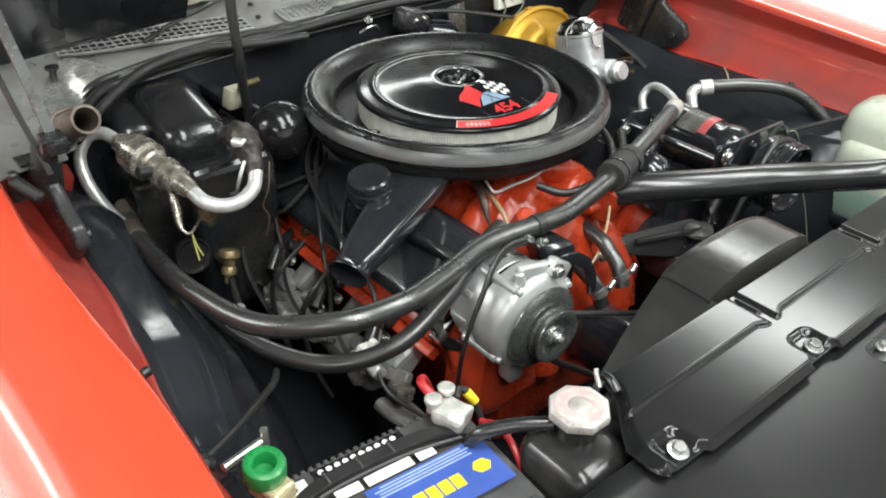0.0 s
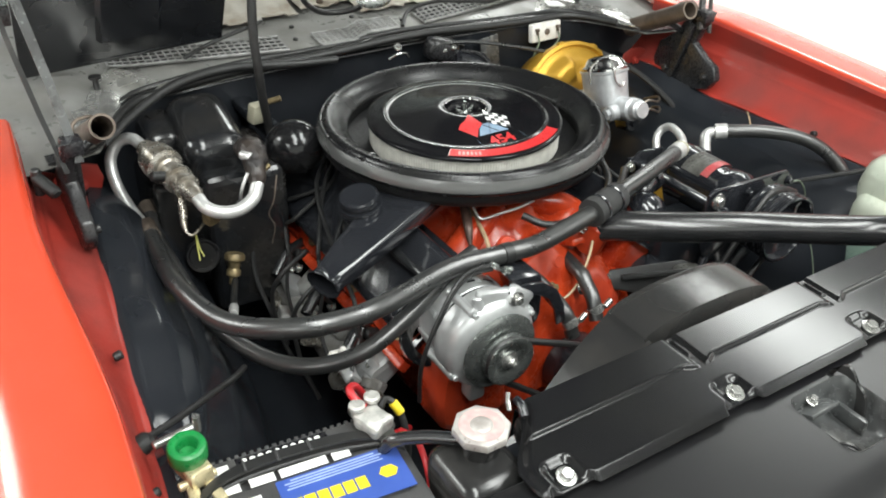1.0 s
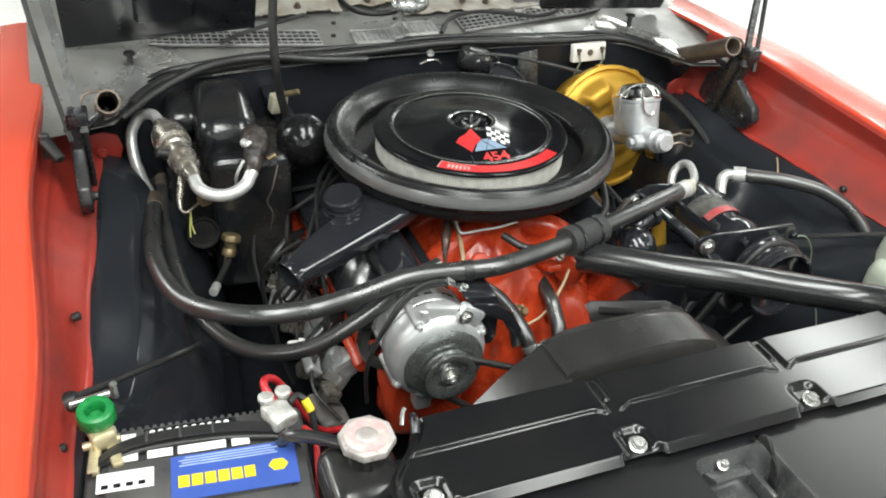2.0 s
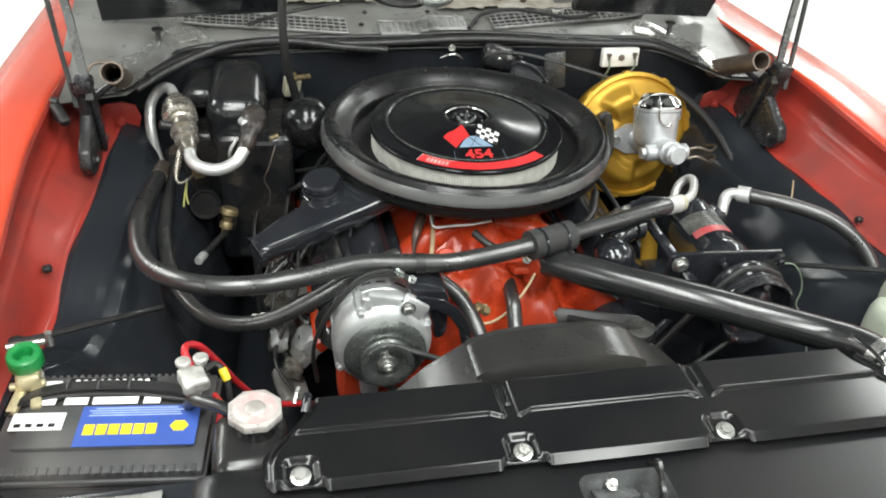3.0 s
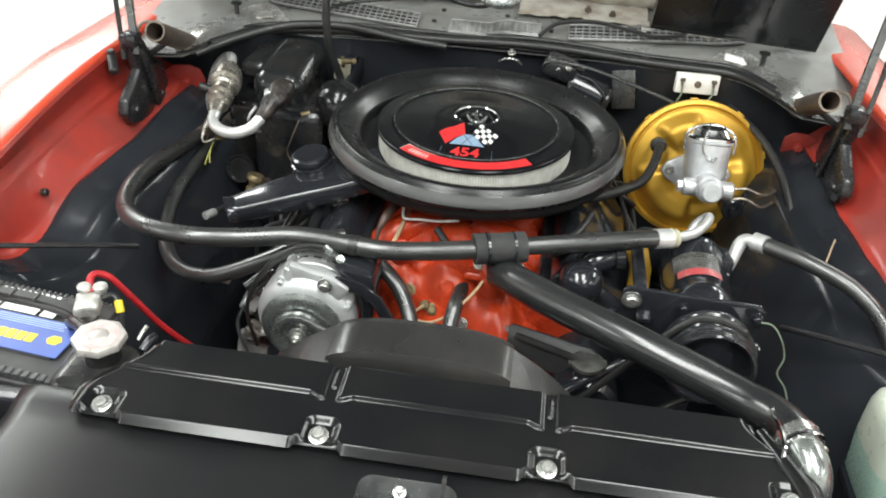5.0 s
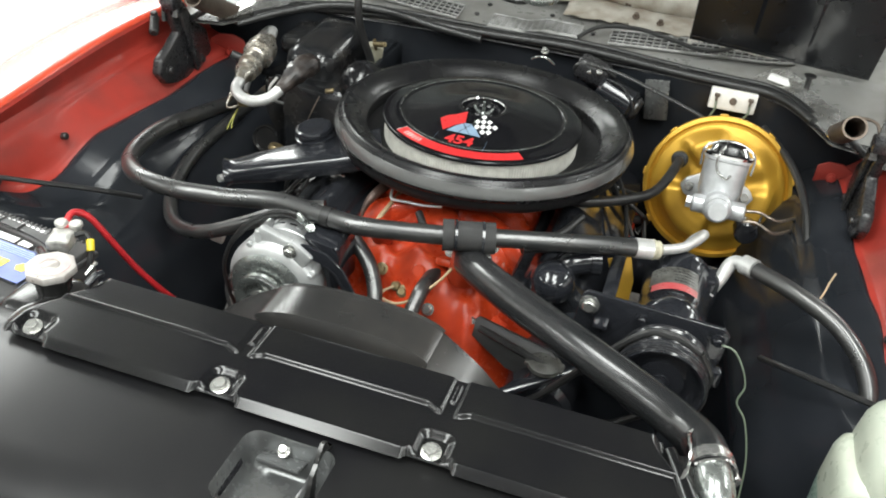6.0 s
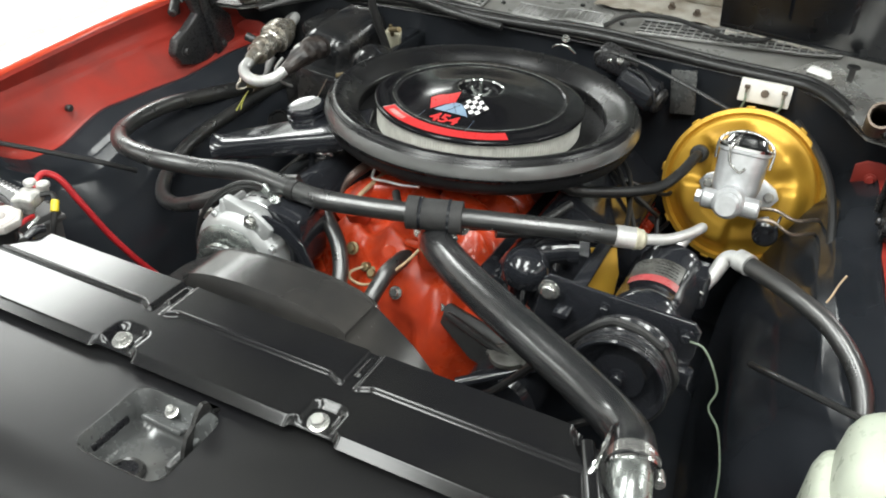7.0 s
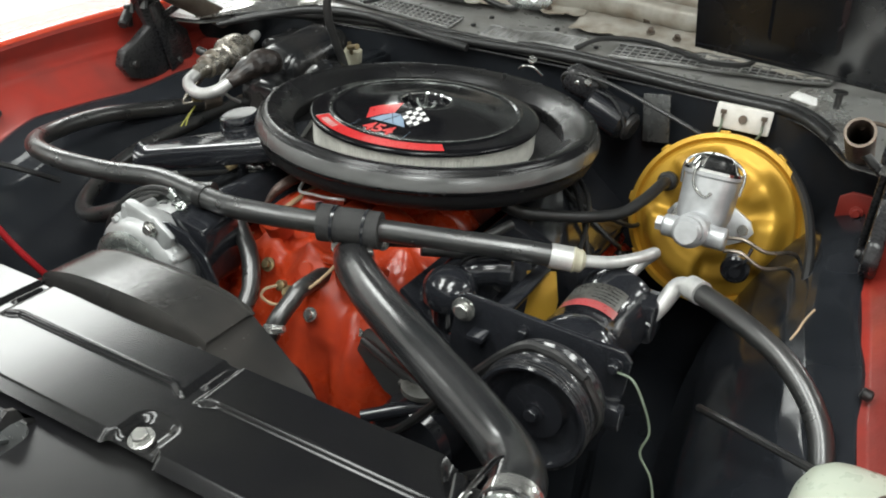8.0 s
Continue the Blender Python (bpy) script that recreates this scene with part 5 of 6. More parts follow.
for off in (0.0, 0.007):
    part("alternator_lead", tube([(-0.188, -0.369, 0.881 - off), (-0.216, -0.362, 0.878 - off), (-0.242, -0.366, 0.873 - off), (-0.268, -0.375, 0.858 - off), (-0.290, -0.384, 0.835 - off), (-0.312, -0.388, 0.795), (-0.325, -0.385, 0.74), (-0.318, -0.37, 0.66)], 0.0036, 8), CABLE, alt)

# ---------------------------------------------------------------- battery
bat = thing("battery", (-0.60, -0.60, 0.63), "charcoal car battery with a blue label, beside the fender", "battery")
BM = pose(-0.606, -0.598, 0, 0, 0, -6)


def bpart(name, bm, material, parent, label=""):
    return part(name, moved(bm, BM), material, parent, label)


case = bpart("case", join(block((0.262, 0.175, 0.19), (0, 0, 0.735), 0.008), block((0.270, 0.182, 0.010), (0, 0, 0.822), 0.003)), BATTERY, bat, "charcoal plastic battery case")
bpart("lid", join(block((0.262, 0.174, 0.020), (0, 0, 0.828), 0.004), block((0.215, 0.075, 0.010), (0.0, -0.012, 0.840), 0.004)), BATTERY, bat)
for k in range(26):
    bpart("lid_rib", block((0.005, 0.006, 0.010), (-0.118 + k * 0.0094, 0.086, 0.834), 0.001), BATTERY, bat)
for k in range(20):
    bpart("lid_rib", block((0.007, 0.012, 0.008), (-0.12 + k * 0.0126, -0.082, 0.836), 0.001), BATTERY, bat)
lab = bpart("label", block((0.150, 0.070, 0.0012), (0.042, -0.015, 0.8455), 0), BLUE, bat, "blue printed battery label")
# the maker's word as plain yellow blocks
for k in range(6):
    bpart("print_block", block((0.013, 0.018, 0.0006), (-0.018 + 0.0155 * k, -0.022, 0.8465), 0), YELLOW, lab)
bpart("print_badge", plate([(0.012 * math.cos(k * math.pi / 3), 0.010 * math.sin(k * math.pi / 3)) for k in range(6)], 0.0006, pose(0.094, -0.018, 0.8468)), YELLOW, lab)
for k, w in enumerate((0.118, 0.112, 0.120, 0.104)):
    bpart("print_line", block((w, 0.0016, 0.0006), (0.036, 0.003 + 0.0042 * k, 0.8465), 0), PALEBLUE, lab)
bpart("white_label", block((0.065, 0.030, 0.001), (-0.085, -0.005, 0.8455), 0), WHITE, bat, "white printed label with dark marks")
for k in range(4):
    bpart("print_mark", block((0.008, 0.006, 0.0006), (-0.108 + 0.014 * k, -0.012, 0.8463), 0), DECALBLACK, bat)
# month dots and small labels near the back edge
dots = [lathe([(0.0, 0.0), (0.0036, 0.0), (0.0036, 0.0008), (0, 0.0008)], 10, (-0.055 + 0.0102 * k, 0.066 + 0.0095 * r, 0.8385)) for k in range(10) for r in range(2)]
bpart("date_dots", join(*dots), WHITE, bat, "two rows of white date dots")
bpart("date_panel", block((0.115, 0.024, 0.0008), (-0.008, 0.070, 0.8384), 0), DECALBLACK, bat)
for x, w in ((-0.082, 0.022), (-0.045, 0.03), (0.005, 0.058), (0.052, 0.022)):
    bpart("small_label", block((w, 0.013, 0.0008), (x, 0.030, 0.8465), 0.0), WHITE, bat)
bpart("date_tag", block((0.026, 0.022, 0.001), (-0.088, 0.066, 0.8388), 0), WHITE, bat)
hold = bpart("carry_handle", loft([[p + V((0, a, b)) for a, b in ((-0.008, -0.001), (-0.007, 0.002), (0.007, 0.002), (0.008, -0.001))] for p in catmull([(-0.128, 0.012, 0.846), (-0.10, 0.040, 0.851), (-0.05, 0.052, 0.853), (0.03, 0.052, 0.853), (0.09, 0.042, 0.851), (0.125, 0.012, 0.846)], 6)]), CABLE, bat, "flat black carry strap over the top")
for x in (-0.06, -0.02, 0.02):
    bpart("strap_web", block((0.003, 0.018, 0.004), (x, 0.052, 0.8555), 0.001), BATTERY, bat)
bpart("strap_web", tube([(-0.115, 0.028, 0.844), (-0.06, 0.040, 0.846), (0.03, 0.040, 0.846), (0.11, 0.028, 0.844)], 0.0035, 8, 6), CABLE, bat)
bpart("post", rod((0.105, 0.050, 0.838), (0.105, 0.050, 0.862), 0.009, 14, 0.001), LEAD, bat)
bpart("post", rod((-0.105, 0.072, 0.838), (-0.105, 0.072, 0.858), 0.009, 14, 0.001), LEAD, bat)
# battery tray and hold-down
bpart("tray", block((0.28, 0.19, 0.02), (0, 0, 0.635), 0.004), DARK, bat)
bpart("tray_foot", block((0.24, 0.14, 0.25), (0, 0, 0.508), 0.01), DARK, bat)
clamp = thing("battery_clamp", (-0.497, -0.556, 0.85), "corroded grey lead clamp on the battery post", "clamp")
part("clamp_body", rough(block((0.036, 0.042, 0.020), (-0.497, -0.556, 0.860), 0.006, (0, 0, 20)), 0.0025, 60, 2), LEAD, clamp)
for x, y, z in ((-0.510, -0.537, 0.875), (-0.487, -0.533, 0.876)):
    part("clamp_bolt", join(rod((x, y, z - 0.016), (x, y, z), 0.0075, 12, 0.001), lathe([(0, 0), (0.0105, 0), (0.0105, 0.005), (0.008, 0.007), (0, 0.007)], 14, (x, y, z - 0.002))), LEAD, clamp)
solo("battery_cable", tube([(-0.500, -0.538, 0.868), (-0.508, -0.522, 0.879), (-0.505, -0.508, 0.880), (-0.490, -0.496, 0.866), (-0.468, -0.482, 0.82), (-0.44, -0.45, 0.74), (-0.40, -0.40, 0.65), (-0.33, -0.36, 0.60)], 0.0054, 10), REDWIRE, (-0.497, -0.535, 0.868), "red battery cable looping down to the engine", "cable")
solo("battery_cable", tube([(-0.482, -0.545, 0.866), (-0.468, -0.535, 0.866), (-0.455, -0.545, 0.85), (-0.452, -0.565, 0.80), (-0.46, -0.57, 0.70)], 0.0045, 8), CABLE, (-0.482, -0.545, 0.866), "thin black cable with a yellow tag", "cable")
solo("cable_tag", rod((-0.460, -0.538, 0.860), (-0.4535, -0.549, 0.846), 0.0062, 10, 0.001), YELLOW, (-0.457, -0.543, 0.853), "small yellow band on a black cable", "tag")
solo("radiator_wire", tube([(-0.47, -0.575, 0.846), (-0.462, -0.60, 0.850), (-0.467, -0.635, 0.835), (-0.472, -0.66, 0.79)], 0.004, 8), REDWIRE, (-0.47, -0.575, 0.846), "thin dark red wire beside the radiator tank", "wire")
cut = thing("battery_switch", (-0.712, -0.508, 0.85), "green battery cut-off knob on a pale plated clamp", "battery switch")
part("brass_clamp", rough(block((0.030, 0.044, 0.024), (-0.712, -0.518, 0.858), 0.004, (0, 0, 12)), 0.0015, 60, 3), PALEBRASS, cut, "pale plated clamp")
part("clamp_screw", rod((-0.735, -0.53, 0.850), (-0.69, -0.528, 0.852), 0.0055, 10, 0.001), PALEBRASS, cut)
part("clamp_arm", block((0.014, 0.060, 0.010), (-0.722, -0.545, 0.846), 0.003, (0, 0, -8)), PALEBRASS, cut)
part("clamp_arm", block((0.014, 0.050, 0.010), (-0.700, -0.545, 0.846), 0.003, (0, 0, 8)), PALEBRASS, cut)
part("knob", lathe([(0.0, -0.004), (0.010, -0.004), (0.0115, 0.010), (0.0135, 0.0125), (0.018, 0.013), (0.0215, 0.011), (0.0230, 0.007), (0.0230, -0.008), (0.021, -0.012), (0, -0.012)], 36, (-0.714, -0.509, 0.880), (0.0, -0.15, 1)), GREEN, cut, "round green plastic knob")
part("terminal_bolt", join(rod((-0.745, -0.478, 0.876), (-0.695, -0.470, 0.876), 0.0055, 10, 0.001), rod((-0.69, -0.469, 0.868), (-0.69, -0.469, 0.890), 0.005, 8)), STEEL, cut)

# ---------------------------------------------------------------- hoses
ach = thing("air_conditioning_hose", (-0.586, 0.137, 0.796), "long grey-black rubber hose looping across the bay", "hose")
part("rubber", tube([(-0.586, 0.137, 0.796), (-0.602, -0.01, 0.818), (-0.606, -0.14, 0.838), (-0.580, -0.262, 0.849), (-0.510, -0.346, 0.868), (-0.424, -0.370, 0.873), (-0.338, -0.355, 0.871), (-0.2445, -0.340, 0.878), (-0.147, -0.350, 0.8795), (-0.0933, -0.353, 0.8795), (-0.02, -0.340, 0.881), (0.05, -0.328, 0.886)], 0.0155, 18), HOSE, ach)
part("ferrule", tube([(-0.585, 0.150, 0.797), (-0.589, 0.105, 0.801)], 0.0170, 18, straight=True), BROWNSTEEL, ach)
part("band", tube([(-0.156, -0.3497, 0.8794), (-0.141, -0.3508, 0.8796)], 0.0172, 18, straight=True), CABLE, ach, "black band round the hose")
solo("air_conditioning_hose", tube([(0.115, -0.307, 0.888), (0.20, -0.280, 0.889), (0.29, -0.248, 0.888), (0.345, -0.226, 0.884)], 0.0148, 18), HOSE, (0.115, -0.307, 0.888), "straight grey-black rubber hose with a metal end", "hose")
sleeve = thing("hose_sleeve", (0.082, -0.318, 0.866), "black foam sleeve strapped round two hoses", "sleeve")
part("sleeve_middle", tube([(0.063, -0.323, 0.887), (0.102, -0.311, 0.888)], 0.024, 20, straight=True), TAPE, sleeve)
for a in (0.042, 0.105):
    part("sleeve_end", tube([(a, -0.3295 + 0.3 * (a - 0.042), 0.8865), (a + 0.017, -0.324 + 0.3 * (a - 0.042), 0.887)], 0.0255, 20, straight=True), TAPE, sleeve)
for a in (0.060, 0.101):
    part("strap", tube([(a, -0.3245 + 0.31 * (a - 0.060), 0.887), (a + 0.004, -0.3232 + 0.31 * (a - 0.060), 0.887)], 0.0262, 20, straight=True), GLOSS, sleeve)
part("strap_screw", rod((0.112, -0.318, 0.865), (0.122, -0.33, 0.862), 0.006, 10, 0.001), STEEL, sleeve)
low = thing("lower_hose", (-0.575, 0.08, 0.775), "second rubber hose looping low behind the alternator", "hose")
part("ferrule", tube([(-0.566, 0.20, 0.786), (-0.561, 0.235, 0.790)], 0.0150, 16, straight=True), BROWNSTEEL, low)
part("rubber", tube([(-0.560, 0.235, 0.79), (-0.572, 0.16, 0.782), (-0.575, 0.08, 0.775), (-0.572, -0.08, 0.765), (-0.545, -0.20, 0.750), (-0.487, -0.290, 0.748), (-0.405, -0.335, 0.770), (-0.315, -0.335, 0.812), (-0.235, -0.315, 0.850), (-0.175, -0.30, 0.862)], 0.0135, 16), HOSE, low)
urh = thing("upper_radiator_hose", (0.078, -0.308, 0.838), "thick glossy black radiator hose", "hose")
part("rubber", tube([(0.080, -0.300, 0.828), (0.094, -0.328, 0.845), (0.128, -0.366, 0.854), (0.189, -0.417, 0.861), (0.281, -0.480, 0.867), (0.380, -0.535, 0.862), (0.440, -0.578, 0.864), (0.468, -0.612, 0.873), (0.480, -0.643, 0.881), (0.486, -0.676, 0.885)], 0.0265, 24), SHINY_HOSE, urh)
part("clamp_band", tube([(0.4835, -0.655, 0.8828), (0.4865, -0.672, 0.8848)], 0.0282, 24, straight=True), STEEL, urh, "steel worm clamp")
part("clamp_edge", join(*[tube([(x, y, z), (x + 0.001, y - 0.003, z - 0.0007)], 0.0290, 24, straight=True) for x, y, z in ((0.4835, -0.655, 0.8832), (0.4862, -0.669, 0.8848))]), CHROME, urh)
part("clamp_screw", join(rod((0.510, -0.650, 0.874), (0.516, -0.668, 0.876), 0.007, 12, 0.001)), STEEL, urh)
solo("bypass_hose", tube([(-0.135, -0.305, 0.84), (-0.110, -0.318, 0.822), (-0.078, -0.338, 0.80), (-0.055, -0.365, 0.770), (-0.045, -0.395, 0.745), (-0.04, -0.41, 0.71)], 0.013, 14), HOSE, (-0.135, -0.305, 0.84), "curved black bypass hose on the engine front", "hose")
solo("bypass_hose", tube([(0.026, -0.285, 0.785), (0.020, -0.345, 0.782), (0.018, -0.365, 0.772), (0.015, -0.39, 0.755), (0.01, -0.41, 0.725)], 0.013, 14), HOSE, (0.02, -0.335, 0.79), "short black hose on the engine front", "hose")
for x, y, z in ((-0.043, -0.402, 0.735), (0.013, -0.400, 0.742)):
    c = thing("hose_clamp", (x, y, z), "steel worm clamp on a small hose", "hose clamp", "hose clamps")
    part("clamp_band", tube([(x - 0.001, y + 0.003, z + 0.004), (x + 0.002, y - 0.004, z - 0.006)], 0.0148, 18, straight=True), STEEL, c)
    part("clamp_screw", rod((x + 0.01, y - 0.012, z + 0.008), (x + 0.026, y - 0.008, z + 0.014), 0.0055, 10, 0.001), STEEL, c)
# aluminium pipe after the straight hose, bending down
pipe = thing("aluminium_pipe", (0.345, -0.225, 0.86), "bare aluminium pipe bent down behind the compressor", "pipe")
part("crimp_sleeve", tube([(0.335, -0.230, 0.885), (0.361, -0.2187, 0.8823)], [0.0165, 0.0165], 20, straight=True), TUBE, pipe)
part("crimp_collar", lathe([(0.0165, 0.0), (0.0175, 0.002), (0.0160, 0.005), (0.0150, 0.008), (0.0155, 0.012), (0.0115, 0.016), (0.0082, 0.018)], 20, (0.361, -0.2187, 0.8823), (0.039, 0.017, -0.004)), RELAY, pipe, "brown-stained crimp collar")
part("pipe", tube([(0.37, -0.214, 0.881), (0.405, -0.185, 0.877), (0.428, -0.150, 0.875), (0.440, -0.118, 0.872), (0.438, -0.100, 0.862), (0.425, -0.098, 0.845), (0.412, -0.115, 0.825), (0.40, -0.15, 0.80)], 0.0082, 14), TUBE, pipe)
hp = thing("pressure_hose", (0.52, -0.185, 0.87), "rubber hose with a crimped aluminium elbow, curving to the fender", "hose")
part("rubber", tube([(0.527, -0.192, 0.874), (0.585, -0.238, 0.878), (0.648, -0.284, 0.868), (0.695, -0.33, 0.835), (0.712, -0.375, 0.785), (0.708, -0.405, 0.72), (0.70, -0.42, 0.62)], 0.0135, 16), HOSE, hp)
part("crimp_sleeve", tube([(0.508, -0.1765, 0.8707), (0.526, -0.191, 0.874)], 0.0158, 18, straight=True), TUBE, hp)
part("elbow", tube([(0.512, -0.180, 0.871), (0.497, -0.171, 0.868), (0.488, -0.172, 0.858), (0.480, -0.185, 0.838), (0.468, -0.205, 0.815)], [0.0098, 0.0105, 0.0115, 0.0105, 0.008], 14), TUBE, hp)

# ---------------------------------------------------------------- compressor
comp = thing("compressor", (0.42, -0.30, 0.74), "gloss black air conditioning compressor with a grooved pulley", "compressor")
PX, PZ = 0.416, 0.808


def cyl(profile, y0, seg=44):
    return lathe(profile, seg, (PX, y0, PZ), FWD)


part("body", cyl([(0, 0), (0.050, 0), (0.057, 0.006), (0.0575, 0.03), (0.055, 0.034), (0.055, 0.14), (0.0575, 0.144), (0.0575, 0.17), (0.045, 0.19), (0, 0.19)], -0.165), GLOSS, comp, "gloss black compressor drum")
part("pulley", cyl([(r, h * 1.32) for r, h in ((0.03, 0.0), (0.064, 0.0), (0.0675, 0.002), (0.0675, 0.005), (0.0615, 0.0095), (0.0615, 0.0115), (0.0675, 0.0155), (0.0675, 0.0185), (0.0615, 0.0225), (0.0615, 0.0245), (0.0675, 0.029), (0.0675, 0.032), (0.0640, 0.034), (0.0635, 0.036), (0.0660, 0.038), (0.0660, 0.046), (0.0635, 0.0475), (0.0600, 0.0465), (0.0585, 0.034), (0.050, 0.030), (0.036, 0.029), (0.034, 0.036), (0.020, 0.037), (0, 0.037))], -0.396), GLOSS, comp, "black grooved belt pulley")
for h in (0.0035, 0.0060, 0.0215, 0.0240, 0.0390, 0.0415, 0.0505, 0.0555, 0.0600):
    part("pulley_edge", cyl([(0.0668, h), (0.0680, h + 0.0007), (0.0668, h + 0.0014)], -0.396), SATIN, comp)
part("hub_bolt", hexbolt((PX, -0.446, PZ), FWD, 0.009), GLOSS, comp)


def wrap(y0, y1, a0, a1, r):
    return sheet(24, 6, lambda u, v: (PX + r * math.cos(radians(a0 + (a1 - a0) * u)), y0 + (y1 - y0) * v, PZ + r * math.sin(radians(a0 + (a1 - a0) * u))))


stick = part("label", wrap(-0.268, -0.221, 60, 142, 0.0560), LABEL, comp, "worn silver label")
part("label_band", wrap(-0.286, -0.268, 58, 136, 0.0560), BANDRED, comp, "faded red label band")
part("label_print", join(*[wrap(-0.261 + 0.008 * k, -0.259 + 0.008 * k, 66, 100, 0.0563) for k in range(5)]), DECALBLACK, stick)
part("bracket", moved(plate([(-0.146, -0.010), (-0.136, 0.070), (-0.128, 0.076), (-0.060, 0.073), (0.072, 0.069), (0.082, 0.058), (0.080, 0.020), (0.060, -0.075), (-0.02, -0.13), (-0.11, -0.09)], 0.007, bevel=0.0015), pose(PX, -0.378, PZ, 90, 0, 0)), GLOSS, comp, "flat black mounting bracket")
for x, z, r in ((0.293, 0.868, 0.0105), (0.372, 0.866, 0.006), (0.482, 0.862, 0.007)):
    part("bracket_bolt", hexbolt((x, -0.387, z), FWD, r), STEEL if x < 0.3 else GLOSS, comp)
part("rear_bracket", join(moved(plate([(-0.10, -0.06), (-0.105, 0.02), (-0.06, 0.05), (0.0, 0.045), (0.0, -0.06)], 0.007, bevel=0.0015), pose(PX - 0.03, -0.155, PZ, 90, 0, 0))), GLOSS, comp)
part("bracket_bolt", hexbolt((0.288, -0.165, 0.838), FWD, 0.009), STEEL, comp)
part("manifold_block", block((0.05, 0.05, 0.06), (0.455, -0.185, 0.815), 0.008), GLOSS, comp)
part("stay", block((0.022, 0.26, 0.008), (0.315, -0.27, 0.84), 0.002), GLOSS, comp)
part("foot", block((0.20, 0.10, 0.30), (0.345, -0.27, 0.62), 0.02), DARK, comp)
part("front_lug", block((0.035, 0.02, 0.03), (0.484, -0.385, 0.795), 0.005), GLOSS, comp)
solo("compressor_wire", tube([(0.486, -0.390, 0.858), (0.506, -0.395, 0.858), (0.524, -0.40, 0.836), (0.536, -0.40, 0.803), (0.532, -0.405, 0.775), (0.552, -0.41, 0.745), (0.57, -0.43, 0.68), (0.575, -0.46, 0.58), (0.57, -0.49, 0.46), (0.57, -0.50, 0.383)], 0.0014, 6), GREENWIRE, (0.488, -0.392, 0.842), "thin green wire hanging from the compressor", "wire")
solo("pump_belt", tube([(PX + 0.045, -0.421, PZ + 0.05), (PX, -0.421, PZ + 0.067), (PX - 0.05, -0.421, PZ + 0.045), (0.245, -0.43, 0.70), (0.19, -0.43, 0.655), (0.245, -0.43, 0.60), (PX + 0.02, -0.421, PZ - 0.065), (PX + 0.067, -0.421, PZ), (PX + 0.045, -0.421, PZ + 0.05)], 0.006, 8), CABLE, (PX, -0.421, PZ), "black rubber drive belt on the compressor pulley", "belt")

# ---------------------------------------------------------------- brake booster and master cylinder
nose = V((0.0, -0.957, 0.289))
BO = Matrix.Translation((0.458, 0.212, 0.798)) @ Matrix(((1, 0, 0, 0), (0, 0.289, -0.957, 0), (0, 0.957, 0.289, 0), (0, 0, 0, 1)))
booster = thing("brake_booster", (0.462, 0.26, 0.70), "gold plated round brake booster with a silver master cylinder", "brake booster")


def pot(rings, zc):
    """A rounded reservoir form: rings of height, half width and half length about the local z of zc."""
    def ring(h, a, b, e=0.62):
        out = []
        for k in range(40):
            w = 2 * math.pi * k / 40
            c, s = math.cos(w), math.sin(w)
            out.append((a * math.copysign(abs(c) ** e, c), h, zc + b * math.copysign(abs(s) ** e, s)))
        return out
    return loft([ring(*r) for r in rings])


def face(u, v):
    a, r = 2 * math.pi * u, 0.128 * v
    z = 0.030 - 0.026 * smooth(0.095, 0.128, r)
    lobes = math.cos(3 * a + 0.5) * 0.5 + math.cos(5 * a + 2.0) * 0.35 + 0.25 * math.cos(2 * a - 1)
    z += 0.011 * math.tanh(8.0 * lobes) * smooth(0.052, 0.075, r) * smooth(0.124, 0.104, r)
    return (r * math.cos(a), r * math.sin(a), z)


shell = part("booster_shell", moved(join(lathe([(0.05, -0.13), (0.09, -0.12), (0.125, -0.085), (0.134, -0.05), (0.136, -0.016), (0.1455, -0.014), (0.1465, -0.006), (0.1455, 0.003), (0.138, 0.006), (0.133, 0.000), (0.128, 0.004)], 72),
                                         sheet(97, 24, face)), BO), GOLD, booster, "gold cadmium plated pressed shell", angle=60)
for k in range(9):
    part("crimp_tab", moved(block((0.016, 0.005, 0.014), (0, 0.147, -0.004), 0.0015), BO @ pose(0, 0, 0, 0, 0, k * 40 + 8)), GOLD, shell)
mc = part("master_cylinder", moved(join(rod((0, 0, 0.028), (0, 0, 0.212), 0.026, 28, 0.004), rod((0, 0.0, 0.208), (0, 0.0, 0.232), 0.0215, 28, 0.003), rod((-0.046, -0.004, 0.176), (0.050, -0.004, 0.176), 0.0175, 20, 0.003),
                                     moved(plate([(0.072, 0.0), (0.062, 0.016), (0.03, 0.034), (-0.03, 0.034), (-0.062, 0.016), (-0.072, 0.0), (-0.062, -0.016), (-0.03, -0.034), (0.03, -0.034), (0.062, -0.016)], 0.012, bevel=0.002), pose(0, 0, 0.042)), pot([(0.006, 0.036, 0.046), (0.020, 0.040, 0.049), (0.078, 0.0415, 0.050), (0.081, 0.044, 0.053), (0.087, 0.044, 0.053)], 0.120)), BO), MASTER, booster, "natural cast master cylinder")
for s in (-1, 1):
    part("mounting_nut", hexbolt(BO @ V((s * 0.054, 0, 0.040)), nose, 0.009), STEEL, mc)
part("reservoir_lid", moved(join(pot([(0.0865, 0.0445, 0.0535), (0.091, 0.0445, 0.0535), (0.093, 0.041, 0.050), (0.095, 0.037, 0.046), (0.105, 0.032, 0.041), (0.111, 0.025, 0.033), (0.114, 0.014, 0.020)], 0.120)), BO), CHROME, mc, "bright reservoir lid")
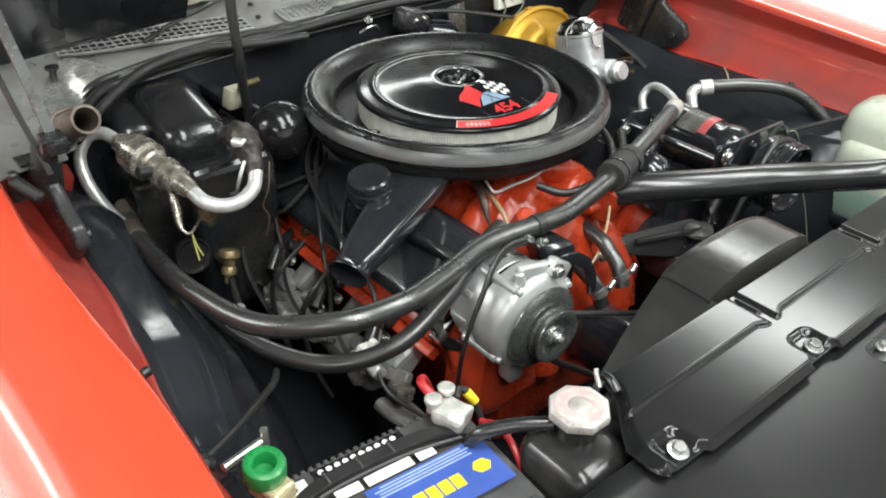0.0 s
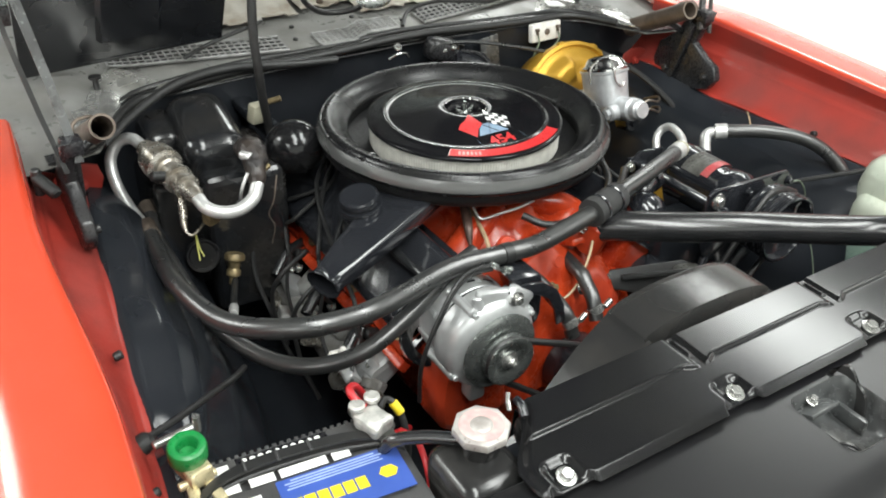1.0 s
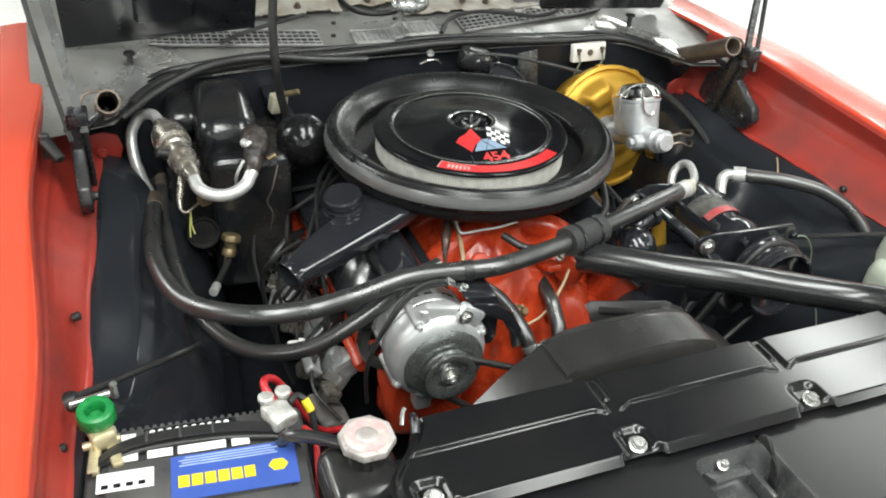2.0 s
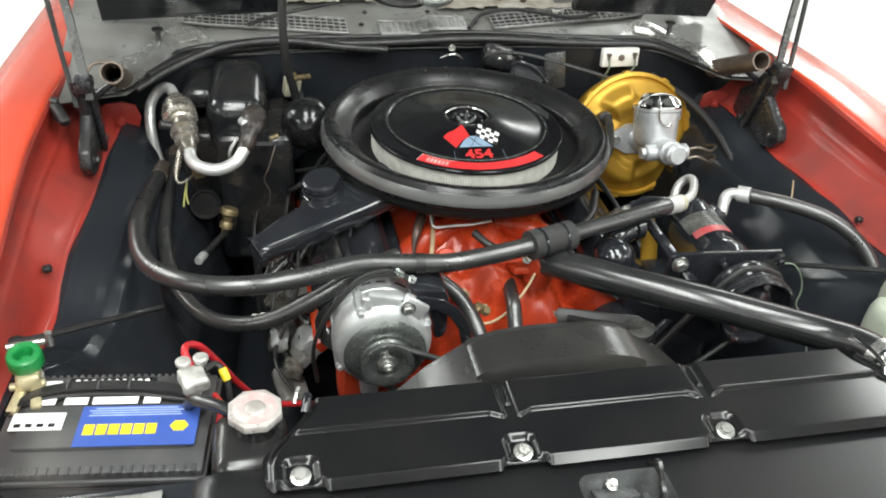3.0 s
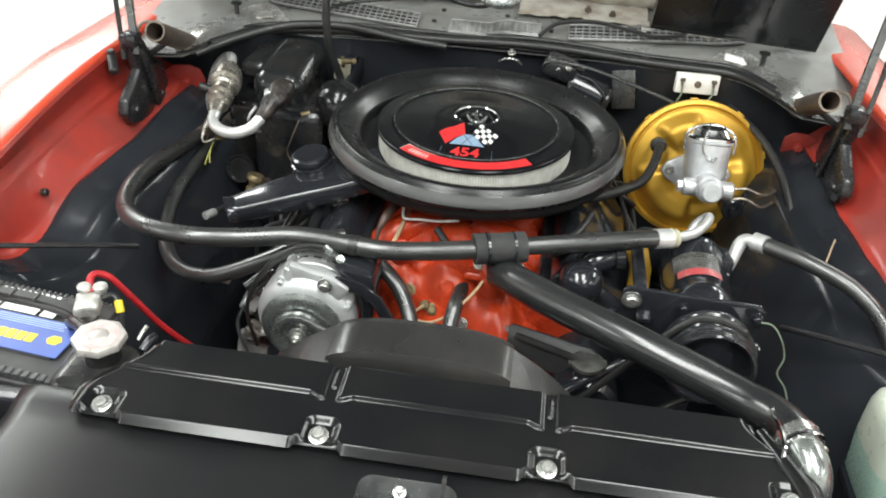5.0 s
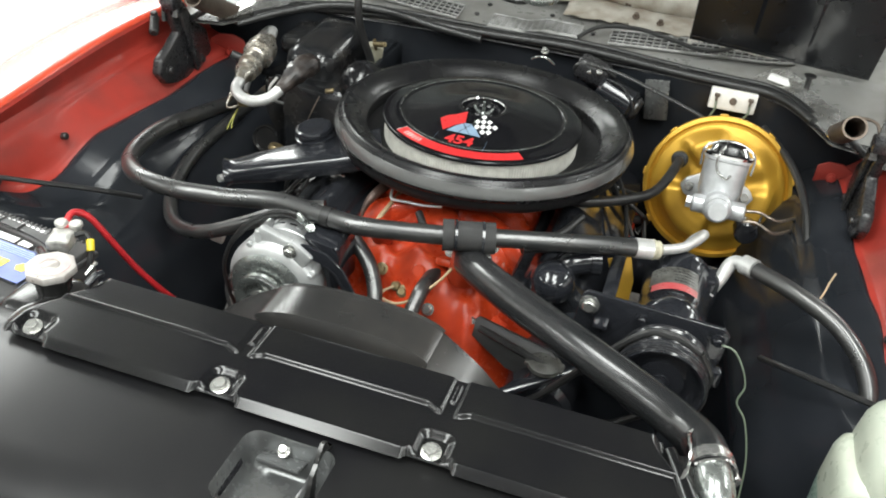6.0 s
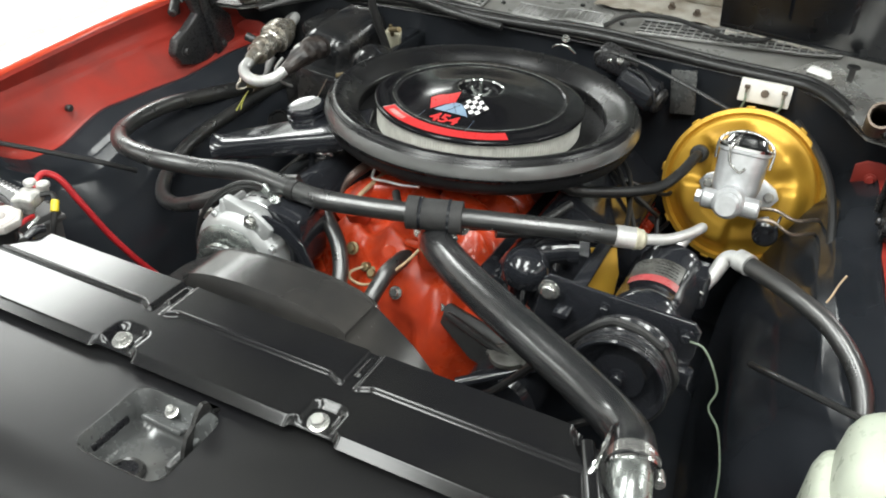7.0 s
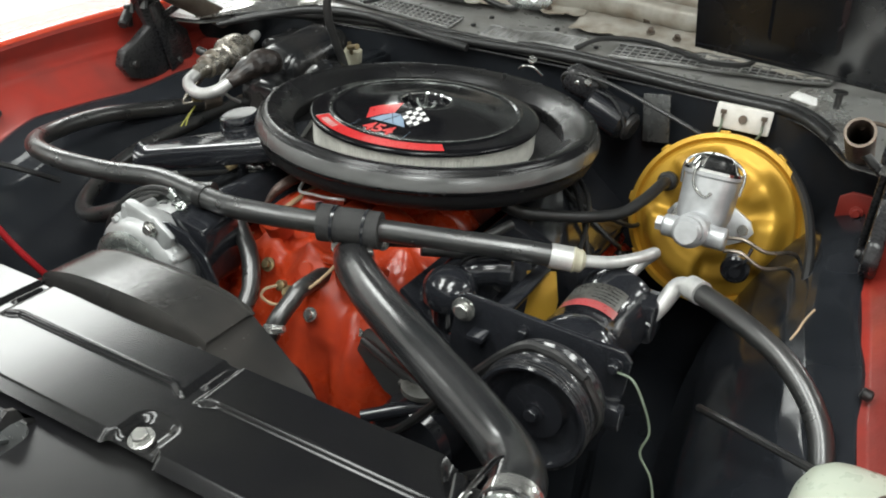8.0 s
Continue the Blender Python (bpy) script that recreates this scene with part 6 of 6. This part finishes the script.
part("lid_bail", moved(join(tube([(-0.046, 0.060, 0.125), (-0.046, 0.092, 0.128), (-0.028, 0.108, 0.132), (0.0, 0.1145, 0.134), (0.028, 0.108, 0.136), (0.046, 0.092, 0.138), (0.046, 0.060, 0.140)], 0.0024, 8, 5),
                            tube([(-0.006, 0.1145, 0.140), (-0.018, 0.096, 0.174), (-0.020, 0.076, 0.176), (-0.014, 0.060, 0.174), (0.002, 0.050, 0.173), (0.010, 0.058, 0.173)], 0.0022, 8, 5)), BO), STEEL, mc)
part("end_plug", moved(rod((0, 0, 0.230), (0, 0, 0.238), 0.0185, 24, 0.002), BO), MASTER, mc)
part("side_plug", moved(rod((-0.047, -0.004, 0.176), (-0.056, -0.004, 0.176), 0.012, 6), BO), MASTER, mc)
for k, (y0, y1) in enumerate(((0.0, -0.006), (-0.02, -0.03))):
    part("brake_line", moved(tube([(0.05, y0, 0.176), (0.075, y0 + 0.004, 0.180), (0.108, y1, 0.172), (0.138, y1 + 0.004, 0.14), (0.150, -0.012 + y1, 0.06)], 0.0030, 8), BO), COPPER, mc)
part("brake_switch", moved(join(rod((0.065, -0.045, 0.09), (0.068, -0.052, 0.13), 0.022, 20, 0.004), tube([(0.068, -0.05, 0.132), (0.08, -0.035, 0.145), (0.085, -0.01, 0.14)], 0.0025, 8), rod((0.068, -0.052, 0.13), (0.069, -0.054, 0.137), 0.009, 12)), BO), GLOSS, mc, "black pressure switch with a wire")
part("check_valve", moved(lathe([(0.0, 0.020), (0.012, 0.020), (0.0165, 0.016), (0.0165, 0.0), (0.012, -0.012)], 20, (-0.084, 0.0475, 0.028)), BO), CABLE, booster, "black rubber check valve")
solo("vacuum_hose", tube([(0.374, 0.186, 0.854), (0.372, 0.160, 0.858), (0.360, 0.115, 0.845), (0.34, 0.07, 0.832), (0.305, 0.03, 0.830), (0.26, -0.02, 0.838), (0.22, -0.06, 0.848), (0.20, -0.08, 0.862)], 0.0095, 12), CABLE, (0.374, 0.186, 0.854), "black ribbed vacuum hose to the brake booster", "hose")

# ---------------------------------------------------------------- firewall things
res = thing("ballast_resistor", (0.45, 0.35, 0.92), "white ceramic resistor block bolted to the firewall", "resistor")
RM = pose(0.449, 0.334, 0.941, -8, 1.5, 6)
part("ceramic", moved(block((0.094, 0.016, 0.043), (0, 0, 0), 0.003), RM), PORCELAIN, res)
part("centre_bolt", moved(rod((0, -0.012, 0), (0, -0.006, 0), 0.0075, 14, 0.001), RM), BROWNSTEEL, res)
for s in (-1, 1):
    part("terminal", moved(join(block((0.010, 0.008, 0.007), (s * 0.034, -0.011, 0.008), 0.001), block((0.004, 0.008, 0.014), (s * 0.034, -0.011, 0.003), 0.001)), RM), BROWNSTEEL, res)
    part("lead", moved(tube([(s * 0.034, -0.012, 0.0), (s * 0.033, -0.016, -0.02), (s * 0.028 - 0.01, -0.01, -0.04), (s * 0.01 - 0.03, 0.0, -0.06)], 0.0022, 6), RM), GREENWIRE, res)
part("mount", moved(block((0.03, 0.05, 0.02), (0, 0.03, 0), 0.003), RM), DARK, res)

wiper = thing("wiper_motor", (0.22, 0.35, 0.86), "black wiper motor with a grey plate on the firewall", "motor")
part("motor_body", rod((0.175, 0.325, 0.915), (0.255, 0.315, 0.890), 0.036, 28, 0.008), GLOSS, wiper)
part("gear_case", block((0.075, 0.05, 0.05), (0.155, 0.335, 0.945), 0.014, (0, 15, 0), 3), SATIN, wiper)
part("plate", block((0.05, 0.006, 0.09), (0.298, 0.345, 0.905), 0.002, (0, -8, 0)), WELL, wiper, "dull grey mounting plate")
part("end_cap", rod((0.252, 0.3155, 0.891), (0.268, 0.313, 0.886), 0.026, 24, 0.006), SATIN, wiper)
part("hose_loop", tube([(0.205, 0.32, 0.948), (0.165, 0.315, 0.965), (0.128, 0.315, 0.962), (0.118, 0.318, 0.948), (0.135, 0.32, 0.935), (0.15, 0.32, 0.93)], 0.0042, 8), CABLE, wiper, "grey looped hose")
part("washer_line", tube([(0.15, 0.315, 0.967), (0.22, 0.30, 0.962), (0.30, 0.285, 0.945), (0.38, 0.27, 0.925), (0.42, 0.27, 0.91)], 0.0042, 8), HOSE, wiper)
part("bracket_bar", tube([(0.19, 0.305, 0.945), (0.225, 0.295, 0.938), (0.25, 0.285, 0.915), (0.258, 0.285, 0.895)], 0.0025, 8), SATIN, wiper)
part("nozzle", join(rod((0.14, 0.318, 0.945), (0.155, 0.312, 0.952), 0.006, 10, 0.001), rod((0.17, 0.312, 0.95), (0.172, 0.306, 0.958), 0.007, 10, 0.001)), STEEL, wiper)
solo("firewall_stud", join(hexbolt((0.045, 0.34, 0.965), (0, -0.5, 1), 0.006), tube([(0.02, 0.335, 0.945), (0.035, 0.325, 0.956), (0.055, 0.325, 0.956), (0.07, 0.335, 0.942)], 0.0025, 6)), STEEL, (0.045, 0.345, 0.955), "small steel stud and wire clip on the firewall", "stud")

# evaporator box
evap = thing("evaporator_box", (-0.42, 0.24, 0.60), "grimy black evaporator box on the firewall", "evaporator box")
part("upper_case", join(block((0.120, 0.20, 0.135), (-0.428, 0.255, 0.880), 0.040, (10, 0, -4), 8), block((0.07, 0.12, 0.05), (-0.505, 0.295, 0.905), 0.022, (6, 0, -4), 4)), BOXBLACK, evap, "grimy glossy black case top", angle=30)
part("lower_case", rough(block((0.155, 0.20, 0.30), (-0.395, 0.215, 0.725), 0.018, (0, 0, -4), 3), 0.004, 14, 6), BOXBLACK, evap, "grimy black lower case")
part("side_case", block((0.10, 0.15, 0.24), (-0.505, 0.26, 0.73), 0.016, seg=3), BOXBLACK, evap)
part("flange", block((0.006, 0.10, 0.022), (-0.424, 0.240, 0.928), 0.002, (8, 0, -4)), BOXBLACK, evap)
part("round_outlet", lathe([(0.0, 0.0), (0.024, 0.0), (0.028, 0.004), (0.031, 0.004), (0.031, -0.01)], 24, (-0.505, 0.10, 0.735), (0, -1, 0.3)), BOXBLACK, evap)
part("tape_wrap", rough(tube([(-0.400, 0.115, 0.922), (-0.398, 0.098, 0.930), (-0.399, 0.075, 0.932), (-0.405, 0.050, 0.925), (-0.412, 0.028, 0.914), (-0.420, 0.008, 0.903)], [0.020, 0.024, 0.025, 0.021, 0.016, 0.0135], 14, 3), 0.003, 60, 2), GRIME, evap, "brown grimy tape on the pipe joint")
part("joint_nut", join(rod((-0.420, 0.07, 0.935), (-0.412, 0.045, 0.938), 0.009, 12, 0.002), tube([(-0.43, 0.02, 0.925), (-0.445, 0.015, 0.90), (-0.445, 0.03, 0.87), (-0.44, 0.06, 0.85)], 0.003, 8)), TUBE, evap)
part("drain_wire", tube([(-0.36, 0.07, 0.88), (-0.375, 0.055, 0.84), (-0.385, 0.06, 0.81), (-0.375, 0.062, 0.78), (-0.38, 0.07, 0.74)], 0.0012, 6), BROWNSTEEL, evap)

valve = thing("suction_valve", (-0.53, 0.12, 0.87), "stepped aluminium suction valve with bent pipes", "valve")
va, vb = V((-0.552, 0.222, 0.918)), V((-0.518, 0.022, 0.898))
va2 = vb - va
steps = [(0.0, 0.011), (0.05, 0.017), (0.16, 0.017), (0.17, 0.022), (0.2, 0.022), (0.21, 0.030), (0.30, 0.033), (0.42, 0.033), (0.44, 0.026), (0.50, 0.026), (0.52, 0.022), (0.62, 0.022), (0.63, 0.026), (0.67, 0.026), (0.68, 0.020), (0.74, 0.020), (0.75, 0.023), (0.80, 0.023), (0.81, 0.016), (0.93, 0.015), (1.0, 0.010)]
part("valve_body", lathe([(0, 0)] + [(r, t * va2.length) for t, r in steps] + [(0, va2.length)], 32, va, va2), VALVE, valve, "stepped weathered alloy body", angle=22)
part("inlet_pipe", tube([(-0.552, 0.222, 0.918), (-0.563, 0.255, 0.922), (-0.585, 0.270, 0.912), (-0.605, 0.262, 0.885), (-0.608, 0.235, 0.850), (-0.600, 0.195, 0.818), (-0.590, 0.155, 0.800), (-0.586, 0.125, 0.796)], 0.0108, 14), TUBE, valve, "bare aluminium bent pipe")
part("outlet_pipe", tube([(-0.519, 0.028, 0.898), (-0.514, 0.002, 0.890), (-0.495, -0.012, 0.882), (-0.465, -0.016, 0.880), (-0.435, -0.008, 0.890), (-0.418, 0.010, 0.906)], 0.0115, 14), TUBE, valve, "bare aluminium bent pipe")
part("service_port", join(rod((-0.530, 0.098, 0.908), (-0.560, 0.095, 0.917), 0.007, 12, 0.001), rod((-0.549, 0.096, 0.914), (-0.574, 0.092, 0.922), 0.0090, 14, 0.002)), CABLE, valve)
part("port_collar", rod((-0.538, 0.0975, 0.911), (-0.548, 0.096, 0.914), 0.0098, 12, 0.001), STEEL, valve)
part("bulb_line", tube([(-0.535, 0.07, 0.888), (-0.542, 0.045, 0.868), (-0.547, 0.03, 0.85), (-0.547, 0.018, 0.842), (-0.54, 0.012, 0.838), (-0.525, 0.02, 0.842), (-0.50, 0.04, 0.85)], [0.006, 0.0075, 0.0055, 0.0025, 0.0025, 0.0025, 0.0025], 10), VALVE, valve)
part("fitting", block((0.022, 0.022, 0.025), (-0.505, 0.015, 0.862), 0.004, (0, 0, 20)), BRASS, valve)
part("support", tube([(-0.535, 0.12, 0.89), (-0.525, 0.17, 0.86), (-0.52, 0.22, 0.84)], 0.009, 8), BOXBLACK, valve)
solo("loose_wires", join(tube([(-0.53, 0.03, 0.83), (-0.535, 0.012, 0.812), (-0.538, -0.004, 0.795)], 0.0015, 6), tube([(-0.53, 0.03, 0.83), (-0.532, 0.012, 0.812), (-0.529, 0.0, 0.798)], 0.0015, 6)), YELLOWWIRE, (-0.53, 0.03, 0.83), "short loose yellow wires below the valve", "wire")
switch = thing("brass_switch", (-0.46, 0.06, 0.70), "tarnished brass fitting with a thin black sensor", "fitting")
part("fitting", join(lathe([(0, 0.008), (0.016, 0.008), (0.019, 0.004), (0.019, -0.004), (0.012, -0.008), (0.010, -0.02), (0.013, -0.024), (0.013, -0.034), (0.007, -0.036), (0.007, -0.05)], 16, (-0.458, 0.062, 0.738), (0.3, 0.3, 1))), BRASS, switch)
part("probe", rod((-0.468, 0.045, 0.70), (-0.514, -0.075, 0.721), 0.006, 10, 0.001), CABLE, switch)
part("probe_tip", rod((-0.506, -0.056, 0.718), (-0.516, -0.082, 0.722), 0.0085, 10, 0.001), GREYCAST, switch)
part("stem", rod((-0.458, 0.065, 0.70), (-0.45, 0.13, 0.70), 0.010, 10), GRIME, switch)

ball = thing("vacuum_reservoir", (-0.297, 0.14, 0.84), "round black vacuum reservoir by the firewall", "vacuum tank")
part("ball", lathe([(0.054 * math.sin(a), -0.054 * math.cos(a)) for a in np.linspace(0, math.pi, 28)], 48, (-0.291, 0.145, 0.888)), COVER, ball, "black steel ball")
part("seam", lathe([(0.052, -0.002), (0.0555, -0.0015), (0.0555, 0.0015), (0.052, 0.002)], 36, (-0.291, 0.145, 0.888), (0.5, 0.9, 0.1)), GLOSS, ball)
part("bracket", join(block((0.012, 0.23, 0.05), (-0.297, 0.26, 0.885), 0.003)), DARK, ball)
part("nipple", rod((-0.352, 0.125, 0.872), (-0.37, 0.12, 0.868), 0.006, 10, 0.001), BRASS, ball)
relay = thing("relay", (-0.318, 0.262, 0.89), "small pale relay with brass terminals", "relay")
part("case", block((0.034, 0.024, 0.040), (-0.316, 0.262, 0.918), 0.004, (10, 5, 15)), RELAY, relay)
part("terminal", join(rod((-0.31, 0.24, 0.945), (-0.28, 0.225, 0.955), 0.006, 10, 0.001), rod((-0.31, 0.25, 0.93), (-0.31, 0.24, 0.955), 0.004, 8)), BRASS, relay)
part("mount", block((0.03, 0.10, 0.02), (-0.318, 0.32, 0.905), 0.003), DARK, relay)
solo("hood_lamp_cable", tube([(-0.302, 0.235, 0.862), (-0.312, 0.222, 0.92), (-0.322, 0.208, 0.965), (-0.330, 0.195, 1.02), (-0.332, 0.20, 1.10), (-0.322, 0.21, 1.20), (-0.305, 0.225, 1.29), (-0.285, 0.262, 1.32)], 0.0085, 10), CABLE, (-0.318, 0.25, 0.93), "black cable rising from the firewall to the hood", "cable")

# oval lamp hanging on its cable in the hood's cut-out
lamp = thing("hood_lamp", (0.008, 0.380, 1.045), "oval pale green under-hood lamp on a drooping cable", "lamp")
part("lamp_shell", moved(lathe([(0.0, 0.018), (0.012, 0.017), (0.024, 0.012), (0.029, 0.004), (0.030, -0.002), (0.027, -0.007), (0.0, -0.008)], 32), pose(0.008, 0.380, 1.070, 25, 0, 10) @ Matrix.Diagonal((1.5, 1.0, 1.0, 1))), ZINC, lamp, "oval pressed shell")
part("lamp_stem", rod((-0.018, 0.392, 1.050), (-0.010, 0.384, 1.064), 0.0035, 8, 0.001), TUBE, lamp)
part("lamp_cable", tube([(-0.18, 0.292, 1.235), (-0.175, 0.34, 1.15), (-0.150, 0.39, 1.085), (-0.105, 0.42, 1.046), (-0.061, 0.424, 1.035), (-0.030, 0.405, 1.042), (-0.016, 0.391, 1.052)], 0.0062, 10), CABLE, lamp, "black sheathed cable")
solo("white_connector", join(block((0.026, 0.016, 0.020), (-0.412, -0.262, 0.715), 0.004, (10, 20, 15)), block((0.012, 0.012, 0.014), (-0.402, -0.270, 0.728), 0.003, (10, 20, 15))), PORCELAIN, (-0.412, -0.262, 0.705), "small white plastic connector below the hoses", "connector")

# wiper arms and loose wiring on the cowl
solo("cowl_cable", tube([(-0.40, 0.425, 0.992), (-0.33, 0.44, 1.010), (-0.25, 0.47, 1.016), (-0.20, 0.51, 1.012)], 0.0045, 8), CABLE, (-0.40, 0.425, 0.992), "thin black cable lying across the cowl vents", "cable")
solo("cowl_cable", tube([(0.10, 0.415, 0.984), (0.14, 0.455, 1.002), (0.22, 0.47, 1.008), (0.30, 0.455, 1.002), (0.36, 0.44, 0.998), (0.42, 0.455, 1.006), (0.425, 0.49, 1.03), (0.40, 0.55, 1.05), (0.38, 0.60, 1.05)], 0.0048, 8), CABLE, (0.10, 0.415, 0.984), "looped black cable lying over the cowl vents", "cable")

# ---------------------------------------------------------------- hood hinges
for side in (-1, 1):
    def S(x, y, z, side=side):
        return V((side * x, y, z))
    outline = [(0.042, 1.032), (0.108, 1.008), (0.142, 0.958), (0.186, 0.925), (0.200, 0.875), (0.175, 0.838), (0.060, 0.844), (0.020, 0.856), (-0.002, 0.884), (0.008, 0.912), (0.042, 0.926), (0.080, 0.950), (0.062, 0.985)]
    body = moved(plate(outline, 0.022, bevel=0.005), Matrix.Translation((side * 0.700 + 0.011, 0, 0)) @ pose(0, 0, 0, 90, 0, 90))
    h = part("hood_hinge", body, SATIN, car, "black steel hood hinge")
    a, b = S(0.646, 0.250, 0.944), S(0.640, 0.064, 1.040)
    part("spring_tube", lathe([(0.017, 0), (0.0205, 0), (0.0205, (b - a).length), (0.017, (b - a).length), (0.0155, (b - a).length - 0.02), (0.0155, 0.02), (0.017, 0.0)], 24, a, b - a), BROWNSTEEL, h, "dull brown spring tube")
    part("link_arm", loft([[S(x + dx, y + dy, z) for dx, dy in ((-0.007, -0.004), (0.007, -0.004), (0.007, 0.004), (-0.007, 0.004))] for x, y, z in ((0.684, 0.064, 0.99), (0.692, 0.080, 1.06), (0.699, 0.093, 1.12), (0.724, 0.131, 1.30), (0.730, 0.16, 1.36))]), WELL, h, "flat black link arm")
    part("link_arm", loft([[S(x + dx, y + dy, z) for dx, dy in ((-0.004, -0.003), (0.004, -0.003), (0.004, 0.003), (-0.004, 0.003))] for x, y, z in ((0.706, 0.055, 0.98), (0.722, 0.085, 1.07), (0.738, 0.12, 1.18), (0.752, 0.155, 1.31), (0.755, 0.17, 1.36))]), TANK, h, "flat black link arm")
    part("pivot", block((0.032, 0.036, 0.026), S(0.690, 0.062, 1.020), 0.005), SATIN, h)
    part("wire_loop", tube([S(0.640, 0.115, 1.03), S(0.65, 0.10, 1.045), S(0.675, 0.09, 1.045), S(0.685, 0.08, 1.03)], 0.003, 8), BROWNSTEEL, h)
    part("hinge_bolt", hexbolt(S(0.688, 0.030, 0.884), (-side, 0, 0.1), 0.008), SATIN, h)
    part("hinge_bolt", hexbolt(S(0.688, 0.150, 0.868), (-side, 0, 0.1), 0.008), SATIN, h)
    part("hinge_rib", moved(block((0.010, 0.024, 0.150), (0, 0, 0), 0.004), Matrix.Translation(S(0.684, 0.112, 0.925)) @ pose(0, 0, 0, 18, 0, 0)), SATIN, h)
    part("hinge_stay", rod(S(0.640, 0.130, 1.000), S(0.690, 0.120, 0.965), 0.007, 10, 0.002), SATIN, h)

# ---------------------------------------------------------------- washer bottle
bot = thing("washer_bottle", (0.735, -0.50, 0.62), "milky green plastic washer bottle half full of fluid", "bottle")
part("bottle", join(pod((0.757, -0.470), [(0.715, 0.076, 0.080), (0.800, 0.074, 0.078), (0.832, 0.071, 0.075), (0.850, 0.065, 0.069), (0.863, 0.055, 0.059), (0.871, 0.040, 0.044), (0.874, 0.020, 0.022)]),
                    pod((0.706, -0.480), [(0.715, 0.045, 0.070), (0.770, 0.043, 0.068), (0.788, 0.039, 0.063), (0.800, 0.030, 0.052), (0.804, 0.012, 0.03)])), BOTTLE, bot, "milky translucent bottle", angle=60)
part("bottle_neck", lathe([(0.026, -0.02), (0.026, 0.0), (0.029, 0.001), (0.029, 0.004), (0.020, 0.005)], 24, (0.775, -0.490, 0.868)), BOTTLE, bot)
part("fluid", join(pod((0.757, -0.470), [(0.640, 0.070, 0.074), (0.650, 0.076, 0.080), (0.716, 0.076, 0.080)]), pod((0.706, -0.480), [(0.640, 0.040, 0.065), (0.650, 0.045, 0.070), (0.716, 0.045, 0.070)])), FLUID, bot, "pale blue-green fluid in the lower half")
part("cap", lathe([(0.0, 0.022), (0.020, 0.022), (0.0255, 0.018), (0.027, 0.004), (0.022, 0.003)], 24, (0.775, -0.490, 0.868)), BROWNSTEEL, bot, "dull brown cap")
part("bracket", block((0.17, 0.18, 0.02), (0.742, -0.475, 0.632), 0.004), DARK, bot)

# long thin looms along the wheel houses
for side in (-1, 1):
    solo("wiring_loom", tube([(side * 0.744, -0.425, 0.842), (side * 0.70, -0.400, 0.832), (side * 0.64, -0.355, 0.812), (side * 0.594, -0.315, 0.792), (side * 0.565, -0.27, 0.765)], 0.0048, 8), CABLE, (side * 0.744, -0.425, 0.842), "thin black wiring loom across the wheel house", "cable", "wheel house looms")
solo("fender_clip", tube([(-0.772, -0.455, 0.845), (-0.765, -0.44, 0.838), (-0.745, -0.425, 0.836), (-0.735, -0.43, 0.832)], [0.006, 0.014, 0.014, 0.006], 10), CABLE, (-0.77, -0.44, 0.84), "black rubber clip on the fender edge", "clip")
solo("tag_wire", tube([(0.654, -0.135, 0.868), (0.647, -0.150, 0.858), (0.643, -0.160, 0.846), (0.638, -0.170, 0.836)], 0.0016, 6), TAN, (0.654, -0.135, 0.868), "frayed tan tag string on the inner fender", "string")
solo("firewall_loom", tube([(0.52, 0.30, 0.91), (0.58, 0.21, 0.885), (0.615, 0.12, 0.85), (0.63, 0.03, 0.80), (0.625, -0.05, 0.74), (0.62, -0.1, 0.68)], 0.0075, 8), CABLE, (0.52, 0.30, 0.91), "black loom running down beside the booster", "cable")
